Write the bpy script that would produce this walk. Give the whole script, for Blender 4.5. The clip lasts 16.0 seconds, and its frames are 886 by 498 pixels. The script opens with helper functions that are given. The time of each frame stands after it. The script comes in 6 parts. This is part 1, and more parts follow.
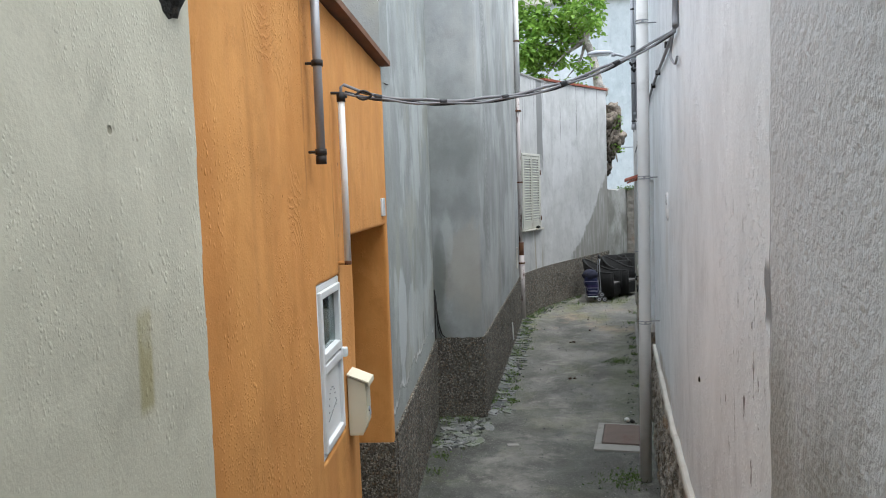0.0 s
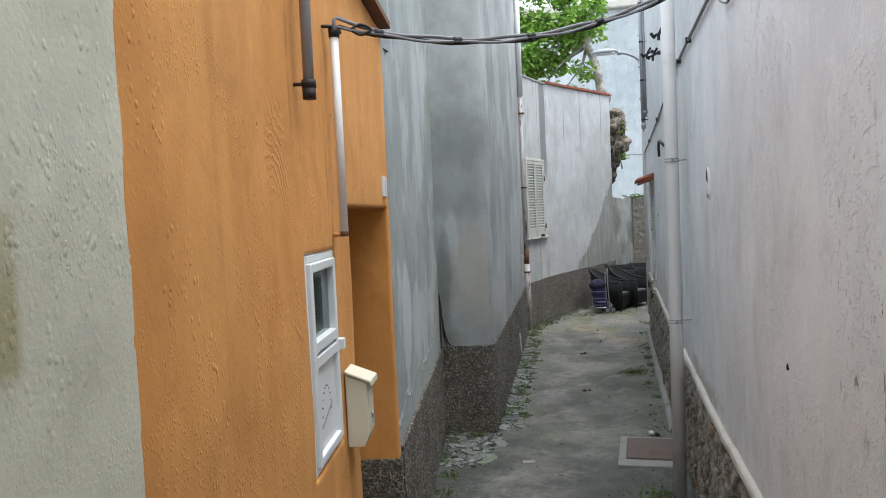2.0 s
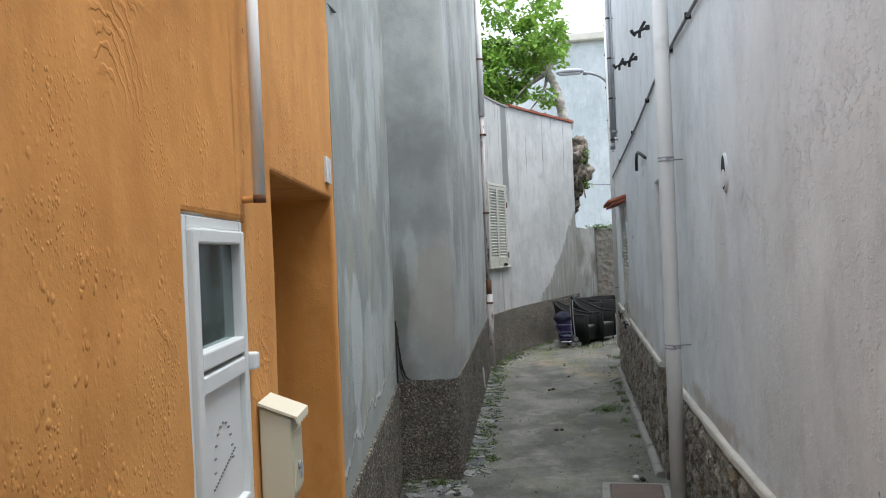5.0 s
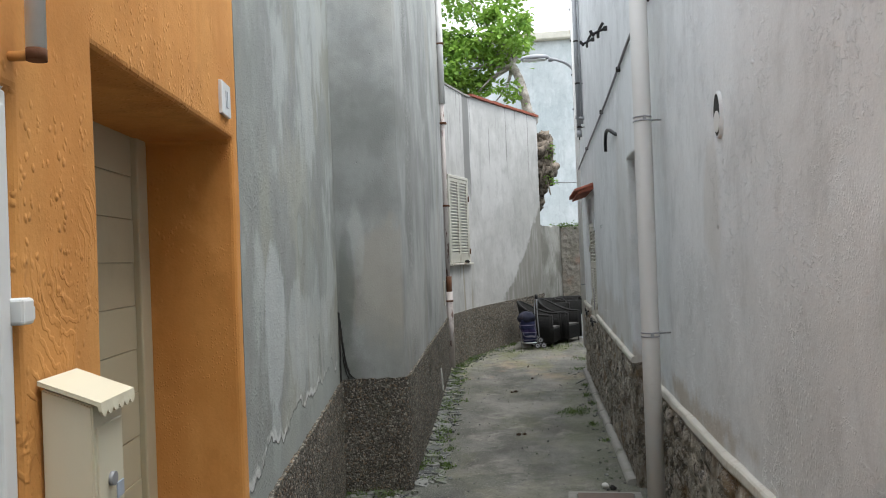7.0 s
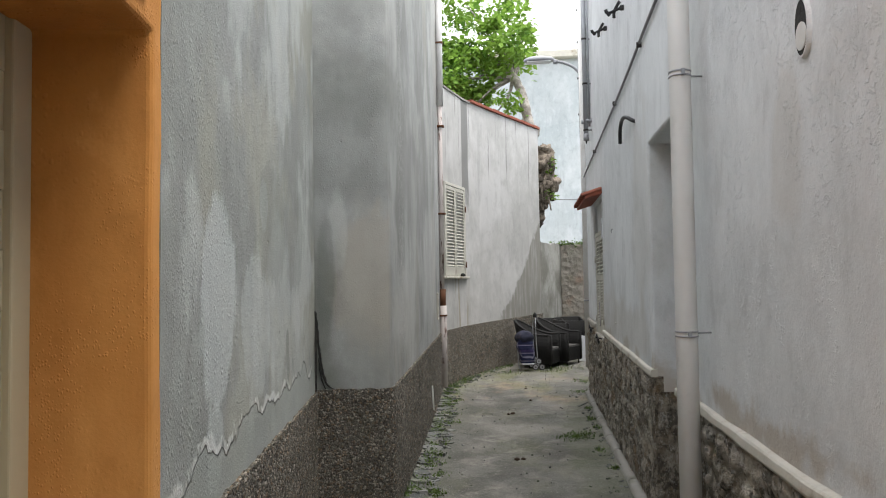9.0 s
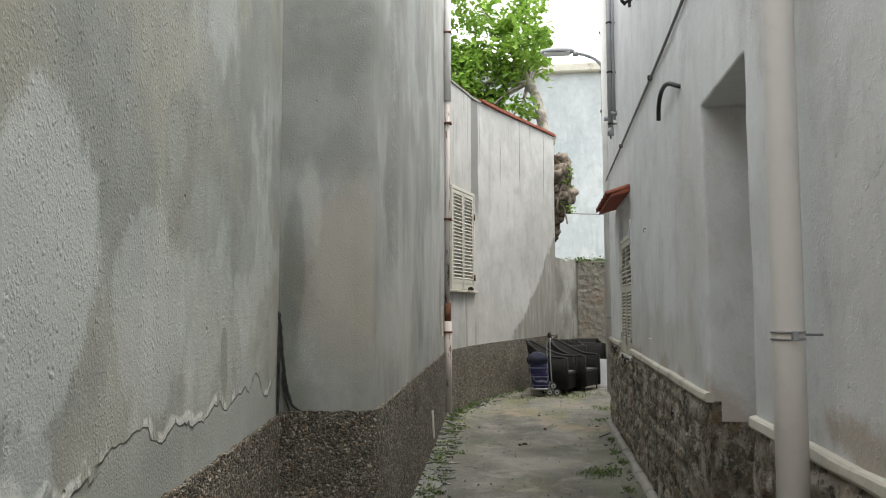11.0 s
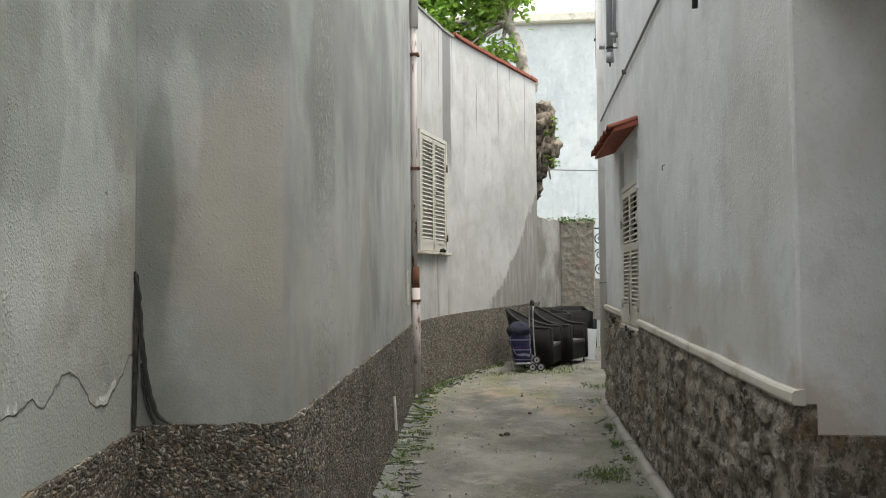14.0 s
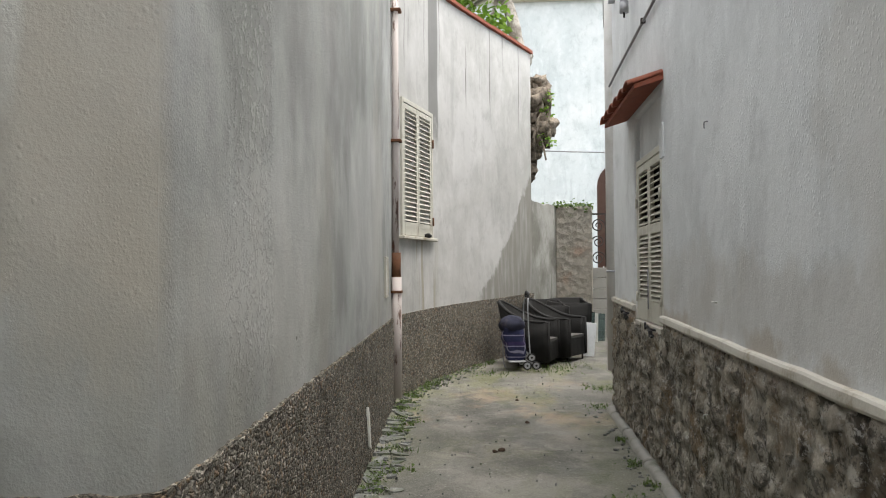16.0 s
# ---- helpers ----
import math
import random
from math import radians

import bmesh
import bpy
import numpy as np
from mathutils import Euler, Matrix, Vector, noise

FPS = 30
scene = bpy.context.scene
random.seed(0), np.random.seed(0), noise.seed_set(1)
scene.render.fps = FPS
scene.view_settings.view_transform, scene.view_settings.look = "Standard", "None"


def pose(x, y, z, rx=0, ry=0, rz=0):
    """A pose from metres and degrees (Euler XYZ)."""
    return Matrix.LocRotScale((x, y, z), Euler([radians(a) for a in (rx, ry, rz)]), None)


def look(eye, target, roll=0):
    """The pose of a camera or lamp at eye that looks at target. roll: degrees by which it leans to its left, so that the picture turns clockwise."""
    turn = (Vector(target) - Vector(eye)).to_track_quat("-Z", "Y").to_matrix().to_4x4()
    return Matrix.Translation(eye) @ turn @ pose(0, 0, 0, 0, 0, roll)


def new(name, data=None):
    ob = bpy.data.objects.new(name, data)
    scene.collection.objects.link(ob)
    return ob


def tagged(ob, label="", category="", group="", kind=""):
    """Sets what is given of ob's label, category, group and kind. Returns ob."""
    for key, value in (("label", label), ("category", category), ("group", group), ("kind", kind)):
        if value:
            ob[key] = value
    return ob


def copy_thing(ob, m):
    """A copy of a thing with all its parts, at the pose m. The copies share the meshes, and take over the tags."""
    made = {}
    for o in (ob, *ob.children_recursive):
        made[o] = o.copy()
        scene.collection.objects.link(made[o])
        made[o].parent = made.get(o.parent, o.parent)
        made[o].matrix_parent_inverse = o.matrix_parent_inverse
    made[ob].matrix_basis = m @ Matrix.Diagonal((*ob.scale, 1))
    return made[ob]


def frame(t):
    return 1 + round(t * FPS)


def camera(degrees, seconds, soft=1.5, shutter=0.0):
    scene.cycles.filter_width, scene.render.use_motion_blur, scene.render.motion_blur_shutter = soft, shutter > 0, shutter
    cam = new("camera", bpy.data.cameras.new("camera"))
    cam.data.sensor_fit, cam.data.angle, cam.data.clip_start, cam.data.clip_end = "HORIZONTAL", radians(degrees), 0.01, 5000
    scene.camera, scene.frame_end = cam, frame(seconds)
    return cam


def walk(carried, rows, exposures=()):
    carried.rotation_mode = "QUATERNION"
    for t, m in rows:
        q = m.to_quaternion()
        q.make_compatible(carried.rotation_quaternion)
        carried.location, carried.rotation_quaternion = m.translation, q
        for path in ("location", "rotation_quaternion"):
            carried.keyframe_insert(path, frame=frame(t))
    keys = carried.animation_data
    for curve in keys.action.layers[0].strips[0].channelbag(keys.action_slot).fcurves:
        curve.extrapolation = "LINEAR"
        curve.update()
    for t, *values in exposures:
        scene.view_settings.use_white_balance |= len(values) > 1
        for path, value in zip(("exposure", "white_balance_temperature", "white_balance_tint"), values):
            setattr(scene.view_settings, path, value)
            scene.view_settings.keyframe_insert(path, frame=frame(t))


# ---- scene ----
cam = camera(61.5, 16.0, soft=1.05)
METRES, EYE, TILT, LEAN, TURN = 7.0, 2.62, 0.0, 0.0, 13.4
ROWS = [
    (0.0, 0.0, 0.0, 0.0, -0.15, -4.4, 1.91),
    (0.5, -0.0019, 0.018, -0.0124, 0.15, -4.03, 2.04),
    (1.0, -0.0025, 0.0393, -0.0268, 0.17, -3.67, 2.11),
    (1.5, -0.0085, 0.0677, -0.0328, -0.13, -3.16, 2.44),
    (2.0, -0.0127, 0.0906, -0.0372, -0.42, -2.78, 2.68),
    (2.5, -0.0117, 0.1158, -0.0424, -1.02, -2.37, 2.91),
    (3.0, -0.0111, 0.1361, -0.0481, -1.64, -2.12, 2.85),
    (3.5, -0.0138, 0.1582, -0.05, -2.27, -1.41, 2.85),
    (4.0, -0.0168, 0.1757, -0.0546, -2.64, -0.77, 2.77),
    (6.5, -0.0001, 0.2989, -0.0932, -5.91, 0.62, 2.2),
    (7.0, 0.01, 0.3213, -0.0991, -6.44, 0.58, 2.26),
    (7.5, 0.0152, 0.3437, -0.1052, -7.02, 0.73, 2.21),
    (8.0, 0.0158, 0.3694, -0.1172, -7.16, 1.19, 2.09),
    (8.5, 0.0169, 0.4016, -0.1239, -7.1, 1.77, 1.57),
    (9.0, 0.0227, 0.4318, -0.1337, -6.86, 2.66, 0.95),
    (11.5, 0.06, 0.6275, -0.1596, -6.01, 4.71, 0.07),
    (12.0, 0.0662, 0.6596, -0.1586, -6.36, 3.98, 0.4),
    (12.5, 0.07, 0.6961, -0.162, -6.66, 3.44, 0.58),
    (13.0, 0.0763, 0.7319, -0.1608, -6.92, 2.87, 0.62),
    (13.5, 0.0851, 0.7659, -0.1662, -7.36, 2.5, 0.59),
    (14.0, 0.0906, 0.8041, -0.1645, -7.88, 2.18, 0.48),
    (14.5, 0.0929, 0.8392, -0.1687, -8.32, 1.91, 0.52),
    (15.0, 0.0957, 0.8814, -0.1669, -8.59, 1.64, 0.59),
    (15.5, 0.1022, 0.9126, -0.1685, -8.68, 1.55, 0.57),
    (16.0, 0.1159, 0.9567, -0.1676, -8.84, 1.42, 0.34),
]
walk(cam, [(t, pose(0, 0, EYE, TILT, LEAN, TURN) @ pose(METRES * x, METRES * y, METRES * z, 90 + pitch, roll, yaw)) for t, x, y, z, yaw, pitch, roll in ROWS],
     [(0.0, 0.96, 5950, 8), (4.0, 0.88, 5950, 8), (8.0, 0.99, 6400, 8.5), (9.0, 1.05, 6500, 10.5), (12.0, 0.97, 6800, 7), (14.0, 1.12, 6750, 8), (16.0, 1.28, 6700, 10)])

# ---- world, sun, exposure ----
world = bpy.data.worlds.new("world")
scene.world = world
world.use_nodes = True
wn, wl = world.node_tree.nodes, world.node_tree.links
sky = wn.new("ShaderNodeTexSky")
sky.sky_type = "NISHITA"
sky.sun_disc = False
sky.sun_elevation, sky.sun_rotation = radians(74), radians(100)
sky.air_density, sky.dust_density, sky.ozone_density = 1.0, 4.0, 1.0
cloud = wn.new("ShaderNodeMix")          # an overcast layer over the clear sky
cloud.data_type = "RGBA"
cloud.inputs[0].default_value = 0.82
cloud.inputs[7].default_value = (10.0, 10.2, 10.4, 1)
wl.new(sky.outputs[0], cloud.inputs[6])
wl.new(cloud.outputs[2], wn["Background"].inputs[0])
wn["Background"].inputs[1].default_value = 0.15

sun_data = bpy.data.lights.new("sun", "SUN")
sun_data.energy, sun_data.angle, sun_data.color = 1.5, radians(40), (1.0, 0.95, 0.88)
sun = new("sun", sun_data)
sun.matrix_world = look((0, 0, 0), (math.sin(radians(100)) * -0.276, math.cos(radians(100)) * -0.276, -0.961))


# ---- materials ----
class Shade:
    """A node material with short-hand for its nodes."""

    def __init__(self, name, rough=0.9, metal=0.0, spec=0.35):
        self.mat = bpy.data.materials.new(name)
        self.mat.use_nodes = True
        self.t = self.mat.node_tree
        self.out = self.t.nodes["Principled BSDF"]
        self.out.inputs["Roughness"].default_value = rough
        self.out.inputs["Metallic"].default_value = metal
        self.out.inputs["Specular IOR Level"].default_value = spec
        self.co = self.t.nodes.new("ShaderNodeTexCoord")
        self.obj = self.co.outputs["Object"]
        self.uv = self.co.outputs["UV"]
        self.more = None

    def put(self, sock, v):
        if isinstance(v, bpy.types.NodeSocket):
            self.t.links.new(v, sock)
        elif v is not None:
            sock.default_value = v

    def map(self, scale=(1, 1, 1), co=None, shift=(0, 0, 0)):
        n = self.t.nodes.new("ShaderNodeMapping")
        self.put(n.inputs[0], co or self.obj)
        n.inputs["Scale"].default_value = scale
        n.inputs["Location"].default_value = shift
        return n.outputs[0]

    def noise(self, scale, detail=4, rough=0.55, co=None, distort=0.0):
        n = self.t.nodes.new("ShaderNodeTexNoise")
        self.put(n.inputs["Vector"], co or self.obj)
        n.inputs["Scale"].default_value = scale
        n.inputs["Detail"].default_value = detail
        n.inputs["Roughness"].default_value = rough
        n.inputs["Distortion"].default_value = distort
        return n.outputs[0]

    def voronoi(self, scale, feature="F1", co=None):
        n = self.t.nodes.new("ShaderNodeTexVoronoi")
        n.feature = feature
        self.put(n.inputs["Vector"], co or self.obj)
        n.inputs["Scale"].default_value = scale
        return n.outputs["Distance"]

    def step(self, v, a, b, lo=0.0, hi=1.0):
        """0 below a, 1 above b, smooth between."""
        n = self.t.nodes.new("ShaderNodeMapRange")
        n.interpolation_type = "SMOOTHSTEP"
        self.put(n.inputs[0], v)
        for i, x in zip((1, 2, 3, 4), (a, b, lo, hi)):
            n.inputs[i].default_value = x
        return n.outputs[0]

    def calc(self, op, a, b=None, c=None):
        n = self.t.nodes.new("ShaderNodeMath")
        n.operation = op
        for s, v in zip(n.inputs, (a, b, c)):
            self.put(s, v)
        return n.outputs[0]

    def mul(self, *vs):
        r = vs[0]
        for v in vs[1:]:
            r = self.calc("MULTIPLY", r, v)
        return r

    def add(self, a, b):
        return self.calc("ADD", a, b)

    def split(self, co):
        n = self.t.nodes.new("ShaderNodeSeparateXYZ")
        self.put(n.inputs[0], co)
        return n.outputs

    def box(self, a, lo, hi, soft):
        """1 between lo and hi, with soft ends."""
        return self.mul(self.step(a, lo - soft, lo + soft), self.step(a, hi - soft, hi + soft, 1, 0))

    def spot(self, a, b, ca, cb, ra, rb, ragged=0.8, soft=0.12, scale=2.2):
        """1 inside a ragged oval patch round (ca, cb), 0 outside."""
        da = self.calc("POWER", self.calc("ABSOLUTE", self.mul(self.add(a, -ca), 1 / ra)), 2.0)
        db = self.calc("POWER", self.calc("ABSOLUTE", self.mul(self.add(b, -cb), 1 / rb)), 2.0)
        wob = self.mul(self.add(self.noise(scale, 6, 0.62, co=self.map((1.6, 1.6, 0.8), shift=(ca, cb, ra))), -0.5), ragged * 3)
        return self.step(self.add(self.calc("SQRT", self.add(da, db)), wob), 1 - soft, 1 + soft, 1, 0)

    def mix(self, f, a, b):
        n = self.t.nodes.new("ShaderNodeMix")
        n.data_type = "RGBA"
        self.put(n.inputs[0], f)
        for s, v in ((n.inputs[6], a), (n.inputs[7], b)):
            self.put(s, (*v, 1) if isinstance(v, tuple) else v)
        return n.outputs[2]

    def add_vec(self, co, amount):
        """co, shaken by fine noise."""
        n = self.t.nodes.new("ShaderNodeVectorMath")
        n.operation = "MULTIPLY_ADD"
        k = self.t.nodes.new("ShaderNodeTexNoise")
        self.put(k.inputs["Vector"], co)
        k.inputs["Scale"].default_value = 30
        self.put(n.inputs[0], k.outputs["Color"])
        n.inputs[1].default_value = (amount * 2,) * 3
        self.put(n.inputs[2], co)
        return n.outputs[0]

    def place(self):
        """The place in the world, for pieces that share a mesh."""
        return self.t.nodes.new("ShaderNodeNewGeometry").outputs["Position"]

    def random(self):
        return self.t.nodes.new("ShaderNodeObjectInfo").outputs["Random"]

    def island(self):
        return self.t.nodes.new("ShaderNodeNewGeometry").outputs["Random Per Island"]

    def bump(self, height, strength=0.5, distance=0.01, over=None):
        n = self.t.nodes.new("ShaderNodeBump")
        self.put(n.inputs["Height"], height)
        n.inputs["Strength"].default_value = strength
        n.inputs["Distance"].default_value = distance
        if over is not None:
            self.put(n.inputs["Normal"], over)
        return n.outputs[0]

    def done(self, colour=None, normal=None, rough=None):
        if colour is not None:
            self.put(self.out.inputs["Base Color"], (*colour, 1) if isinstance(colour, tuple) else colour)
        if normal is not None:
            self.put(self.out.inputs["Normal"], normal)
        if rough is not None:
            self.put(self.out.inputs["Roughness"], rough)
        return self.mat


def plain(name, colour, rough=0.6, metal=0.0, vary=0.25, scale=9.0, grain=60.0, bump=0.25, dist=0.004, dirt=(0.12, 0.1, 0.08), dirtiness=0.3):
    """A coloured surface with blotches, fine grain and a little dirt."""
    s = Shade(name, rough, metal)
    dark = tuple(c * (1 - vary) for c in colour)
    c = s.mix(s.noise(scale, 5), dark, colour)
    c = s.mix(s.mul(s.step(s.noise(scale * 0.45, 6, 0.7), 0.52, 0.72), dirtiness), c, dirt)
    return s.done(c, s.bump(s.noise(grain, 3), bump, dist))


def plaster(name, light, dark, blotch=0.9, streak=0.35, relief=0.4, pits=0.5, speck=(0.1, 0.09, 0.08), chips=0.5, grain=0.12, extra=None, patch=0.47, arcs=0.0):
    """Painted render: blotches at two sizes, rain streaks, trowel waves, chips and small pits."""
    s = Shade(name, 0.92, 0.0, 0.25)
    big = s.step(s.noise(blotch, 7, 0.6, distort=0.5), 0.38, 0.62)
    c = s.mix(big, dark, light)
    small = s.step(s.noise(blotch * 3.3, 6, 0.66, co=s.map((1, 1, 0.6), shift=(7, 3, 1))), 0.46, 0.64)
    c = s.mix(s.mul(small, 0.4), c, tuple(x * 0.84 for x in dark))
    runs = s.noise(1.0, 4, 0.6, co=s.map((6, 6, 0.5)))
    gate = s.step(s.noise(0.8, 3, co=s.map((1, 1, 0.5), shift=(2, 9, 4))), 0.42, 0.62)
    c = s.mix(s.mul(s.step(runs, 0.5, 0.72), gate, streak), c, tuple(x * 0.6 for x in dark))
    pale = s.noise(1.0, 5, 0.6, co=s.map((2.4, 2.4, 1.1), shift=(3, 1, 7)))
    c = s.mix(s.mul(s.step(pale, 0.54, 0.72), 0.1 + min(0.35, streak)), c, tuple(min(1, x * 1.2) for x in light))
    mott = s.noise(3.8, 9, 0.74, co=s.map((1, 1, 0.75), shift=(8, 1, 5)), distort=0.3)
    c = s.mix(s.mul(s.step(mott, 0.5, 0.66), 0.42), c, tuple(x * 0.72 for x in dark))
    c = s.mix(s.mul(s.step(mott, 0.34, 0.48, 1, 0), 0.38), c, tuple(min(1, x * 1.13) for x in light))
    fine = s.noise(95, 3, 0.6)
    c = s.mix(s.mul(s.step(fine, 0.3, 0.6, 1, 0), grain), c, tuple(x * 0.6 for x in dark))
    spots = s.mul(s.step(s.voronoi(3.4), 0.02, 0.04, 1, 0), s.step(s.noise(1.7), 0.48, 0.56))
    c = s.mix(s.mul(spots, pits), c, speck)
    if extra:
        c = extra(s, c)
    wave = s.noise(2.2, 3, 0.5)
    # arcs left by the trowel
    arc = s.calc("SINE", s.mul(s.voronoi(2.6, co=s.add_vec(s.map((1, 1, 0.8), shift=(4, 8, 2)), 0.02)), 95))
    arc = s.mul(s.step(arc, 0.0, 0.9), s.step(s.noise(2.6, 3, 0.5, co=s.map(shift=(3, 6, 9))), 0.60, 0.68), arcs)
    zone = s.step(s.noise(1.3, 4, 0.6, co=s.map((1, 1, 0.7), shift=(5, 5, 5))), patch, patch + 0.1)
    def beads(scale, share, shift):
        """Raised drops of render, each in a cell of its own."""
        n = s.t.nodes.new("ShaderNodeTexVoronoi")
        s.put(n.inputs["Vector"], s.add_vec(s.map((1, 1, 0.75), shift=shift), 0.006))
        n.inputs["Scale"].default_value = scale
        return s.mul(s.step(n.outputs["Distance"], 0.12, 0.5, 1, 0), s.step(s.split(n.outputs["Color"])[0], share, share + 0.06))
    worm = s.mul(beads(62, 0.6, (1, 2, 3)), zone, chips)
    bead = s.mul(beads(120, 0.5, (3, 1, 2)), s.step(s.noise(3.2, 4, 0.6), patch, patch + 0.1), chips)
    h = s.add(s.mul(wave, 1.4), s.add(s.mul(fine, grain * 1.1), s.add(s.mul(worm, 0.26), s.add(s.mul(bead, 0.15), s.mul(spots, -0.6)))))
    if arcs:
        h = s.add(h, s.mul(arc, 0.15))
    if s.more is not None:
        h = s.add(h, s.more)
    return s.done(c, s.bump(h, relief, 0.022))


def cream_extra(s, c):
    q = s.split(s.obj)
    run = s.mul(s.box(q[1], 1.350, 1.412, 0.012), s.box(q[2], 2.17, 2.385, 0.02), s.step(s.noise(5, 4), 0.25, 0.5))
    return s.mix(s.mul(run, 0.85), c, (0.36, 0.32, 0.17))


def orange_extra(s, c):
    q = s.split(s.obj)
    # rusty runs beside the conduits and on the sill of the hatch
    for y, w, z0, z1 in ((2.815, 0.011, 2.66, 3.6), (3.30, 0.009, 2.3, 3.15), (3.36, 0.02, 2.2, 2.31)):
        run = s.mul(s.box(s.add(q[1], s.mul(s.noise(6, 3), 0.02)), y + 0.01 - w, y + 0.01 + w, 0.008), s.box(q[2], z0, z1, 0.12), s.step(s.noise(2.5, 4, co=s.map((1, 1, 2))), 0.3, 0.6))
        c = s.mix(s.mul(run, 0.55), c, (0.27, 0.11, 0.035))
    worn = s.mul(s.step(s.noise(1.0, 5, 0.6, co=s.map((3.2, 3.2, 0.45), shift=(2, 2, 2))), 0.48, 0.66), 0.35)
    return s.mix(worn, c, (0.50, 0.20, 0.05))


def grey_extra(s, c):
    q = s.split(s.obj)
    # hard-edged damp patches high up, and pale repairs
    n = s.noise(0.9, 5, 0.55, co=s.map((1, 1, 0.45), shift=(0, 4, 1)), distort=0.3)
    damp = s.mul(s.step(n, 0.46, 0.60), s.step(q[2], 1.5, 1.9))
    c = s.mix(s.mul(damp, 0.38), c, (0.22, 0.235, 0.22))
    olive = s.step(s.noise(1.1, 6, 0.6, co=s.map((1, 1, 0.8), shift=(11, 3, 2))), 0.47, 0.6)
    c = s.mix(s.mul(olive, 0.45), c, (0.36, 0.355, 0.29))
    pale = s.step(s.noise(1.2, 5, 0.6, co=s.map((1.2, 1.2, 0.75), shift=(6, 1, 0))), 0.53, 0.63)
    c = s.mix(s.mul(pale, 0.5), c, (0.50, 0.53, 0.525))
    for cy, cz, ry, rz, f in ((5.68, 1.62, 0.24, 0.36, 0.75), (5.6, 1.12, 0.10, 0.16, 0.6), (6.35, 1.55, 0.3, 0.3, 0.45), (6.48, 2.08, 0.09, 0.14, 0.5), (6.9, 1.62, 0.35, 0.4, 0.3)):
        c = s.mix(s.mul(s.spot(q[1], q[2], cy, cz, ry, rz, 0.7), f), c, (0.47, 0.505, 0.51))
    for cy, cz, ry, rz, f in ((6.75, 2.0, 0.4, 0.28, 0.5), (7.45, 1.95, 0.3, 0.3, 0.45), (5.35, 1.1, 0.12, 0.6, 0.4), (7.15, 1.3, 0.05, 0.16, 0.7)):
        c = s.mix(s.mul(s.spot(q[1], q[2], cy, cz, ry, rz, 0.7), f), c, (0.235, 0.25, 0.23))
    # stripped band near the skirt, white curling edges, shade under them painted dark
    k = s.add(q[2], s.mul(s.noise(1.9, 4, 0.5, co=s.map((1, 1, 0.9))), 0.75))
    bare = s.step(k, 1.50, 1.512, 1, 0)
    c = s.mix(s.mul(bare, 0.7), c, (0.33, 0.355, 0.335))
    rim = s.mul(s.step(k, 1.505, 1.512), s.step(k, 1.525, 1.565, 1, 0), s.step(s.noise(2.6, 5, 0.7, co=s.map((1, 1, 0.4), shift=(1, 5, 0))), 0.49, 0.55))
    c = s.mix(s.mul(rim, 0.7), c, (0.60, 0.61, 0.60))
    # thin dark line coloured in as shade below the curling edge
    lip_shade = s.mul(s.step(k, 1.485, 1.497), s.step(k, 1.500, 1.512, 1, 0), s.step(s.noise(3.4, 5, 0.7), 0.44, 0.54))
    c = s.mix(s.mul(lip_shade, 0.35), c, (0.12, 0.12, 0.11))
    s.more = s.add(s.mul(bare, -0.3), s.mul(rim, 0.3))
    return c


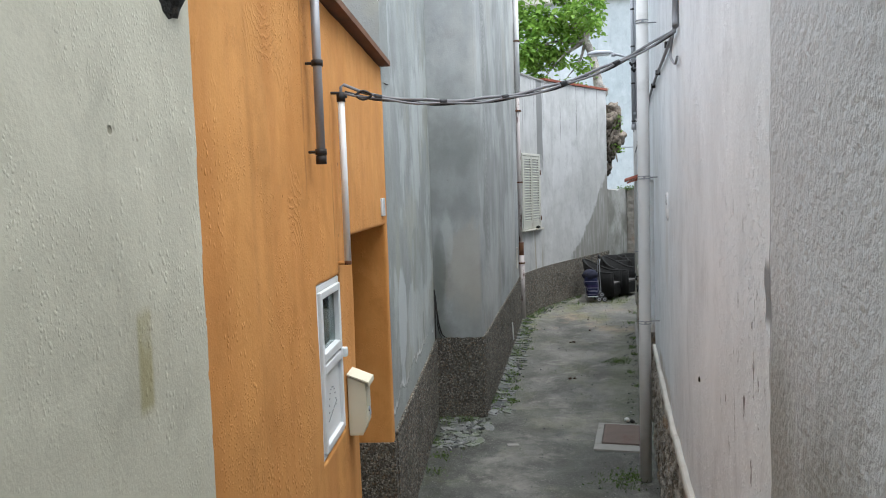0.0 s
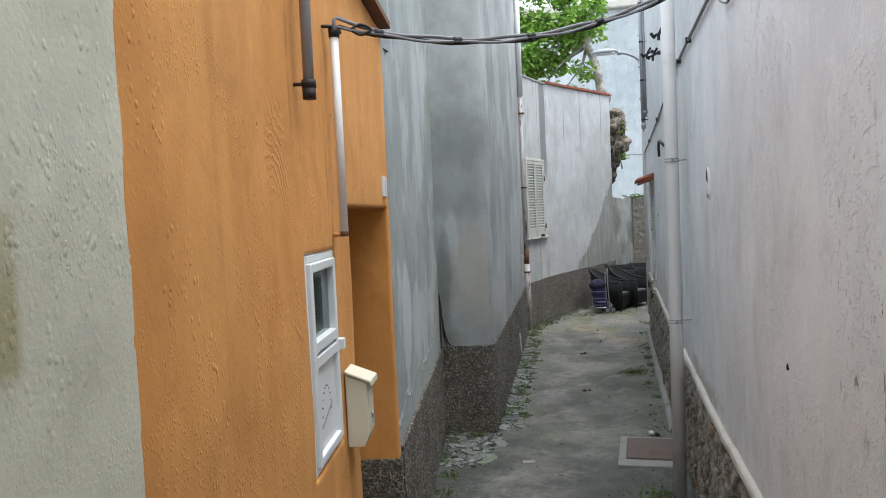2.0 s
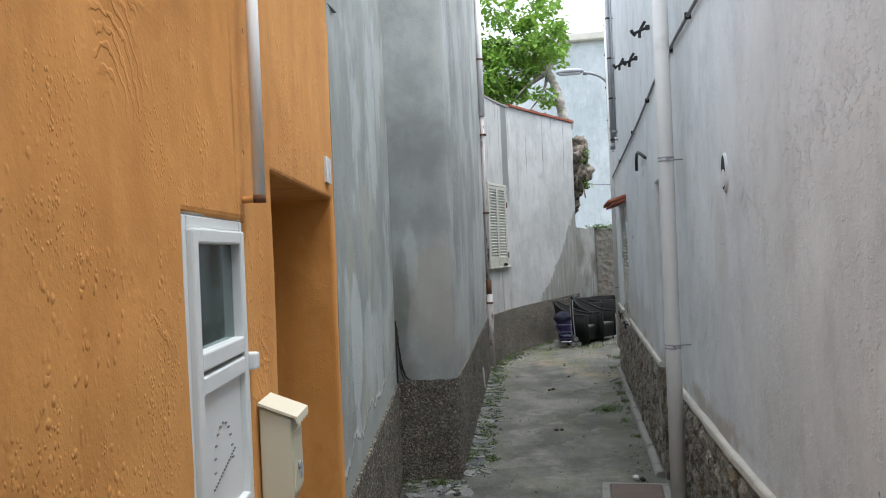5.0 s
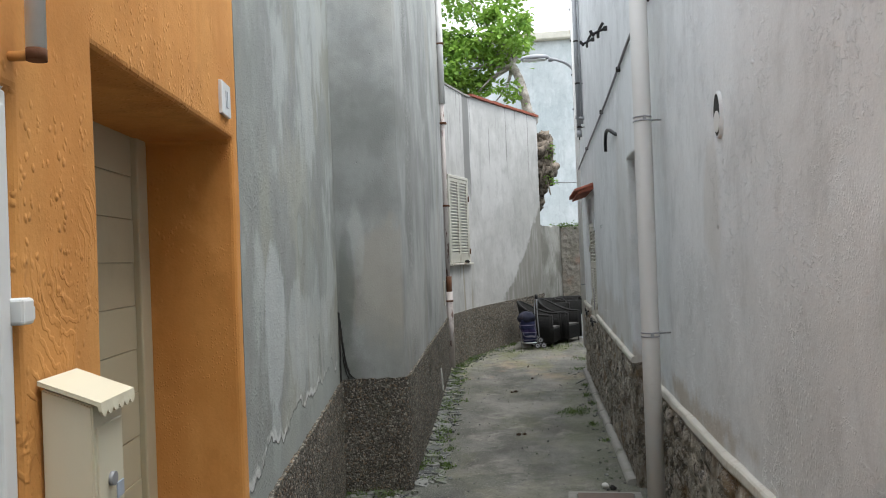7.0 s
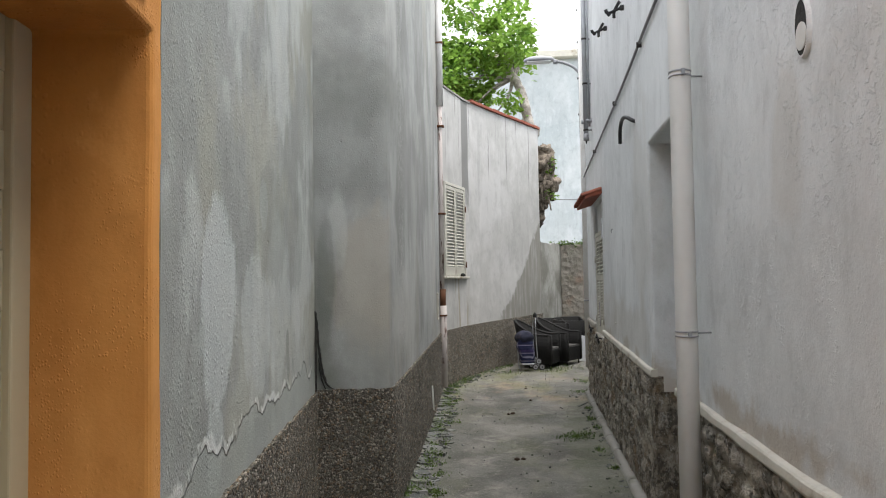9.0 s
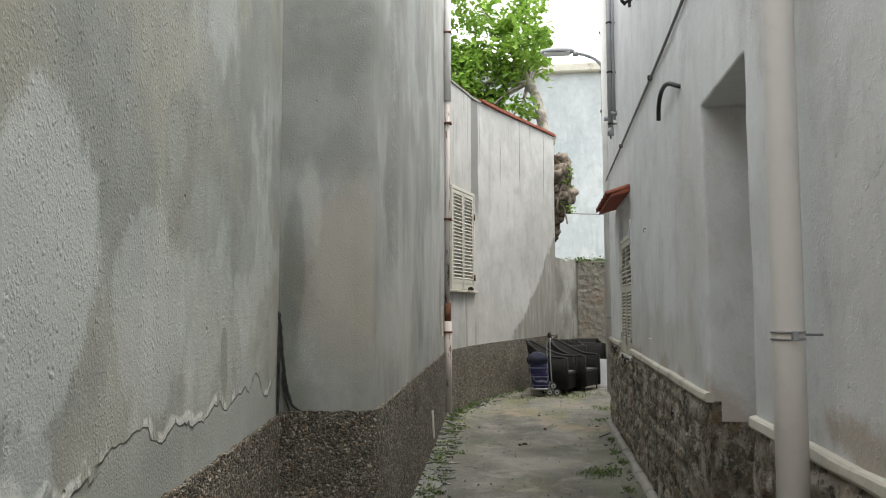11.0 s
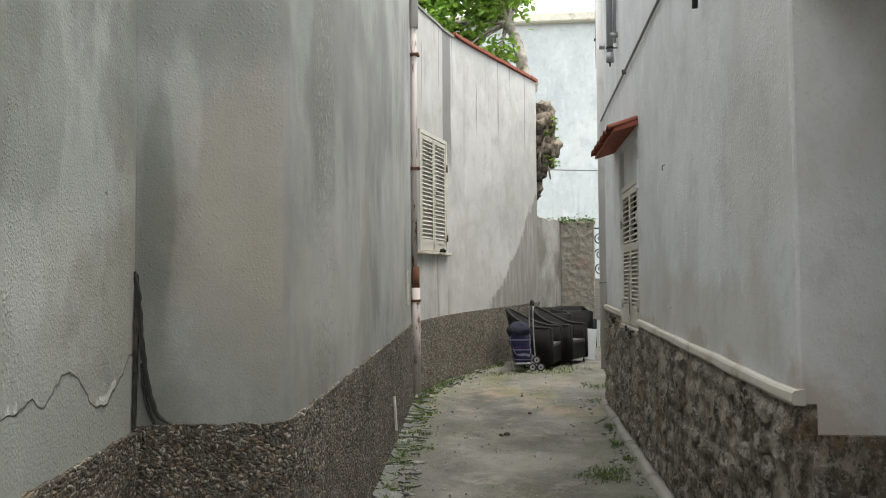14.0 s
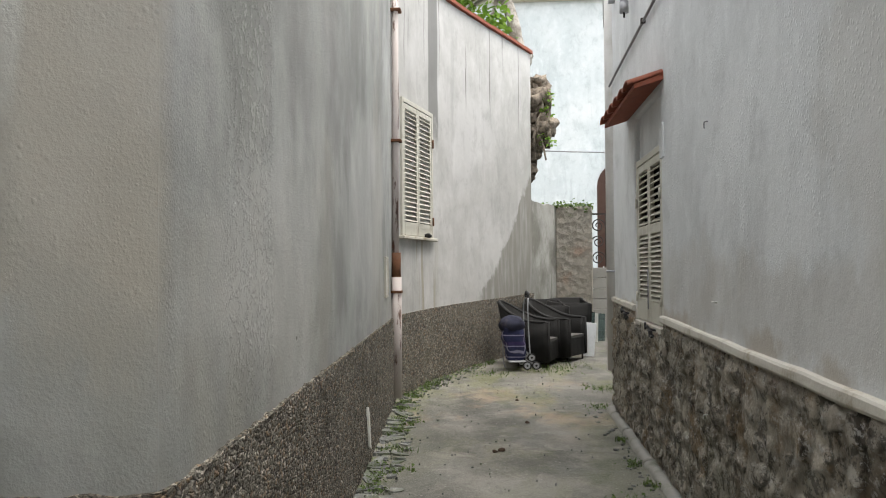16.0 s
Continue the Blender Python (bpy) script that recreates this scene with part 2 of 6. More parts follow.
def butt_extra(s, c):
    q = s.split(s.obj)
    n = s.noise(0.8, 5, 0.55, co=s.map((1, 1, 0.8), shift=(2, 2, 3)), distort=0.5)
    c = s.mix(s.mul(s.step(n, 0.40, 0.58), 0.65), c, (0.205, 0.213, 0.20))
    n2 = s.noise(1.7, 6, 0.6, co=s.map((1, 1, 0.7), shift=(1, 7, 3)))
    c = s.mix(s.mul(s.step(n2, 0.46, 0.66), 0.4), c, (0.48, 0.50, 0.495))
    warm = s.step(s.noise(0.9, 4, 0.6, co=s.map((1, 1, 0.5), shift=(8, 2, 0))), 0.5, 0.66)
    c = s.mix(s.mul(warm, 0.4), c, (0.40, 0.385, 0.34))
    front = s.step(q[1], 8.36, 8.46, 1, 0)
    for cx, cz, rx, rz, f, tone in ((-1.74, 1.72, 0.24, 0.55, 0.55, (0.38, 0.352, 0.30)), (-1.78, 2.75, 0.42, 0.42, 0.32, (0.235, 0.242, 0.235)), (-1.93, 2.06, 0.08, 0.30, 0.5, (0.47, 0.48, 0.465)), (-1.72, 1.25, 0.16, 0.22, 0.35, (0.30, 0.305, 0.285)), (-2.02, 1.75, 0.06, 0.5, 0.55, (0.21, 0.225, 0.21))):
        c = s.mix(s.mul(s.spot(q[0], q[2], cx, cz, rx, rz, 0.6, 0.2), front, f), c, tone)
    side = s.step(q[1], 8.40, 8.5)
    for cy, cz, ry, rz, f, tone in ((10.4, 2.6, 1.3, 0.5, 0.4, (0.27, 0.272, 0.27)), (9.5, 1.5, 0.7, 0.35, 0.35, (0.47, 0.475, 0.465)), (12.3, 1.9, 1.2, 0.7, 0.35, (0.48, 0.485, 0.48))):
        c = s.mix(s.mul(s.spot(q[1], q[2], cy, cz, ry, rz, 0.7, 0.25, 1.2), side, f), c, tone)
    # dark ragged patch that flares out from the cleft
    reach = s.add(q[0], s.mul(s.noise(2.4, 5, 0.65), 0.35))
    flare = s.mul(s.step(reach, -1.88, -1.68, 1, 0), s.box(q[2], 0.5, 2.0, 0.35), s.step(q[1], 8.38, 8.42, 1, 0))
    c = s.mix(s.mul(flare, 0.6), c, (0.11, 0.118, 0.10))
    # rough, paler vertical band
    band = s.mul(s.box(q[1], 8.95, 9.35, 0.15), s.step(q[2], 0.9, 1.2))
    scab = s.mul(s.step(s.noise(26, 5, 0.7), 0.5, 0.58), band)
    s.more = s.mul(scab, 0.8)
    return s.mix(s.mul(scab, 0.35), c, (0.5, 0.5, 0.48))


def curve_extra(s, c):
    q = s.split(s.uv)
    wob = s.mul(s.calc("SUBTRACT", s.noise(1.3, 6, 0.62), 0.5), 1.3)
    u, v = s.add(q[0], wob), s.add(q[1], wob)
    # damp patch that climbs towards the end of the wall
    edge = s.calc("MULTIPLY_ADD", u, 0.95, -1.75)
    damp = s.mul(s.step(s.calc("SUBTRACT", edge, q[1]), -0.06, 0.06), s.step(u, 2.5, 2.8))
    c = s.mix(s.mul(damp, s.step(s.noise(2, 4, co=s.map((5, 5, 0.8))), 0.25, 0.6, 0.5, 0.9)), c, (0.225, 0.215, 0.19))
    # dark strip beside the shutter and drips below the coping
    strip = s.mul(s.box(q[0], 1.27, 1.56, 0.02), s.step(s.add(q[1], s.mul(wob, 1.2)), 2.9, 3.2))
    c = s.mix(s.mul(strip, 0.8), c, (0.16, 0.16, 0.155))
    drip = s.step(s.noise(1, 3, 0.5, co=s.map((11, 0.2, 1), co=s.uv)), 0.60, 0.64)
    drip = s.mul(drip, s.step(s.add(q[1], s.mul(s.noise(1.0, 2, co=s.map((7, 0.1, 1), co=s.uv)), 2.4)), 4.9, 5.5))
    c = s.mix(s.mul(drip, 0.8), c, (0.13, 0.125, 0.115))
    sill = s.mul(s.box(q[0], 0.75, 1.5, 0.1), s.step(q[1], 1.78, 1.8, 1, 0), s.step(s.noise(1, 3, co=s.map((8, 0.3, 1), co=s.uv)), 0.5, 0.62))
    return s.mix(s.mul(sill, 0.6), c, (0.24, 0.21, 0.13))


def right_extra(s, c):
    q = s.split(s.obj)
    # bare orange-peel render on the stretch before the painted part
    seam = s.add(q[1], s.mul(s.calc("SUBTRACT", s.noise(7, 4), 0.5), 0.07))
    old = s.step(seam, 1.86, 1.872, 1, 0)
    c = s.mix(s.mul(old, 0.8), c, (0.43, 0.43, 0.435))
    wet = s.mul(old, s.step(s.add(q[2], s.mul(s.noise(2.4, 5, 0.65, co=s.map((1, 1.6, 0.5))), 1.1)), 2.5, 2.95, 1, 0))
    c = s.mix(s.mul(wet, 0.6), c, (0.19, 0.18, 0.14))
    crack = s.mul(s.box(seam, 1.866, 1.876, 0.003), s.box(q[2], 2.1, 2.75, 0.05))
    loss = s.mul(s.box(seam, 1.86, 1.925, 0.005), s.box(q[2], 2.28, 2.42, 0.02))
    c = s.mix(s.calc("MAXIMUM", s.mul(crack, 0.8), s.mul(loss, 0.9)), c, (0.17, 0.17, 0.17))
    # narrow upright chips in the paint
    nick = s.mul(s.step(s.noise(17, 5, 0.7, co=s.map((1, 1, 0.4))), 0.61, 0.64), s.box(q[1], 1.9, 2.75, 0.25), s.box(q[2], 1.75, 2.5, 0.15))
    c = s.mix(s.mul(nick, 0.9), c, (0.13, 0.125, 0.12))
    rub = s.mul(s.step(s.add(q[2], s.mul(s.noise(3, 5, 0.7), 0.35)), 1.28, 1.36, 1, 0), s.step(s.noise(2.2, 5), 0.42, 0.56), s.step(q[1], 4, 5))
    c = s.mix(s.mul(rub, 0.65), c, (0.40, 0.34, 0.27))
    for cy, cz, ry, rz, f in ((8.9, 2.2, 0.5, 0.7, 0.3), (9.9, 1.25, 1.3, 0.22, 0.4), (11.4, 1.3, 0.9, 0.25, 0.3), (5.6, 2.15, 0.12, 0.28, 0.35), (7.0, 2.9, 0.5, 0.6, 0.2), (4.2, 2.6, 0.9, 0.5, 0.15)):
        c = s.mix(s.mul(s.spot(q[1], q[2], cy, cz, ry, rz, 0.9, 0.3, 1.6), f), c, (0.47, 0.44, 0.40))
    peel = s.mul(s.noise(34, 4, 0.6), s.add(s.mul(old, 0.9), 0.12))
    # trowel ridges in clusters
    ridge = s.mul(s.step(s.noise(25, 5, 0.7, co=s.map((1, 1, 1.3), shift=(2, 2, 2)), distort=0.3), 0.52, 0.63), s.step(s.noise(1.9, 4, 0.6, co=s.map((1, 1, 0.7), shift=(7, 2, 5))), 0.45, 0.57), s.box(q[1], 1.9, 6.6, 0.3))
    s.more = s.add(s.add(s.add(peel, s.mul(ridge, 0.45)), s.mul(loss, -0.5)), s.mul(nick, -0.35))
    return c


M_CREAM = plaster("cream_render", (0.60, 0.585, 0.475), (0.55, 0.535, 0.43), 0.7, 0.1, 0.5, 0.7, (0.2, 0.18, 0.12), 0.5, 0.1, cream_extra)
M_ORANGE = plaster("orange_render", (0.68, 0.335, 0.104), (0.60, 0.27, 0.072), 0.6, 0.34, 0.55, 0.8, (0.22, 0.10, 0.04), 1.0, 0.07, orange_extra, patch=0.49, arcs=1.0)
M_GREY = plaster("grey_render", (0.38, 0.40, 0.385), (0.29, 0.305, 0.295), 0.8, 0.1, 0.6, 0.7, (0.1, 0.09, 0.08), 0.6, 0.18, grey_extra)
M_BUTT = plaster("smooth_grey_render", (0.42, 0.43, 0.415), (0.335, 0.345, 0.34), 0.85, 0.24, 0.5, 0.8, (0.06, 0.055, 0.05), 0.35, 0.16, butt_extra)
M_CURVE = plaster("white_stained_render", (0.52, 0.515, 0.505), (0.44, 0.435, 0.42), 0.7, 0.35, 0.3, 0.3, (0.1, 0.09, 0.08), 0.2, 0.05, curve_extra)
M_LOW = plaster("damp_grey_render", (0.40, 0.395, 0.37), (0.22, 0.215, 0.19), 1.1, 0.8, 0.5, 0.5, (0.1, 0.09, 0.08), 0.6, 0.15)
M_RIGHT = plaster("white_grey_render", (0.695, 0.71, 0.725), (0.63, 0.645, 0.66), 0.5, 0.16, 0.55, 0.6, (0.12, 0.12, 0.12), 0.5, 0.10, right_extra, patch=0.5)
M_WHITE = plaster("white_far_render", (0.48, 0.505, 0.52), (0.38, 0.42, 0.44), 0.22, 0.5, 0.3, 0.1)
M_YELLOW = plaster("yellow_far_render", (0.62, 0.54, 0.38), (0.54, 0.47, 0.33), 0.4, 0.2, 0.3, 0.1)


def roughcast():
    s = Shade("dark_roughcast", 0.95, 0.0, 0.3)
    n = s.t.nodes.new("ShaderNodeTexVoronoi")
    s.put(n.inputs["Vector"], s.add_vec(s.map((1, 0.66, 1)), 0.02))
    n.inputs["Scale"].default_value = 74
    lump, cell = n.outputs["Distance"], n.outputs["Color"]
    q = s.split(cell)
    c = s.mix(s.step(s.noise(1.6, 6, 0.65), 0.35, 0.65), (0.13, 0.12, 0.10), (0.225, 0.21, 0.175))
    c = s.mix(s.mul(s.step(q[0], 0.45, 0.95), 0.8), c, (0.50, 0.46, 0.39))
    c = s.mix(s.mul(s.step(q[2], 0.75, 0.85), 0.6), c, (0.30, 0.20, 0.12))
    c = s.mix(s.mul(s.step(q[1], 0.6, 0.7), 0.6), c, (0.065, 0.06, 0.052))
    c = s.mix(s.mul(s.step(lump, 0.5, 0.8), 0.8), c, (0.05, 0.046, 0.04))
    c = s.mix(s.mul(s.step(s.noise(2.6, 6, 0.7), 0.55, 0.7), 0.45), c, (0.055, 0.06, 0.035))
    c = s.mix(s.mul(s.step(s.noise(1.9, 6, 0.7, co=s.map((1, 1, 1), shift=(3, 3, 3))), 0.55, 0.72), 0.4), c, (0.20, 0.185, 0.165))
    h = s.add(s.mul(s.calc("SUBTRACT", 1.0, lump), s.step(q[0], 0.0, 1.0, 0.4, 1.1)), s.mul(s.noise(38, 5, 0.72), 0.9))
    return s.done(c, s.bump(h, 1.0, 0.026))


def concrete():
    s = Shade("worn_concrete", 0.85, 0.0, 0.35)
    q = s.split(s.obj)
    c = s.mix(s.step(s.noise(0.8, 8, 0.68), 0.38, 0.64), (0.10, 0.098, 0.086), (0.235, 0.226, 0.20))
    c = s.mix(s.mul(s.step(s.noise(3.4, 7, 0.72, distort=0.6), 0.5, 0.66), 0.6), c, (0.30, 0.285, 0.25))
    c = s.mix(s.mul(s.step(s.noise(2.1, 7, 0.72, co=s.map((1, 0.6, 1), shift=(5, 2, 0))), 0.52, 0.64), 0.6), c, (0.105, 0.104, 0.09))
    c = s.mix(s.mul(s.step(s.noise(1.1, 6, 0.7, co=s.map((1, 0.7, 1), shift=(9, 2, 0))), 0.5, 0.64), s.box(q[1], 13.2, 15.8, 0.6), 0.6), c, (0.36, 0.27, 0.19))
    green = s.mul(s.step(s.noise(1.2, 7, 0.72, co=s.map((1.3, 0.6, 1), shift=(1, 8, 0))), 0.47, 0.62), s.step(q[1], 12.0, 16.0, 0.35, 0.9))
    c = s.mix(s.mul(green, 0.65), c, (0.17, 0.18, 0.08))
    edge = s.mul(s.step(s.add(q[0], s.mul(s.noise(4, 5), 0.5)), -1.45, -1.2, 1, 0), s.step(s.noise(6, 5, 0.7), 0.45, 0.6))
    c = s.mix(s.mul(edge, 0.75), c, (0.15, 0.175, 0.07))
    wet = s.mul(s.box(q[1], 4.0, 9.6, 0.8), s.step(s.noise(1.3, 6, 0.7, co=s.map(shift=(6, 6, 0))), 0.4, 0.56))
    c = s.mix(s.mul(wet, 0.6), c, (0.062, 0.065, 0.058))
    soil = s.spot(q[0], q[1], -1.85, 7.2, 0.55, 1.6, 0.8, 0.3)
    c = s.mix(s.mul(soil, 0.8), c, (0.04, 0.042, 0.036))
    run = s.spot(q[0], q[1], -1.42, 10.9, 0.22, 4.0, 1.0, 0.4, 3.0)
    c = s.mix(s.mul(run, 0.45), c, (0.09, 0.095, 0.08))
    c = s.mix(s.mul(s.spot(q[0], q[1], 0.1, 10.5, 0.28, 2.6, 0.9, 0.4), 0.5), c, (0.11, 0.12, 0.075))
    grit = s.noise(70, 4, 0.75)
    c = s.mix(s.mul(s.step(grit, 0.55, 0.68), 0.5), c, (0.36, 0.345, 0.31))
    c = s.mix(s.mul(s.step(grit, 0.32, 0.45, 1, 0), 0.55), c, (0.06, 0.058, 0.05))
    stones = s.mul(s.step(s.voronoi(21), 0.1, 0.2, 1, 0), s.step(s.noise(5), 0.5, 0.6))
    c = s.mix(s.mul(stones, 0.6), c, (0.40, 0.39, 0.36))
    h = s.add(s.mul(grit, 1.2), s.add(s.mul(s.noise(9, 6, 0.7), 1.8), stones))
    return s.done(c, s.bump(h, 0.7, 0.016), s.step(s.noise(1.5, 4), 0.3, 0.7, 0.6, 0.95))


M_BASE = roughcast()
M_GROUND = concrete()


def rubble(name, single):
    """Weathered dark stone with pale flecks, brown stains, lichen and painted shade in pits."""
    s = Shade(name, 0.92, 0.0, 0.3)
    s.obj = s.place()
    c = s.mix(s.step(s.noise(3.4, 7, 0.68, co=s.map((1, 0.9, 0.6))), 0.36, 0.64), (0.20, 0.16, 0.115), (0.68, 0.62, 0.52))
    if single:
        c = s.mix(s.mul(s.random(), 0.35), c, (0.44, 0.41, 0.36))
    tall = s.map((13, 7.5, 9))
    c = s.mix(s.mul(s.step(s.noise(1.0, 7, 0.75, co=tall), 0.5, 0.58), 0.8), c, (0.60, 0.565, 0.50))
    c = s.mix(s.mul(s.step(s.noise(1.3, 7, 0.75, co=s.map((9, 5.5, 6.5), shift=(3, 7, 2))), 0.52, 0.58), 0.7), c, (0.06, 0.053, 0.045))
    c = s.mix(s.mul(s.step(s.noise(2.6, 6, 0.7), 0.52, 0.66), 0.75), c, (0.33, 0.225, 0.125))
    c = s.mix(s.mul(s.step(s.noise(1.4, 5, 0.7, co=s.map(shift=(4, 4, 4))), 0.55, 0.7), 0.4), c, (0.15, 0.155, 0.085))
    smear = s.step(s.noise(2.4, 6, 0.68, co=s.map((1, 1, 0.55), shift=(6, 1, 3))), 0.54, 0.62)
    c = s.mix(s.mul(smear, 0.5), c, (0.56, 0.51, 0.43))
    # hollows coloured near black for the shadows in them
    shaded_pit = s.step(s.noise(15, 6, 0.75, co=s.map((1, 0.8, 0.55), shift=(2, 5, 1))), 0.40, 0.46, 1, 0)
    c = s.mix(s.mul(shaded_pit, 0.6), c, (0.04, 0.034, 0.028))
    fleck = s.step(s.noise(34, 6, 0.8, co=s.map((1, 0.55, 0.8))), 0.57, 0.61)
    c = s.mix(s.mul(fleck, 0.75), c, (0.68, 0.66, 0.62))
    h = s.add(s.mul(s.noise(34, 6, 0.8), 1.0), s.add(s.mul(s.noise(11, 5, 0.7), 1.5), s.add(s.mul(fleck, 0.2), s.mul(shaded_pit, -0.8))))
    return s.done(c, s.bump(h, 1.0, 0.045))


M_STONE = rubble("dark_rubble_stone", True)
M_MORTAR = rubble("dark_rubble_mortar", False)
M_LEDGE = plain("worn_white_ledge", (0.60, 0.575, 0.51), 0.85, vary=0.3, scale=6, grain=40, bump=0.5, dist=0.006, dirt=(0.26, 0.21, 0.14), dirtiness=0.95)
M_TERRA = plain("terracotta", (0.30, 0.085, 0.05), 0.85, vary=0.35, scale=12, grain=50, bump=0.4, dirt=(0.1, 0.06, 0.05), dirtiness=0.5)
M_PVC = plain("white_pvc", (0.74, 0.76, 0.76), 0.35, vary=0.04, scale=3, grain=20, bump=0.02, dirt=(0.45, 0.44, 0.4), dirtiness=0.25)
M_PIPE = plain("painted_pipe", (0.655, 0.645, 0.63), 0.5, vary=0.1, scale=4, grain=30, bump=0.08, dirt=(0.35, 0.33, 0.3), dirtiness=0.4)
M_BLACK = plain("black_rubber", (0.02, 0.02, 0.022), 0.55, vary=0.3, scale=10, grain=40, bump=0.1)
M_SHUT = plain("cream_shutter_paint", (0.56, 0.545, 0.48), 0.55, vary=0.14, scale=8, grain=60, bump=0.25, dist=0.003, dirt=(0.25, 0.2, 0.14), dirtiness=0.45)


def weave():
    s = Shade("black_rattan", 0.6, 0.0, 0.25)
    a = s.t.nodes.new("ShaderNodeTexWave")
    s.put(a.inputs["Vector"], s.obj)
    a.bands_direction = "Z"
    a.inputs["Scale"].default_value = 22
    a.inputs["Distortion"].default_value = 1.5
    c = s.mix(a.outputs[1], (0.005, 0.005, 0.005), (0.015, 0.0145, 0.014))
    c = s.mix(s.mul(s.step(s.noise(6, 4), 0.5, 0.75), 0.3), c, (0.03, 0.029, 0.028))
    return s.done(c, s.bump(a.outputs[1], 0.5, 0.006))


def tartan():
    s = Shade("navy_tartan", 0.85)
    q = s.split(s.obj)
    def stripe(v, f, lo):
        return s.step(s.calc("SINE", s.mul(v, f)), lo, lo + 0.1)
    diag = s.add(q[0], s.mul(q[2], 0.25))
    c = s.mix(s.noise(14, 3), (0.012, 0.014, 0.045), (0.025, 0.03, 0.085))
    c = s.mix(s.mul(stripe(diag, 44, 0.90), 0.8), c, (0.30, 0.29, 0.38))
    c = s.mix(s.mul(stripe(q[2], 44, 0.90), 0.8), c, (0.28, 0.26, 0.36))
    c = s.mix(s.mul(stripe(q[2], 22, 0.8), 0.4), c, (0.06, 0.03, 0.12))
    return s.done(c, s.bump(s.noise(18, 4), 0.5, 0.02))


def foliage(name, dark, light):
    s = Shade(name, 0.5, 0.0, 0.3)
    r = s.island()
    c = s.mix(r, dark, light)
    c = s.mix(s.step(s.noise(1.3, 3), 0.4, 0.7), c, tuple(x * 0.8 for x in light))
    s.put(s.out.inputs["Base Color"], c)
    tr = s.t.nodes.new("ShaderNodeBsdfTranslucent")
    s.put(tr.inputs[0], c)
    mx = s.t.nodes.new("ShaderNodeMixShader")
    mx.inputs[0].default_value = 0.4
    s.t.links.new(s.out.outputs[0], mx.inputs[1])
    s.t.links.new(tr.outputs[0], mx.inputs[2])
    s.t.links.new(mx.outputs[0], s.t.nodes["Material Output"].inputs[0])
    return s.mat


def glass(name, tint, rough=0.05):
    s = Shade(name, rough, 0.0, 0.5)
    s.out.inputs["Transmission Weight"].default_value = 0.9
    s.out.inputs["IOR"].default_value = 1.45
    return s.done(tint)


def rusty():
    s = Shade("flaking_pink_pipe_paint", 0.75, 0.0)
    c = s.mix(s.noise(3, 4), (0.46, 0.40, 0.38), (0.56, 0.52, 0.50))
    rust = s.step(s.noise(1, 6, 0.7, co=s.map((16, 16, 2.2))), 0.57, 0.61)
    c = s.mix(s.mul(rust, 0.9), c, (0.10, 0.045, 0.028))
    return s.done(c, s.bump(s.add(rust, s.noise(30, 3)), 0.5, 0.006))


def bark(name, dark, light):
    s = Shade(name, 0.9)
    c = s.mix(s.step(s.noise(6, 6, 0.7), 0.32, 0.68), dark, light)
    return s.done(c, s.bump(s.noise(9, 6, 0.7, co=s.map((1, 1, 0.5))), 0.8, 0.04))


def end_stone():
    s = Shade("brown_end_stone", 0.95)
    c = s.mix(s.noise(2.2, 7, 0.7), (0.17, 0.155, 0.135), (0.46, 0.42, 0.36))
    c = s.mix(s.mul(s.step(s.noise(1.6, 5), 0.5, 0.68), 0.8), c, (0.36, 0.23, 0.17))
    c = s.mix(s.mul(s.step(s.noise(1.9, 5, co=s.map((1, 1, 0.6), shift=(4, 4, 2))), 0.55, 0.68), 0.8), c, (0.08, 0.085, 0.03))
    return s.done(c, s.bump(s.add(s.noise(10, 6, 0.7), s.voronoi(9)), 0.9, 0.04))


M_CHAIR = weave()
M_TARTAN = tartan()
M_LEAF = foliage("tree_leaves", (0.09, 0.19, 0.03), (0.26, 0.42, 0.07))
M_WEED = foliage("weeds", (0.04, 0.075, 0.018), (0.115, 0.175, 0.042))
M_RUSTPIPE = rusty()
M_BARK = bark("grey_bark", (0.16, 0.14, 0.12), (0.42, 0.39, 0.35))
M_ROOT = bark("dark_root_bark", (0.05, 0.04, 0.03), (0.30, 0.25, 0.20))
M_END = end_stone()
M_PANE = glass("window_glass", (0.26, 0.36, 0.36))
# near black in place of the shade inside rooms and behind slats
M_SHADE_DARK = plain("painted_shade_dark", (0.02, 0.025, 0.027), 0.9, vary=0.5, scale=5, bump=0.0)
M_STEEL = plain("galvanised_steel", (0.36, 0.37, 0.39), 0.5, 0.3, vary=0.2, scale=8, bump=0.1, dirt=(0.2, 0.19, 0.18), dirtiness=0.3)
M_IRON = plain("dark_iron", (0.045, 0.04, 0.038), 0.6, 0.5, vary=0.3, scale=15, bump=0.2)
M_RUST = plain("rust", (0.16, 0.07, 0.035), 0.9, vary=0.5, scale=20, bump=0.4)
M_CABLE = plain("grey_cable_sheath", (0.20, 0.20, 0.21), 0.5, vary=0.2, scale=6, bump=0.05)
M_BOX = plain("cream_enamel", (0.70, 0.66, 0.51), 0.4, vary=0.05, scale=4, grain=25, bump=0.03, dirt=(0.4, 0.35, 0.25), dirtiness=0.15)
M_DOOR = plain("cream_door_paint", (0.52, 0.47, 0.33), 0.55, vary=0.12, scale=3, grain=40, bump=0.1, dirt=(0.3, 0.26, 0.18), dirtiness=0.3)
M_TILE = plain("white_glazed_tile", (0.74, 0.76, 0.78), 0.2, vary=0.08, scale=20, bump=0.02)
M_BLUE = plain("pale_blue_label", (0.45, 0.52, 0.62), 0.4, vary=0.1)
M_CUSHION = plain("grey_seat_weave", (0.12, 0.115, 0.11), 0.9, vary=0.3, scale=12, bump=0.4)


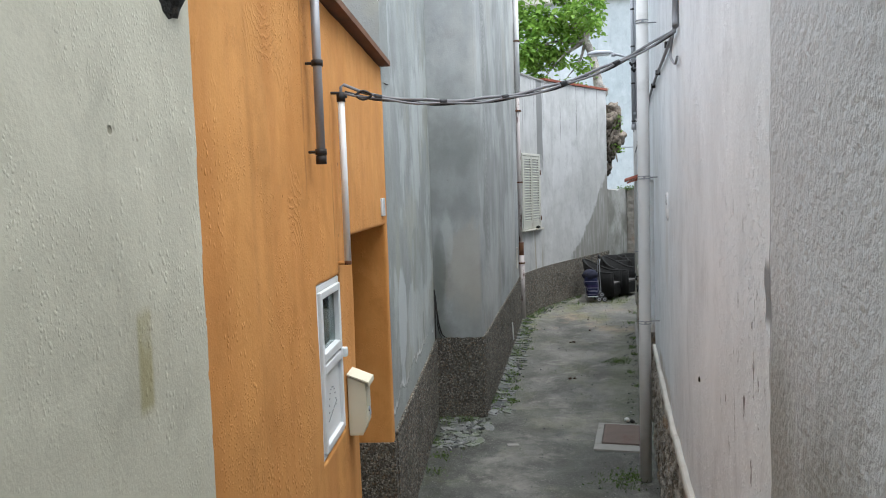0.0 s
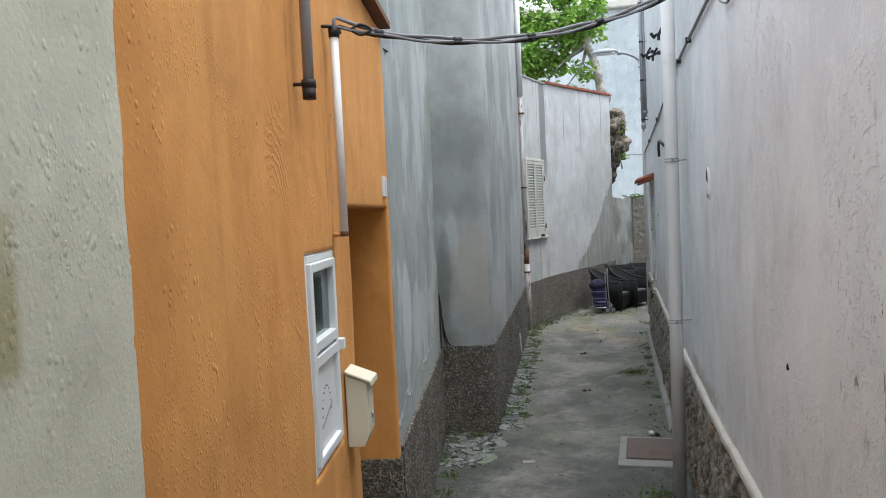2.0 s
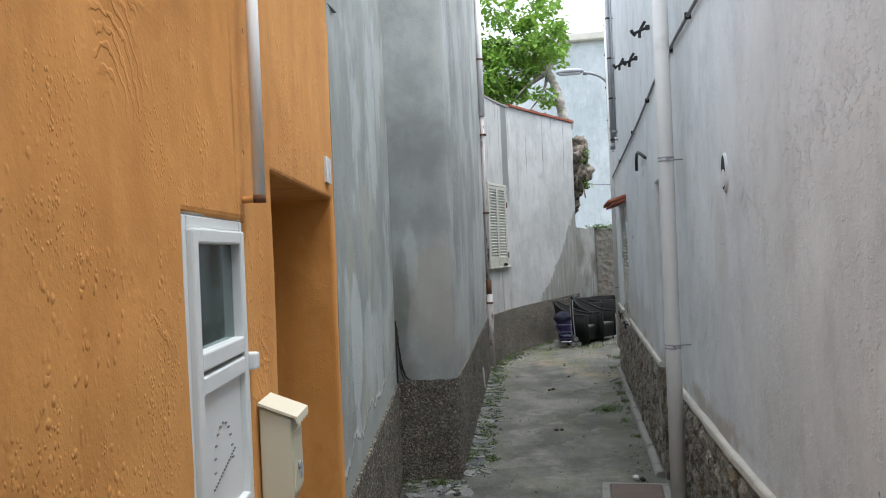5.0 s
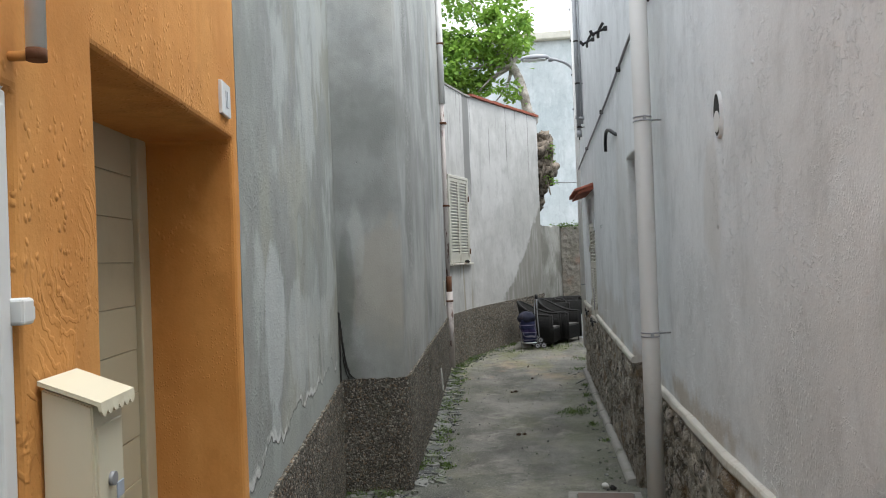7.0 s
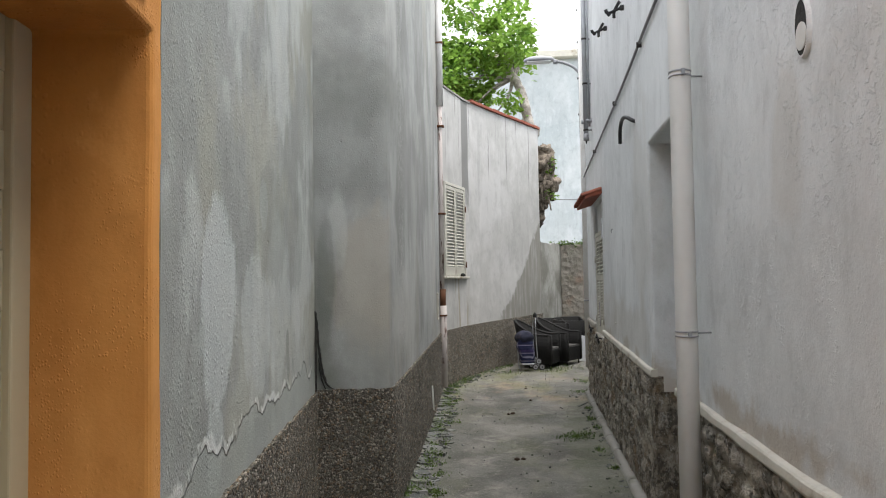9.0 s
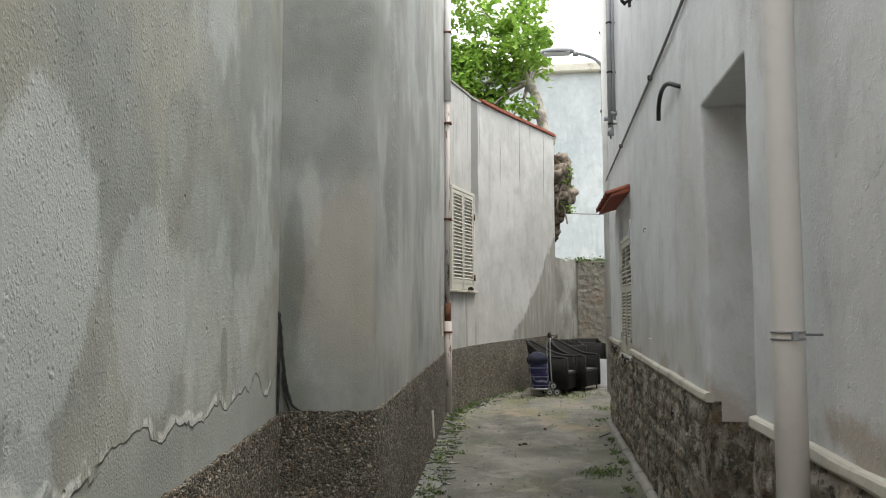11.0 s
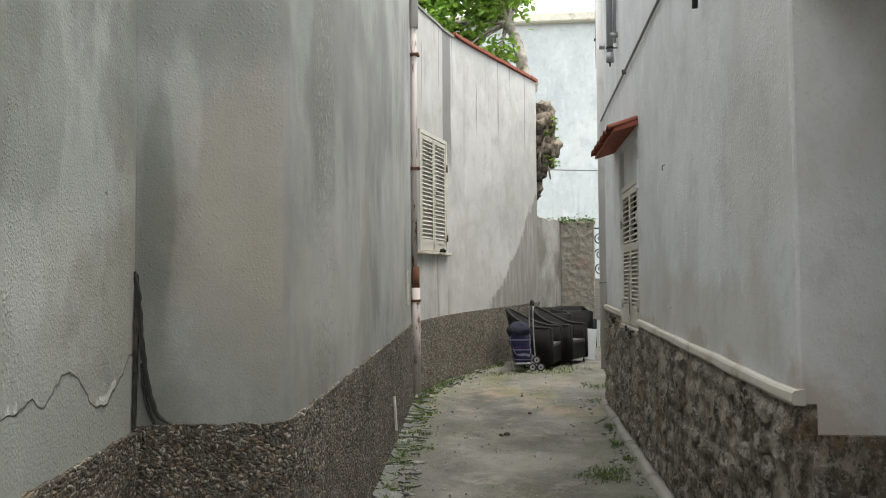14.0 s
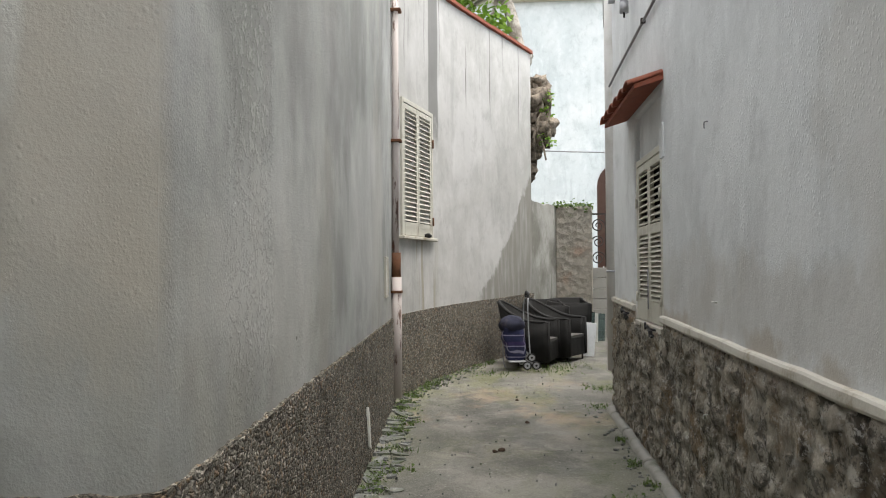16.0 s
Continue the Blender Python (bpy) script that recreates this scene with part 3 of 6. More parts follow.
def slate():
    s = Shade("grey_slate_chips", 0.8, 0.0, 0.4)
    c = s.mix(s.island(), (0.05, 0.054, 0.054), (0.21, 0.215, 0.205))
    c = s.mix(s.mul(s.step(s.noise(5, 5, 0.7), 0.46, 0.6), 0.6), c, (0.085, 0.11, 0.045))
    c = s.mix(s.mul(s.step(s.noise(40, 4, 0.7), 0.55, 0.65), 0.5), c, (0.42, 0.42, 0.40))
    return s.done(c, s.bump(s.noise(45, 4, 0.7), 0.6, 0.006))


M_SLATE = slate()
M_KERB = plain("mossy_kerb_concrete", (0.32, 0.31, 0.285), 0.9, vary=0.35, scale=6, grain=40, bump=0.5, dist=0.008, dirt=(0.09, 0.10, 0.05), dirtiness=0.6)
M_COVER = plain("rusty_stone_cover", (0.17, 0.13, 0.11), 0.85, vary=0.4, scale=7, grain=45, bump=0.5, dirt=(0.10, 0.04, 0.025), dirtiness=0.6)
M_BLOCK = plain("concrete_block", (0.40, 0.39, 0.36), 0.95, vary=0.25, scale=5, grain=60, bump=0.6, dist=0.006, dirt=(0.2, 0.19, 0.15), dirtiness=0.4)
M_WOOD = plain("dark_brown_door_paint", (0.07, 0.035, 0.025), 0.5, vary=0.3, scale=9, bump=0.1)
M_PLASTIC = plain("chalk_white_paint", (0.7, 0.7, 0.66), 0.7, vary=0.2, scale=12, bump=0.2)
M_DEBRIS = plain("dry_brown_litter", (0.07, 0.045, 0.03), 0.9, vary=0.5, scale=30, bump=0.5)
M_CRACK = plain("dark_cleft", (0.03, 0.03, 0.028), 0.95, vary=0.4, scale=12, bump=0.6, dist=0.01)
M_EAVES = plain("weathered_eaves_clay", (0.20, 0.095, 0.05), 0.9, vary=0.4, scale=9, bump=0.4, dirt=(0.07, 0.045, 0.03), dirtiness=0.6)
M_ROOF = plain("old_roof_tiles", (0.38, 0.25, 0.19), 0.9, vary=0.3, scale=4, bump=0.4)

# ---- tools for meshes ----
UP = Vector((0, 0, 1))


def link(name, bm, material, parent=None, label="", smooth=False):
    """A bmesh as one object, under its parent if there is one."""
    me = bpy.data.meshes.new(name)
    bm.to_mesh(me)
    bm.free()
    for m in (material if isinstance(material, (list, tuple)) else (material,)):
        me.materials.append(m)
    if smooth:
        for p in me.polygons:
            p.use_smooth = True
    ob = new(name, me)
    ob.parent = parent
    if label:
        ob["label"] = label
    return ob


def part(name, bm, material, parent, label="", smooth=False):
    return link(name, bm, material, parent, label, smooth)


def thing(name, label, category, m=None, group=""):
    """An Empty at the foot of a thing, which holds its parts."""
    ob = new(name)
    ob.empty_display_size = 0.1
    if m is not None:
        ob.matrix_world = m
    return tagged(ob, label, category, group)


def structure(ob, label, category):
    return tagged(ob, label, category, kind="structure")


def box(x0, x1, y0, y1, z0, z1, bevel=0.0, segs=1, bm=None):
    own = bm is None
    b = bmesh.new()
    bmesh.ops.create_cube(b, size=1, matrix=Matrix.LocRotScale(((x0 + x1) / 2, (y0 + y1) / 2, (z0 + z1) / 2), None, (x1 - x0, y1 - y0, z1 - z0)))
    if bevel:
        bmesh.ops.bevel(b, geom=b.edges[:], offset=bevel, segments=segs, affect="EDGES", profile=0.5)
    if own:
        return b
    merge(bm, b)
    return bm


def merge(bm, other, m=None):
    if m is not None:
        bmesh.ops.transform(other, matrix=m, verts=other.verts)
    tmp = bpy.data.meshes.new("tmp")
    other.to_mesh(tmp)
    other.free()
    bm.from_mesh(tmp)
    bpy.data.meshes.remove(tmp)
    return bm


def moved(bm, m):
    bmesh.ops.transform(bm, matrix=m, verts=bm.verts)
    return bm


def tube(points, radius, sides=10, bm=None, caps=True, radii=None):
    """A round bar along points."""
    bm = bm or bmesh.new()
    pts = [Vector(p) for p in points]
    rings, side = [], None
    for i, p in enumerate(pts):
        d = (pts[min(i + 1, len(pts) - 1)] - pts[max(i - 1, 0)]).normalized()
        if side is None:
            side = d.orthogonal().normalized()
        side = (side - d * side.dot(d)).normalized()
        other = d.cross(side)
        r = radii[i] if radii else radius
        rings.append([bm.verts.new(p + (side * math.cos(a) + other * math.sin(a)) * r) for a in [2 * math.pi * k / sides for k in range(sides)]])
    for a, b in zip(rings, rings[1:]):
        for k in range(sides):
            bm.faces.new((a[k], a[(k + 1) % sides], b[(k + 1) % sides], b[k])).smooth = True
    if caps:
        bm.faces.new(rings[0][::-1])
        bm.faces.new(rings[-1])
    return bm


def curve_points(points, n=8):
    """A smooth line through points (Catmull-Rom)."""
    p = [Vector(q) for q in points]
    p = [p[0] * 2 - p[1]] + p + [p[-1] * 2 - p[-2]]
    out = []
    for a, b, c, d in zip(p, p[1:], p[2:], p[3:]):
        for k in range(n):
            t = k / n
            out.append(0.5 * (2 * b + (c - a) * t + (2 * a - 5 * b + 4 * c - d) * t * t + (3 * b - a - 3 * c + d) * t ** 3))
    return out + [p[-2]]


def cuts(lo, hi, step, extra=()):
    n = max(1, round((hi - lo) / step))
    vals = [lo + (hi - lo) * i / n for i in range(n + 1)]
    for e in extra:
        if lo < e < hi:
            vals = [v for v in vals if abs(v - e) > step * 0.35 or v in (lo, hi)] + [e]
    return sorted(set(vals))


class Wall:
    """A vertical wall along plan points, whose face looks to the right of the line (or to the left, with flip)."""

    def __init__(self, plan, flip=False):
        self.p = [Vector((*q, 0)) for q in plan]
        self.len = [0.0]
        for a, b in zip(self.p, self.p[1:]):
            self.len.append(self.len[-1] + (b - a).length)
        self.flip = flip

    def at(self, u, z, out=0.0):
        k = 0
        while k < len(self.p) - 2 and u > self.len[k + 1]:
            k += 1
        d = (self.p[k + 1] - self.p[k]).normalized()
        n = self.normal(u)
        q = self.p[k] + d * (u - self.len[k]) + n * out
        return Vector((q.x, q.y, z))

    def normal(self, u):
        def flat(k):
            d = (self.p[k + 1] - self.p[k]).normalized()
            return Vector((d.y, -d.x, 0)) * (-1 if self.flip else 1)
        k = 0
        while k < len(self.p) - 2 and u > self.len[k + 1]:
            k += 1
        n = flat(k)
        seg = self.len[k + 1] - self.len[k]
        f = (u - self.len[k]) / seg
        if f > 0.5 and k < len(self.p) - 2:
            n = n.lerp((flat(k) + flat(k + 1)) / 2, (f - 0.5) * 2)
        if f < 0.5 and k > 0:
            n = n.lerp((flat(k) + flat(k - 1)) / 2, (0.5 - f) * 2)
        return n.normalized()

    def u_of(self, y):
        """How far along the wall its plan line reaches y."""
        for k in range(len(self.p) - 1):
            a, b = self.p[k].y, self.p[k + 1].y
            if min(a, b) <= y <= max(a, b) and a != b:
                return self.len[k] + (y - a) / (b - a) * (self.len[k + 1] - self.len[k])
        return self.len[-1] if abs(y - self.p[-1].y) < abs(y - self.p[0].y) else 0.0

    def solid(self, u0, u1, z0, z1, thick, step=0.12, holes=(), amp=0.004, out=0.0, rough_top=0.0, freq=2.2, top=None, foot=None):
        """A bmesh of the wall with holes (u0, u1, z0, z1) cut through it; the face is uneven by amp."""
        bm = bmesh.new()
        uvl = bm.loops.layers.uv.new("UVMap")
        us = cuts(u0, u1, step, [h for q in holes for h in q[:2]] + self.len[1:-1])
        zs = cuts(z0, z1, step, [h for q in holes for h in q[2:]])
        front, back, uvs = {}, {}, {}
        edge_u = {u0, u1} | {h for q in holes for h in q[:2]}
        for i, u in enumerate(us):
            for j, z in enumerate(zs):
                zz = z
                if top is not None:
                    zz = z0 + (z - z0) * (top(u) - z0) / (z1 - z0)
                if rough_top and j == len(zs) - 1:
                    zz += rough_top * noise.noise(Vector((u * 14, 3, zz)))
                p = self.at(u, zz)
                a = amp * (0.65 * noise.noise(p * freq) + 0.35 * noise.noise(p * freq * 3.3))
                front[i, j] = bm.verts.new(self.at(u, zz, out + a))
                back[i, j] = bm.verts.new(self.at(u, zz, out - thick))
                uvs[i, j] = (u, zz)

        def inside(i, j):
            if not (0 <= i < len(us) - 1 and 0 <= j < len(zs) - 1):
                return False
            u, z = (us[i] + us[i + 1]) / 2, (zs[j] + zs[j + 1]) / 2
            return not any(h[0] < u < h[1] and h[2] < z < h[3] for h in holes)

        def face(vs, ids):
            f = bm.faces.new(vs)
            f.smooth = True
            for lp, k in zip(f.loops, ids):
                lp[uvl].uv = uvs[k]
            return f

        for i in range(len(us) - 1):
            for j in range(len(zs) - 1):
                if not inside(i, j):
                    continue
                a, b, c, d = (i, j), (i + 1, j), (i + 1, j + 1), (i, j + 1)
                face((front[a], front[b], front[c], front[d]), (a, b, c, d))
                face((back[d], back[c], back[b], back[a]), (d, c, b, a))
                for (p, q), (ni, nj) in (((a, b), (i, j - 1)), ((b, c), (i + 1, j)), ((c, d), (i, j + 1)), ((d, a), (i - 1, j))):
                    if not inside(ni, nj):
                        f = face((front[q], front[p], back[p], back[q]), (q, p, p, q))
                        f.smooth = False
        loose = [v for v in bm.verts if not v.link_faces]
        bmesh.ops.delete(bm, geom=loose, context="VERTS")
        bmesh.ops.recalc_face_normals(bm, faces=bm.faces[:])
        for e in bm.edges:
            if len(e.link_faces) == 2 and e.calc_face_angle(0) > 0.7:
                e.smooth = False
        return bm


def soften(ob, width=0.02, segs=3, angle=50):
    m = ob.modifiers.new("edge", "BEVEL")
    m.width, m.segments, m.limit_method, m.angle_limit = width, segs, "ANGLE", radians(angle)
    m.harden_normals = False
    return ob


# ---- the plan ----
def ground_z(x, y):
    """The alley falls to y = 4.6, runs level, then rises a little to the far end."""
    keys = [(-8, 2.2), (-2, 1.75), (0, 1.15), (1.23, 0.78), (2.1, 0.52), (3.0, 0.24), (3.8, 0.1), (4.6, 0.0), (9, -0.02), (12.5, 0.01), (15, 0.06), (17, 0.10), (22, 0.16), (40, 0.3)]
    if y <= keys[0][0]:
        return keys[0][1]
    for (a, za), (b, zb) in zip(keys, keys[1:]):
        if y <= b:
            return za + (zb - za) * (y - a) / (b - a)
    return keys[-1][1]


def orange_x(y):
    return -1.376 - 0.166 * (y - 3.70)


RX = 0.33                                    # face of the wall on the other side
left_wall = Wall([(orange_x(-6), -6), (orange_x(1.72), 1.72), (orange_x(5.0), 5.0)])
grey_wall = Wall([(orange_x(5.0), 5.0), (-2.10, 8.28), (-2.117, 8.40)])
corner_wall = Wall([(-2.10, 8.28), (-1.66, 8.36), (-1.60, 8.372), (-1.568, 8.39), (-1.557, 8.43), (-1.90, 14.40), (-1.93, 14.75)])
curve_wall = Wall([(-1.95, 14.45), (-1.82, 15.0), (-1.63, 15.75), (-1.38, 16.45), (-1.02, 17.3), (-0.64, 18.15), (-0.28, 19.0)])
low_wall = Wall([(-0.28, 19.0), (-0.05, 19.55), (0.19, 20.12)])
right_wall = Wall([(RX + 0.05, -6), (RX, 5), (RX, 14.1)], flip=True)

# ---- the large structure ----
def build_ground():
    xs = [-220, -60, -20, -8, -5] + [-3.0 + 0.08 * i for i in range(64)] + [3, 5, 8, 20, 60, 220]
    ys = [-220, -60, -20, -8] + [-5 + 0.25 * i for i in range(36)] + [4.0 + 0.08 * i for i in range(212)] + [22, 25, 40, 80, 220]
    bm = bmesh.new()
    grid = []
    for y in ys:
        row = []
        for x in xs:
            p = Vector((x, y, 0))
            z = ground_z(x, y) + 0.012 * noise.noise(p * 1.3) + 0.006 * noise.noise(p * 5)
            row.append(bm.verts.new((x, y, z)))
        grid.append(row)
    for a, b in zip(grid, grid[1:]):
        for i in range(len(xs) - 1):
            bm.faces.new((a[i], a[i + 1], b[i + 1], b[i])).smooth = True
    structure(link("ground", bm, M_GROUND), "worn grey concrete alley floor with damp green patches", "ground")


build_ground()

O0 = left_wall.u_of(1.72)


def ou(y):
    return left_wall.u_of(y)


# cream and orange house on one line
w = link("wall_cream", left_wall.solid(0, O0, 0.2, 4.0, 0.35, 0.14, amp=0.008), M_CREAM)
structure(w, "pale cream rough rendered house wall", "wall")
door_hole = (ou(3.70), ou(4.93), 0.0, 2.405)
hatch_hole = (ou(2.905), ou(3.365), 1.475, 2.235)
w = link("wall_orange", left_wall.solid(O0 - 0.022, left_wall.len[-1] + 0.02, 0.0, 3.50, 0.35, 0.1, holes=[door_hole, hatch_hole], amp=0.010), M_ORANGE)
structure(soften(w, 0.018, 3), "orange rendered house wall with a doorway and a small hatch", "wall")
eaves = left_wall.solid(O0, left_wall.len[-1] + 0.03, 3.50, 3.535, 1.2, 0.3, amp=0.004, out=0.065)
structure(link("eaves", eaves, M_EAVES), "thin dark brown eaves slab on the orange house", "eaves")

# grey house
g = link("wall_grey", grey_wall.solid(0.0, grey_wall.len[-1], 0.0, 5.1, 0.3, 0.12, amp=0.010, freq=1.6), M_GREY)
structure(g, "grey rendered house wall with flaking patches", "wall")
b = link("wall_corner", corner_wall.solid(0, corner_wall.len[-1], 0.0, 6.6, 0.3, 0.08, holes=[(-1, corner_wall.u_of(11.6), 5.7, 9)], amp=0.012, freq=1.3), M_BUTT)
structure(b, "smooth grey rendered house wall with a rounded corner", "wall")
end = Wall([(orange_x(5.0) - 3.0, 5.02), (orange_x(5.0) - 0.01, 5.02)])
structure(link("wall_gable", end.solid(0, end.len[-1], 3.4, 5.1, 0.2, 0.3, amp=0.01), M_GREY), "grey rendered end wall above the orange roof", "wall")

# dark roughcast skirts
for name, wl_, u0, u1, z1 in (("skirt_grey", grey_wall, 0.02, grey_wall.len[-1], 0.91), ("skirt_corner", corner_wall, -0.02, corner_wall.len[-1], 0.93)):
    s_ = link(name, wl_.solid(u0, u1, -0.15, z1, 0.1, 0.03, amp=0.016, out=0.02, rough_top=0.014, freq=11), M_BASE)
    structure(s_, "dark roughcast skirt along the foot of the wall", "skirting")
orange_skirt = link("skirt_orange", left_wall.solid(ou(4.93), left_wall.len[-1] + 0.02, -0.15, 0.86, 0.3, 0.035, amp=0.012, out=0.012, freq=9), M_BASE)
structure(orange_skirt, "dark roughcast skirt beside the doorway", "skirting")

# curved garden wall
ct = lambda u: 4.86 + 0.02 * u
cw = link("wall_curved", curve_wall.solid(0, curve_wall.len[-1], 0.0, 4.87, 0.3, 0.12, amp=0.012, top=ct), M_CURVE)
structure(cw, "tall white rendered curved garden wall with dark drips", "wall")
cs = link("skirt_curved", curve_wall.solid(0.25, curve_wall.len[-1], -0.1, 0.96, 0.1, 0.045, amp=0.018, out=0.03, freq=9, top=lambda u: 0.93 + 0.018 * u), M_BASE)
structure(cs, "dark roughcast skirt along the curved wall", "skirting")
lw_ = link("wall_low", low_wall.solid(0, low_wall.len[-1], 0.0, 2.53, 0.3, 0.1, amp=0.02, rough_top=0.05), M_LOW)
structure(lw_, "lower stained garden wall with a broken top", "wall")

# the other side: one long house wall with a blocked recess, a shutter opening and a stone foot
REC = (right_wall.u_of(7.55), right_wall.u_of(8.45), 0.0, 2.62)
SHR = (right_wall.u_of(11.90), right_wall.u_of(12.93), 1.0, 2.665)
rw = link("wall_right", right_wall.solid(0, right_wall.len[-1], 0.0, 6.4, 0.5, 0.13, holes=[REC, SHR, (-1, right_wall.u_of(7.2), 4.8, 9), (right_wall.u_of(7.2), right_wall.u_of(11.2), 5.6, 9)], amp=0.010), M_RIGHT)
structure(soften(rw, 0.015, 2), "white-grey rendered house wall with a deep recess", "wall")
back = link("recess_back", box(RX + 0.49, RX + 0.56, 7.3, 8.7, 0.0, 2.8), M_RIGHT)
structure(back, "plain rendered back of the recess", "wall")
# added dark board paints the shade behind the shutter
structure(link("shutter_back", box(RX + 0.12, RX + 0.2, 11.85, 12.98, 0.9, 2.4), M_SHADE_DARK), "near-black board for the shade behind the shutter", "window")
structure(link("shutter_lintel", box(RX + 0.045, RX + 0.2, 11.85, 12.98, 2.305, 2.75), M_RIGHT), "recessed plain render above the shutter", "wall")
structure(link("wall_right_end", box(RX + 0.3, RX + 6, 13.8, 14.1, 0, 6.4), M_RIGHT), "white rendered end wall of the house", "wall")
ledge = bmesh.new()
for y0, y1 in ((-6, 7.56), (8.44, 11.885), (12.945, 14.12)):
    b_ = bmesh.new()
    n = max(2, int((y1 - y0) / 0.1))
    prof = [(0.02, -0.045), (-0.026, -0.043), (-0.031, -0.032), (-0.028, -0.002), (-0.02, 0.006), (0.02, 0.014)]
    rows_ = []
    for i in range(n + 1):
        y = y0 + (y1 - y0) * i / n
        zz = 1.038 + max(0, y - 8.6) * 0.0195 + max(0, 5.5 - y) * 0.03
        xx = RX + max(0, (5 - y)) * 0.05 / 11
        rows_.append([b_.verts.new((xx + px_ + 0.006 * noise.noise(Vector((y * 4, px_ * 30, 1))), y, zz + pz_ + 0.008 * noise.noise(Vector((y * 3, pz_ * 20, 5))))) for px_, pz_ in prof])
    for a, c in zip(rows_, rows_[1:]):
        for k in range(len(prof) - 1):
            b_.faces.new((a[k], a[k + 1], c[k + 1], c[k]))
    b_.faces.new(rows_[0])
    b_.faces.new(rows_[-1][::-1])
    bmesh.ops.recalc_face_normals(b_, faces=b_.faces[:])
    merge(ledge, b_)
structure(link("ledge", ledge, M_LEDGE), "chipped white plaster ledge above the stone foot", "ledge")
mort = bmesh.new()
for y0, y1 in ((-6, 7.55), (8.45, 14.1)):
    wl2 = Wall([(RX + (0.05 if y0 < 0 else 0), y0), (RX, y1)], flip=True)
    merge(mort, wl2.solid(0, wl2.len[-1], -0.1, 1.0, 0.08, 0.06, amp=0.02, out=0.016, freq=6, top=(lambda u: 1.0 if 3.4 < u < 4.55 else 1.0 + max(0, u - 0.15) * 0.0195) if y0 > 0 else None))
jw = Wall([(RX - 0.005, 8.437), (RX + 0.49, 8.437)])
merge(mort, jw.solid(0, jw.len[-1], -0.1, 0.89, 0.05, 0.05, amp=0.02, out=0.012, freq=6))
stone_foot = structure(link("stone_foot", mort, M_MORTAR), "dark rubble stone foot of the house wall", "wall")

# far end
structure(link("wall_yard", box(1.9, 2.2, 14.1, 20.0, 0.0, 5.2), M_WHITE), "plain white wall behind the house corner", "wall")
structure(link("wall_end", box(0.19, 0.84, 20.1, 20.4, 0.0, 2.52, 0.02), M_END), "brown weathered stone end wall", "wall")
structure(link("wall_behind", box(-6, 6, -9.3, -9.0, 0, 9), M_WHITE), "white rendered wall that closes the alley", "wall")
far = thing("white_building", "tall white rendered building with bluish rain stains", "building", pose(0, 30, 0))
part("wall", box(-6, 22, 0, 8, 0, 9.75), M_WHITE, far)
part("cornice", box(-6.2, 22.2, -0.25, 8.2, 9.75, 10.05, 0.04), M_LEDGE, far)
far2 = thing("yellow_building", "pale yellow far building behind the tree", "building", pose(-8, 34, 0))
part("wall", box(-6, 5.0, 0, 8, 0, 10.4), M_YELLOW, far2)
part("string_course", box(-6.05, 5.05, -0.08, 0, 8.9, 9.05), M_TERRA, far2)
rf = bmesh.new()
rv = [rf.verts.new(v) for v in ((-6.4, -0.5, 10.4), (5.4, -0.5, 10.4), (5.4, -0.5, 10.52), (-6.4, -0.5, 10.52), (-6.4, 4, 11.6), (5.4, 4, 11.6))]
for q_ in ((0, 1, 2, 3), (3, 2, 5, 4)):
    rf.faces.new([rv[i] for i in q_])
rfx = bmesh.ops.extrude_face_region(rf, geom=rf.faces[:])
bmesh.ops.translate(rf, verts=[v for v in rfx["geom"] if isinstance(v, bmesh.types.BMVert)], vec=(0, 0.1, -0.1))
bmesh.ops.recalc_face_normals(rf, faces=rf.faces[:])
part("roof", rf, M_ROOF, far2)
for wx in (-4.5, -2.2, 0.1, 2.4, 4.0):
    wi = part("window", box(wx - 0.45, wx + 0.45, -0.03, 0.05, 6.4, 7.9), M_SHADE_DARK, far2)
    part("surround", box(wx - 0.55, wx + 0.55, -0.06, -0.005, 7.9, 8.02), M_LEDGE, wi)


# roofs and backs that close the houses
def slab(name, pts, z0, z1, mat, label):
    bm = bmesh.new()
    lo = [bm.verts.new((x, y, z0)) for x, y in pts]
    hi = [bm.verts.new((x, y, z1)) for x, y in pts]
    bm.faces.new(lo[::-1])
    bm.faces.new(hi)
    for i in range(len(pts)):
        j = (i + 1) % len(pts)
        bm.faces.new((lo[i], lo[j], hi[j], hi[i]))
    bmesh.ops.recalc_face_normals(bm, faces=bm.faces[:])
    structure(link(name, bm, mat), label, "roof" if "roof" in name else "wall")


slab("roof_cream", [(orange_x(-6) - 0.36, -6), (orange_x(1.7) - 0.36, 1.7), (-6, 1.7), (-6, -6)], 3.85, 4.0, M_ROOF, "flat roof of the cream house")
slab("roof_orange", [(orange_x(1.74) - 1.05, 1.74), (orange_x(5.0) - 1.05, 5.0), (-6, 5.0), (-6, 1.74)], 3.42, 3.50, M_ROOF, "flat roof of the orange house")
slab("roof_grey", [(orange_x(5.25) - 0.32, 5.25), (-2.42, 8.4), (-1.9, 8.72), (-2.15, 11.5), (-6, 11.5), (-6, 5.25)], 4.9, 5.0, M_ROOF, "flat roof of the grey house")
slab("roof_tall", [(-2.15, 11.62), (-2.26, 14.4), (-6, 14.4), (-6, 11.62)], 6.4, 6.5, M_ROOF, "flat roof of the taller grey house")
slab("wall_tall_front", [(-1.99, 11.52), (-6, 11.52), (-6, 11.62), (-1.99, 11.62)], 4.9, 6.6, M_BUTT, "grey rendered upper wall of the taller house")
slab("wall_tall_back", [(-2.24, 14.45), (-6, 14.45), (-6, 14.6), (-2.24, 14.6)], 0.0, 6.6, M_BUTT, "grey rendered end wall of the taller house")
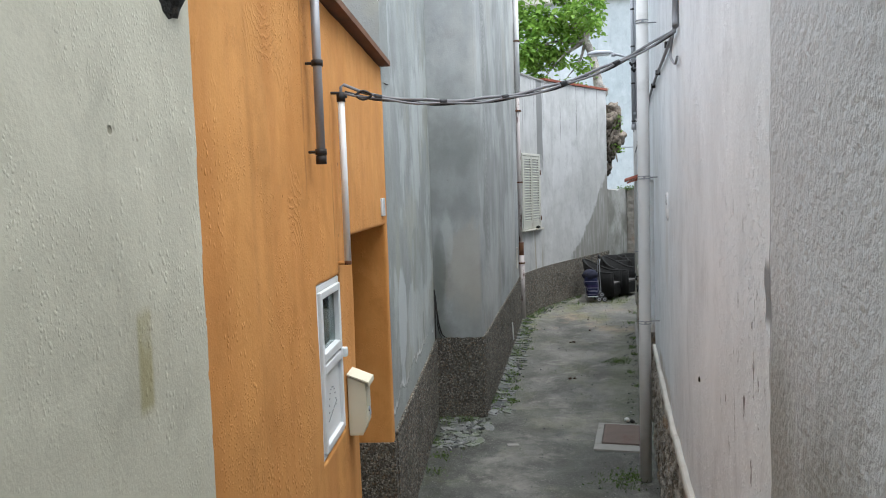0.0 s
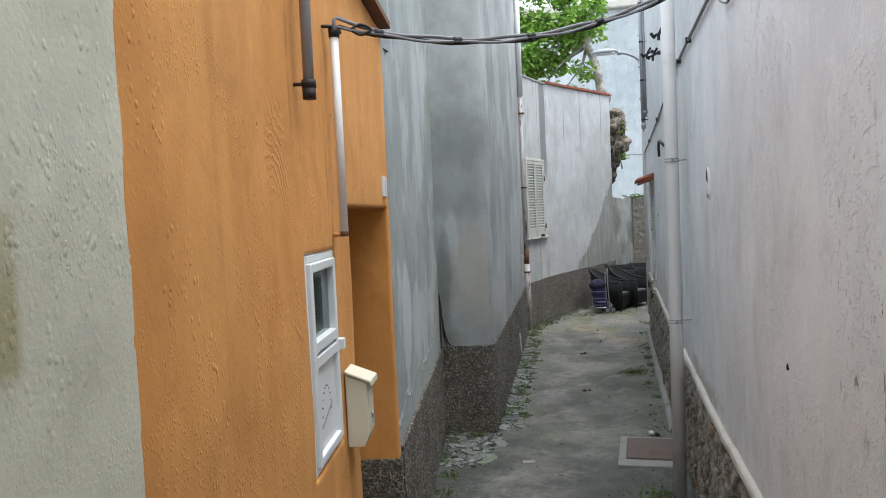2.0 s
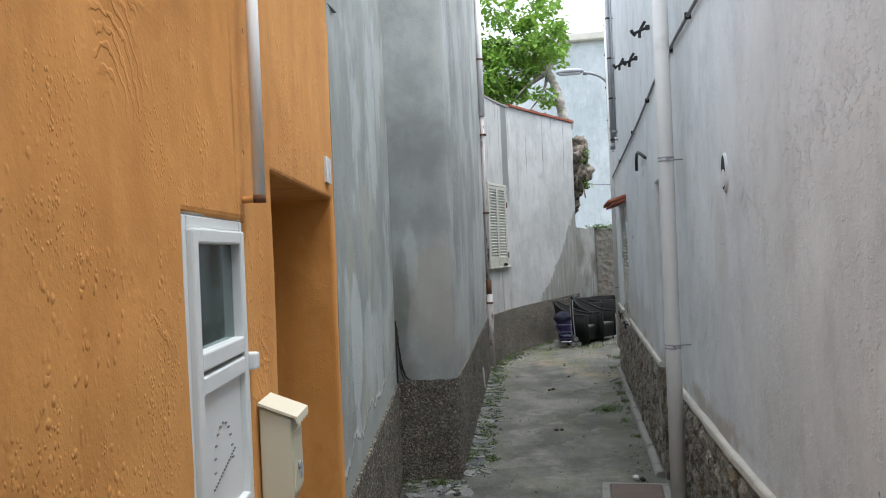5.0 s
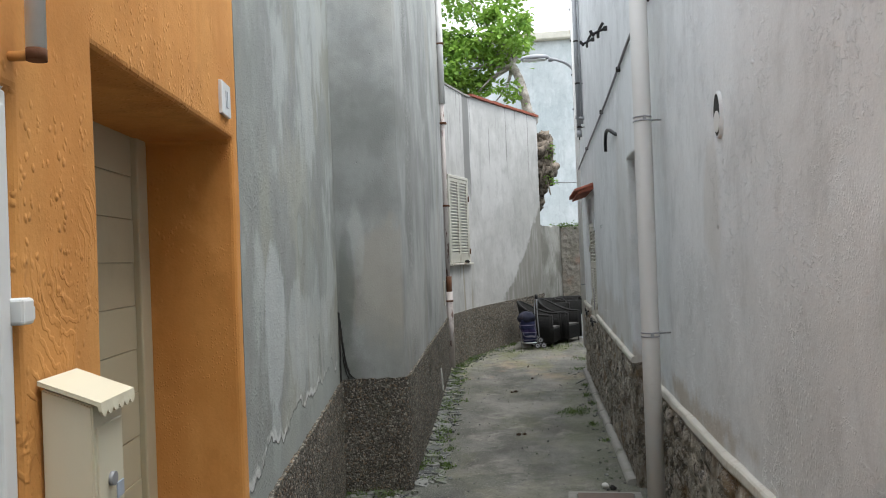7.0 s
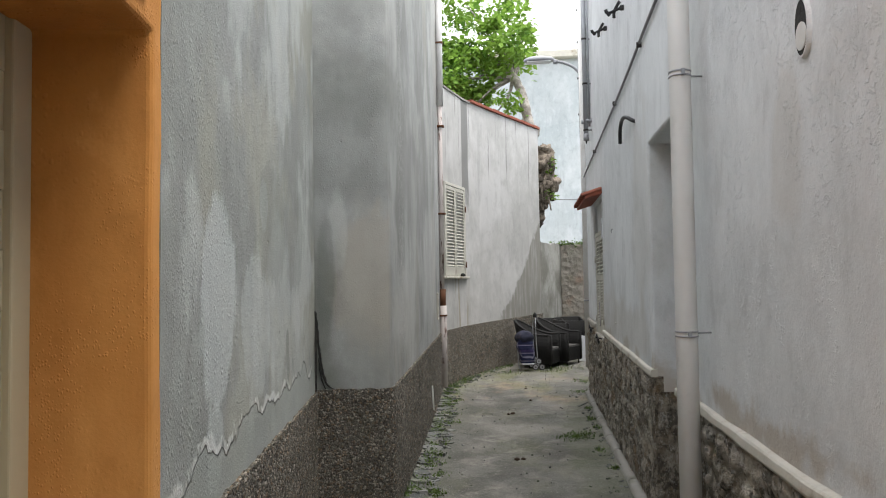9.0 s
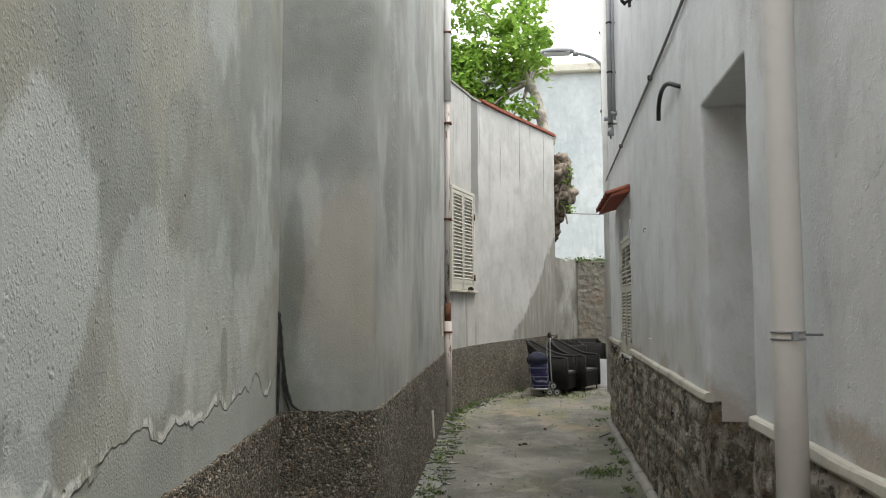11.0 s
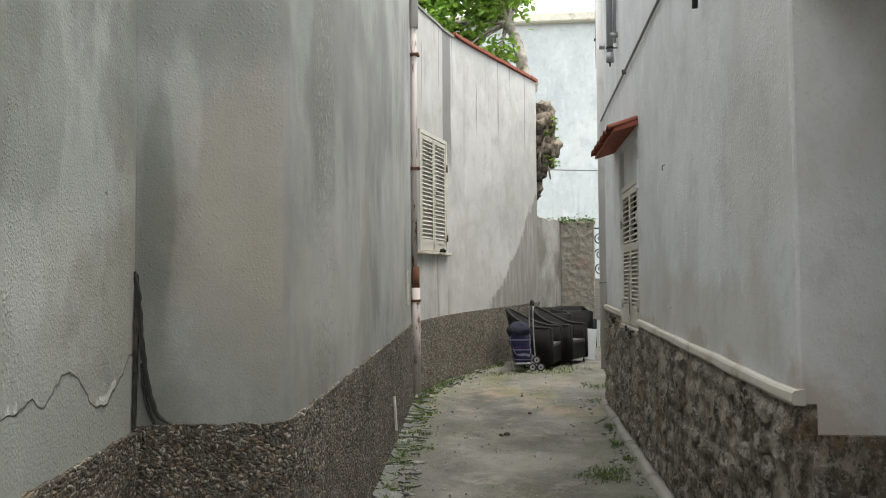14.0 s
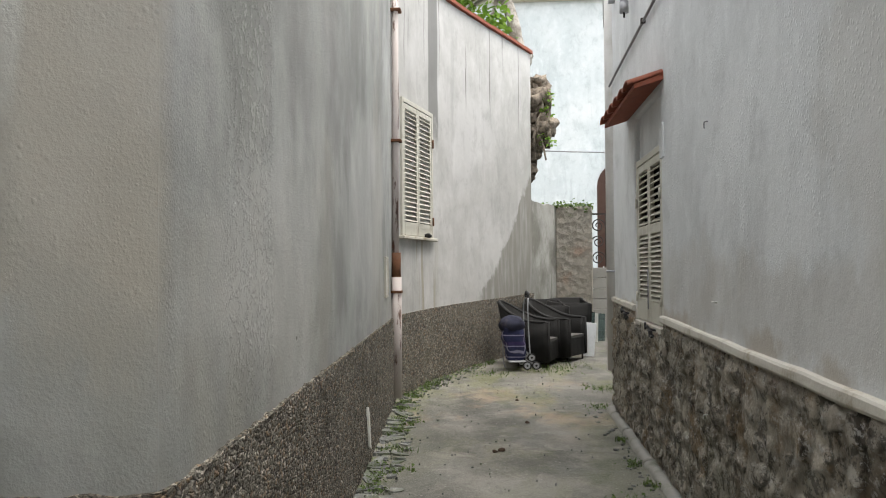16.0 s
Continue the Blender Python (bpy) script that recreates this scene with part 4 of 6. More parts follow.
slab("wall_left_back", [(-6.15, -6), (-6, -6), (-6, 14.6), (-6.15, 14.6)], 0.0, 4.9, M_GREY, "plain back wall of the houses")
slab("roof_right_low", [(RX + 0.52, -6), (6.3, -6), (6.3, 7.2), (RX + 0.52, 7.2)], 4.65, 4.75, M_ROOF, "flat roof of the white house")
slab("roof_right_mid", [(RX + 0.52, 7.3), (6.3, 7.3), (6.3, 11.1), (RX + 0.52, 11.1)], 5.45, 5.55, M_ROOF, "flat roof of the middle white house")
slab("roof_right_high", [(RX + 0.52, 11.3), (6.3, 11.3), (6.3, 13.8), (RX + 0.52, 13.8)], 6.2, 6.3, M_ROOF, "flat roof of the taller white house")
slab("wall_right_back", [(6.3, -6), (6.5, -6), (6.5, 14.1), (6.3, 14.1)], 0.0, 6.4, M_WHITE, "plain back wall of the white house")


# ---- things on the orange house ----
def on_wall(w, u, z, out=0.0):
    """A pose on a wall: x along it, y into it, z up."""
    n = w.normal(u)
    along = Vector((-n.y, n.x, 0))
    p = w.at(u, z, out)
    m = Matrix.Identity(4)
    for i, v in enumerate((along, -n, UP)):
        m.col[i][:3] = v
    m.translation = p
    return m


def build_hatch():
    """A small white PVC hatch door: glass above, solid panel below. Origin at its lower corner."""
    wd, ht, mid = 0.46, 0.76, 0.42
    t = thing("hatch_door", "small white plastic hatch door with a dark glass pane", "hatch", on_wall(left_wall, ou(2.905), 1.475, -0.005))
    f = bmesh.new()
    e = 0.028
    for b in ((0, e, 0, ht), (wd - e, wd, 0, ht), (e, wd - e, 0, e), (e, wd - e, ht - e, ht)):
        box(b[0], b[1], 0.0, 0.06, b[2], b[3], 0.004, 1, f)
    part("frame", f, M_PVC, t)
    s = bmesh.new()
    i0, i1, k = e + 0.003, wd - e - 0.003, 0.034
    for b in ((i0, i0 + k, e, ht - e), (i1 - k, i1, e, ht - e), (i0 + k, i1 - k, e, e + 0.03), (i0 + k, i1 - k, ht - e - k, ht - e), (i0 + k, i1 - k, mid - 0.055, mid - 0.012), (i0 + k, i1 - k, mid - 0.002, mid + 0.04)):
        box(b[0], b[1], -0.014, 0.045, b[2], b[3], 0.005, 2, s)
    part("sash", s, M_PVC, t)
    pane = part("pane", box(i0 + k, i1 - k, 0.012, 0.018, mid + 0.04, ht - e - k), M_PANE, t, "dark glass pane")
    pane.visible_shadow = False
    # the room's shade is a near-black board behind the pane
    part("room_back", box(i0 + k - 0.03, i1 - k + 0.03, 0.20, 0.21, mid - 0.05, ht), M_SHADE_DARK, t, "near-black board for the unlit room behind the glass")
    c = bmesh.new()
    box(i0 + k + 0.02, i0 + k + 0.15, 0.10, 0.11, mid + 0.02, ht - 0.1, bm=c)
    box(i1 - k - 0.07, i1 - k, 0.12, 0.13, mid + 0.02, ht - 0.1, bm=c)
    part("curtain", c, plain("grey_curtain", (0.035, 0.045, 0.045), 0.9, vary=0.4, scale=14), t, "grey curtain behind the pane")
    p = part("panel", box(i0 + k, i1 - k, 0.004, 0.02, e + 0.03, mid - 0.055), M_PVC, t)
    d = bmesh.new()
    for j in range(11):
        a = math.pi * j / 10
        box(0.235 - 0.07 * math.cos(a) - 0.006, 0.235 - 0.07 * math.cos(a) + 0.006, 0.0015, 0.0045, 0.17 + 0.10 * math.sin(a), 0.174 + 0.10 * math.sin(a), bm=d)
    for j in range(14):
        box(0.15 + 0.013 * j, 0.158 + 0.013 * j, 0.0015, 0.0045, 0.135 + 0.004 * j, 0.139 + 0.004 * j, bm=d)
    part("dotted_mark", d, plain("grey_print", (0.22, 0.24, 0.25), 0.7), p, "faded grey dotted drawing")
    h = box(wd - 0.026, wd + 0.010, -0.032, 0.0, mid - 0.055, mid - 0.01, 0.006, 2)
    box(wd + 0.0, wd + 0.020, -0.028, -0.012, mid - 0.05, mid - 0.024, 0.003, 1, h)
    part("latch", h, M_PVC, t)
    part("lintel_filler", box(0.0, wd, 0.002, 0.05, ht + 0.001, ht + 0.022, 0.004), M_PLASTIC, t, "rough white filler above the frame")


build_hatch()


def build_mailbox():
    """A cream steel letter box: sloping scalloped lid, lock and label."""
    t = thing("mailbox", "cream enamelled steel mailbox with a scalloped lid", "mailbox", on_wall(left_wall, ou(3.425), 1.420, 0.003))
    wd, dp, hb, hf = 0.134, 0.088, 0.30, 0.265
    b = bmesh.new()
    q = [(-0.0, hb), (-dp, hf), (-dp, 0.05), (-dp + 0.02, 0.0), (0.0, 0.0)]
    a = [b.verts.new((0, y, z)) for y, z in q]
    c = [b.verts.new((wd, y, z)) for y, z in q]
    b.faces.new(a)
    b.faces.new(c[::-1])
    for i in range(5):
        b.faces.new((a[i], c[i], c[(i + 1) % 5], a[(i + 1) % 5]))
    bmesh.ops.recalc_face_normals(b, faces=b.faces[:])
    bmesh.ops.bevel(b, geom=b.edges[:], offset=0.003, segments=2, affect="EDGES")
    body = part("body", b, M_BOX, t)
    l = bmesh.new()
    n = 48
    rows_ = []
    for i in range(n + 1):
        x = -0.012 + (wd + 0.022) * i / n
        s = 0.010 * abs(math.sin(math.pi * i / n * 6))
        rows_.append([l.verts.new(v) for v in ((x, 0.0, hb + 0.016), (x, -dp - 0.02, hf + 0.008), (x, -dp - 0.022, hf - 0.008 - s), (x, -dp - 0.017, hf - 0.008 - s), (x, -dp - 0.014, hf + 0.002), (x, 0.0, hb + 0.008))])
    for p, q2 in zip(rows_, rows_[1:]):
        for k in range(6):
            l.faces.new((p[k], p[(k + 1) % 6], q2[(k + 1) % 6], q2[k]))
    l.faces.new(rows_[0])
    l.faces.new(rows_[-1][::-1])
    bmesh.ops.recalc_face_normals(l, faces=l.faces[:])
    part("lid", l, M_BOX, t)
    dr = box(0.012, wd - 0.012, -dp - 0.004, -dp + 0.001, 0.055, 0.225, 0.0015)
    door = part("door", dr, M_BOX, t)
    lk = tube([(0.062, -dp - 0.012, 0.12), (0.062, -dp - 0.002, 0.12)], 0.013, 14)
    part("lock", lk, M_STEEL, door, "round metal lock")
    part("label_plate", box(0.085, 0.117, -dp - 0.0065, -dp - 0.0035, 0.075, 0.105, 0.001), M_BLUE, door, "pale blue name plate")


build_mailbox()


def build_house_number():
    t = thing("house_number_tile", "small white glazed house number tile", "sign", on_wall(left_wall, ou(4.74), 2.47, 0.004))
    part("tile", box(0, 0.125, -0.012, 0.004, 0, 0.12, 0.003, 2), M_TILE, t)
    g = bmesh.new()
    box(0.05, 0.062, -0.0145, -0.0125, 0.03, 0.09, bm=g)
    box(0.072, 0.084, -0.0145, -0.0125, 0.03, 0.09, bm=g)
    part("worn_mark", g, plain("faded_print", (0.55, 0.58, 0.62), 0.4), t, "faded unreadable strokes")


build_house_number()


def build_door():
    """The cream boarded door at the back of the doorway."""
    t = thing("house_door", "closed cream painted door with horizontal boards", "door", on_wall(left_wall, ou(3.66), 0.06, -0.36))
    lo, hi = 0.0, 2.36
    part("backing", box(-0.05, 1.35, 0.02, 0.05, lo - 0.3, hi + 0.1), M_DOOR, t)
    n = 15
    for i in range(n):
        z0 = lo + (hi - lo) * i / n
        part("board", box(0.0, 1.19, -0.012 + 0.002 * (i % 2), 0.022, z0 + 0.001, lo + (hi - lo) * (i + 1) / n - 0.001, 0.0015), M_DOOR, t)
    part("frame", box(1.19, 1.29, -0.035, 0.03, lo, hi, 0.006, 2), M_DOOR, t)


build_door()
st = link("threshold", left_wall.solid(ou(3.62), ou(4.93), -0.2, 0.09, 0.5, 0.2, amp=0.004, out=0.01), M_KERB)
structure(st, "worn concrete doorstep in the doorway", "step")
jamb = bmesh.new()
jm = on_wall(left_wall, ou(4.93), 0, 0)
merge(jamb, box(-0.012, 0.02, -0.014, 0.36, -0.15, 0.86, 0.004), jm)
structure(link("skirt_jamb", jamb, M_BASE), "dark roughcast foot of the door jamb", "skirting")


def bracket_on(parent, w, u, z, reach, r, mat):
    """A pipe clip: a ring, and a pin into the wall."""
    m = on_wall(w, u, z)
    b = tube([(0, 0.02, 0), (0, -reach, 0)], 0.006, 6)
    merge(b, tube([(0, -reach, -0.012), (0, -reach, 0.012)], r + 0.006, 12))
    part("bracket", moved(b, m), mat, parent)


def build_metal_pipe():
    t = thing("steel_conduit", "short grey steel conduit held off the orange wall", "pipe")
    u = ou(2.885)
    m = on_wall(left_wall, u, 0)
    pts = [(0, -0.05, 2.76), (0, -0.05, 3.2), (0.004, -0.05, 3.49)]
    part("tube", moved(tube(pts, 0.018, 12), m), M_STEEL, t)
    part("socket", moved(tube([(0, -0.05, 2.75), (0, -0.05, 2.785)], 0.022, 12), m), M_IRON, t)
    for z in (2.80, 3.16, 3.46):
        bracket_on(t, left_wall, u, z, 0.05, 0.018, M_IRON)


build_metal_pipe()


def build_cable_post():
    t = thing("conduit_post", "white plastic conduit with a rusty elbow on the orange wall", "conduit")
    m = on_wall(left_wall, ou(3.365), 0)
    part("tube", moved(tube([(0, -0.045, 2.30), (0, -0.045, 3.09)], 0.0165, 12), m), M_PVC, t)
    part("rusty_end", moved(tube([(0, -0.045, 2.285), (0, -0.045, 2.305)], 0.017, 12), m), M_RUST, t, "rusty lower end")
    part("pin", moved(tube([(0.0, 0.02, 2.294), (0.0, -0.03, 2.294)], 0.009, 8), m), M_ORANGE, t, "pin painted over in orange")
    part("hook", moved(tube(curve_points([(-0.03, 0.02, 3.10), (-0.02, -0.03, 3.10), (0.0, -0.055, 3.10), (0.05, -0.06, 3.09)], 4), 0.007, 8), m), M_IRON, t, "dark iron hook")
    part("collar", moved(tube([(0, -0.045, 3.06), (0, -0.045, 3.105)], 0.021, 12), m), M_BLACK, t)


build_cable_post()


def build_span():
    """The cable bundle that sags from the post to the other wall."""
    a = on_wall(left_wall, ou(3.365), 3.11, 0.06).translation
    b = Vector((RX - 0.02, 4.30, 3.45))
    t = thing("cable_bundle", "sagging bundle of grey cables bound with black tape", "cable")

    def at(s, off=Vector((0, 0, 0))):
        p = a.lerp(b, s)
        p.z -= 0.18 * 4 * s * (1 - s)
        return p + off
    for k, (oy, oz, r) in enumerate(((0.0, 0.008, 0.0075), (0.012, -0.006, 0.007), (-0.010, -0.008, 0.006))):
        pts = [at(s / 40, Vector((0, oy, oz + 0.004 * math.sin(s * 0.9 + k * 2)))) for s in range(41)]
        if k == 0:
            m = on_wall(left_wall, ou(3.365), 0)
            pts = [m @ Vector(p) for p in ((0, -0.045, 3.08), (0.0, -0.047, 3.13), (0.03, -0.055, 3.145))] + pts[2:]
        part("cable", tube(pts, r, 8), (M_CABLE, M_BLACK, M_CABLE)[k], t)
    for s in (0.09, 0.27, 0.45, 0.63, 0.8):
        part("tape", tube([at(s - 0.011), at(s + 0.009)], 0.0155, 10), M_BLACK, t, "black tape")
    e = moved(tube(curve_points([(0.05, 0, 0), (0.09, 0.0, 0.02), (0.13, 0, 0.0), (0.09, 0, -0.02), (0.05, 0, 0)], 5), 0.006, 8), Matrix.Translation(a) @ pose(0, 0, -0.02, 0, 0, 22))
    part("eye_bolt", e, M_IRON, t)
    return b


SPAN_END = build_span()


def wall_cable(name, label, pts, r, mat):
    t = thing(name, label, "cable")
    part("cable", tube(curve_points(pts, 6), r, 8), mat, t)
    return t


c = wall_cable("wall_cable", "grey cable run clipped along the white house wall",
               [(RX - 0.02, 4.30, 3.47), (RX - 0.015, 4.35, 3.60), (RX - 0.015, 4.2, 4.0), (RX - 0.015, 4.15, 4.7)], 0.018, M_CABLE)
run = [(RX - 0.02, 4.32, 3.47), (RX - 0.016, 5.4, 3.49), (RX - 0.02, 6.4, 3.50), (RX - 0.016, 7.1, 3.51), (RX - 0.018, 8.0, 3.485), (RX - 0.016, 9.6, 3.40), (RX - 0.018, 11.9, 3.315), (RX - 0.02, 13.6, 3.26), (RX - 0.03, 14.1, 3.22)]
part("long_cable", tube(curve_points(run, 6), 0.0115, 8), M_CABLE, c)
part("loop", tube(curve_points([(RX - 0.02, 4.5, 3.46), (RX - 0.03, 4.55, 3.36), (RX - 0.02, 4.35, 3.28), (RX - 0.015, 4.25, 3.30)], 6), 0.007, 8), M_CABLE, c)
for y in (5.0, 6.2, 7.0, 8.6, 10.2, 12.4):
    z = 3.50 - max(0, y - 7) * 0.036
    part("clip", box(RX - 0.036, RX + 0.01, y - 0.012, y + 0.012, z - 0.02, z + 0.02, 0.003), M_IRON, c)


# ---- things on the house across ----
def build_downpipe():
    t = thing("downpipe", "white painted downpipe with metal clips", "pipe")
    x, y = RX - 0.120, 6.68
    part("pipe", tube([(x - 0.012, y, 0.0), (x - 0.006, y, 1.4), (x, y, 2.7), (x + 0.004, y, 4.75)], 0.051, 20), M_PIPE, t)
    for z in (1.425, 2.685, 4.0):
        dx = 0.006 if z < 2 else 0.0
        b = tube([(x - dx, y, z - 0.016), (x - dx, y, z - 0.008)], 0.0545, 20)
        tube([(x - dx, y, z + 0.006), (x - dx, y, z + 0.014)], 0.0545, 20, b)
        box(x - dx - 0.006, x - dx + 0.012, y - 0.068, y - 0.050, z - 0.016, z + 0.014, 0.002, 1, b)
        tube([(x, y + 0.03, z), (RX + 0.02, y + 0.06, z)], 0.005, 6, b)
        part("clip", b, M_STEEL, t)


build_downpipe()


def build_vent():
    """Oval rim round a dark disc painted as the hole's shade, with a pipe end."""
    t = thing("wall_vent", "oval hole with a pipe end in the white wall", "vent")
    cy, cz, n = 5.385, 2.465, 32
    bm, rows_ = bmesh.new(), []
    for i in range(n):
        a = 2 * math.pi * i / n
        rows_.append([bm.verts.new((RX + d, cy + math.cos(a) * (0.058 + r), cz + math.sin(a) * (0.095 + r))) for r, d in ((0.006, 0.004), (0.0, -0.013), (-0.006, -0.014), (-0.014, -0.006))])
    for i in range(n):
        p, q = rows_[i], rows_[(i + 1) % n]
        for k in range(3):
            bm.faces.new((p[k], p[k + 1], q[k + 1], q[k])).smooth = True
    bmesh.ops.recalc_face_normals(bm, faces=bm.faces[:])
    part("rim", bm, M_RIGHT, t)
    # flat dark disc, proud of the wall, for the shade in the hole
    h = bmesh.new()
    bmesh.ops.create_circle(h, cap_ends=True, radius=1, segments=28, matrix=Matrix.Translation((RX - 0.0135, cy, cz)) @ Matrix.Diagonal((1, 0.05, 0.087, 1)) @ pose(0, 0, 0, 0, -90, 0))
    part("hole", h, M_CRACK, t, "dark disc painted as the shade in the hole")
    part("pipe_end", tube([(RX - 0.0165, cy - 0.004, cz - 0.028), (RX + 0.02, cy - 0.004, cz - 0.028)], 0.044, 20), M_PIPE, t, "pale pipe end")


build_vent()


def build_plug_hole(y, z, r):
    t = thing("plug_hole", "small dark chipped plug hole in the white wall", "hole", pose(RX, y, z))
    part("hole", lump(r, pose(-0.004, 0, 0), y, 0.5, (0.45, 1, 1.5), 2), M_CRACK, t, smooth=True)


def build_clip(m, name="cable_bracket", arm=0):
    t = thing(name, "black forked line bracket on the white wall", "bracket", m, "line brackets")
    b = tube([(0.02, 0, 0.0), (-0.03, 0, -0.004), (-0.13, 0, -0.045)], 0.013, 8)
    box(-0.035, 0.004, -0.02, 0.02, -0.022, 0.02, 0.006, 1, b)
    part("stem", b, M_BLACK, t)
    f = tube(curve_points([(-0.035, -0.02, 0.05), (-0.062, 0.0, 0.01), (-0.082, 0.01, -0.035), (-0.085, 0.0, -0.085)], 3), 0.014, 8)
    tube([(-0.12, 0, -0.065), (-0.15, 0, -0.03), (-0.155, 0, -0.012)], 0.016, 8, f)
    part("fork", f, M_BLACK, t)
    if arm:
        part("strip", box(-0.010, 0.012, -0.009, 0.009, -arm, 0.0, 0.003), M_IRON, t)
    return t


c0 = build_clip(pose(RX, 9.5, 4.06))
copy_thing(c0, pose(RX, 10.85, 4.34))
copy_thing(c0, pose(RX, 8.35, 4.05))


def build_hose():
    t = thing("black_hose_end", "bent end of a black hose coming out of the wall", "hose")
    pts = [(RX + 0.03, 9.02, 2.955), (RX - 0.01, 9.04, 2.965), (RX - 0.05, 9.20, 3.03), (RX - 0.05, 9.45, 3.055), (RX - 0.045, 9.62, 3.0), (RX - 0.04, 9.68, 2.90)]
    part("hose", tube(curve_points(pts, 6), 0.016, 10), M_BLACK, t)


build_hose()


def build_awning():
    """A small canopy of terracotta tiles on a red board."""
    t = thing("tile_awning", "small red terracotta tile awning above the shutter", "awning")
    y0, y1, out, zi, zo = 11.80, 13.26, 0.195, 2.75, 2.68
    b = bmesh.new()
    vs = [b.verts.new(v) for v in ((RX, y0, zi), (RX - out, y0, zo), (RX - out, y0, zo - 0.03), (RX, y0, zi - 0.04), (RX, y1, zi), (RX - out, y1, zo), (RX - out, y1, zo - 0.03), (RX, y1, zi - 0.04))]
    for f in ((0, 1, 2, 3), (7, 6, 5, 4), (0, 4, 5, 1), (1, 5, 6, 2), (2, 6, 7, 3), (3, 7, 4, 0)):
        b.faces.new([vs[i] for i in f])
    bmesh.ops.recalc_face_normals(b, faces=b.faces[:])
    part("board", b, M_TERRA, t)
    n = 6
    w = (y1 - y0) / n
    slope = Vector((-out - 0.03, 0, zo - zi)) * 1.05
    for i in range(n):
        tl = bmesh.new()
        rows_ = []
        for s in (0.0, 1.0):
            row = []
            for rr in (0.5, 0.42):
                for k in range(9):
                    a = math.pi * k / 8
                    p = Vector((RX, y0 + w * (i + 0.5) - math.cos(a) * w * rr, zi + math.sin(a) * w * rr * 0.42)) + slope * s
                    row.append(tl.verts.new(p))
            rows_.append(row)
        p, q = rows_
        for k in range(8):
            tl.faces.new((p[k], p[k + 1], q[k + 1], q[k])).smooth = True
            tl.faces.new((q[9 + k], q[10 + k], p[10 + k], p[9 + k])).smooth = True
            tl.faces.new((q[k], q[k + 1], q[10 + k], q[9 + k]))
            tl.faces.new((p[9 + k], p[10 + k], p[k + 1], p[k]))
        tl.faces.new((p[0], q[0], q[9], p[9]))
        tl.faces.new((p[8], p[17], q[17], q[8]))
        bmesh.ops.recalc_face_normals(tl, faces=tl.faces[:])
        part("roof_tile", tl, M_TERRA, t)


build_awning()


def build_leaf(parent, x0, x1, z0, z1, mid, slats_a, slats_b, depth=0.035, bottom=0.099):
    """One louvred shutter leaf in its parent's space: x along, y into the wall."""
    k = 0.045
    lf = bmesh.new()
    for b in ((x0, x0 + k, z0, z1), (x1 - k, x1, z0, z1), (x0 + k, x1 - k, z0, z0 + bottom), (x0 + k, x1 - k, z1 - k * 1.3, z1), (x0 + k, x1 - k, mid - k * 0.8, mid + k * 0.8)):
        box(b[0], b[1], -depth / 2, depth / 2, b[2], b[3], 0.004, 1, lf)
    leaf = part("leaf", lf, M_SHUT, parent)
    for lo, hi, n in ((z0 + bottom, mid - k * 0.8, slats_a), (mid + k * 0.8, z1 - k * 1.3, slats_b)):
        if n <= 0:
            continue
        me = None
        for i in range(n):
            z = lo + (hi - lo) * (i + 0.5) / n
            if me is None:
                b = box(x0 + k - 0.004, x1 - k + 0.004, -0.024, 0.024, -0.0045, 0.0045, 0.002)
                s = part("slat", moved(b, pose(0, 0, 0, 38, 0, 0)), M_SHUT, leaf)
                me = s.data
            else:
                s = new("slat", me)
                s.parent = leaf
            s.location = (0, 0, z)
    # dark board takes the place of the shade between the slats
    part("shade_board", box(x0 + k, x1 - k, 0.03, 0.04, z0, z1), M_SHADE_DARK, leaf, "near-black board for the shade behind the slats")
    return leaf


def build_right_shutter():
    t = thing("window_shutter", "closed cream louvred window shutter with two leaves", "shutter", on_wall(right_wall, SHR[1] - 0.01, 1.005, -0.028))
    wd, ht = 1.01, 1.295
    fr = bmesh.new()
    for b in ((0.0, 0.05, 0, ht), (wd - 0.05, wd, 0, ht), (0.05, wd - 0.05, ht - 0.05, ht)):
        box(b[0], b[1], -0.02, 0.05, b[2], b[3], 0.004, 1, fr)
    part("frame", fr, M_SHUT, t)
    for a, b in ((0.055, 0.502), (0.508, wd - 0.055)):
        build_leaf(t, a, b, 0.02, ht - 0.055, 0.72, 14, 9, bottom=0.16)
    for x in (0.05, wd - 0.05):
        for z in (0.2, 0.95):
            part("hinge", tube([(x, -0.03, z - 0.04), (x, -0.03, z + 0.04)], 0.009, 8), M_SHUT, t)
    part("sill", box(0.0, wd, -0.045, 0.06, -0.035, 0.012, 0.005), M_LEDGE, t, "white painted sill")
    part("bolt", tube([(0.505, -0.03, 0.12), (0.505, -0.03, 0.42)], 0.005, 8), M_STEEL, t)


build_right_shutter()
structure(link("shutter_stop_block", box(RX - 0.014, RX + 0.02, 11.80, 11.90, 2.18, 2.42, 0.004), M_RIGHT), "raised render block beside the shutter", "trim")


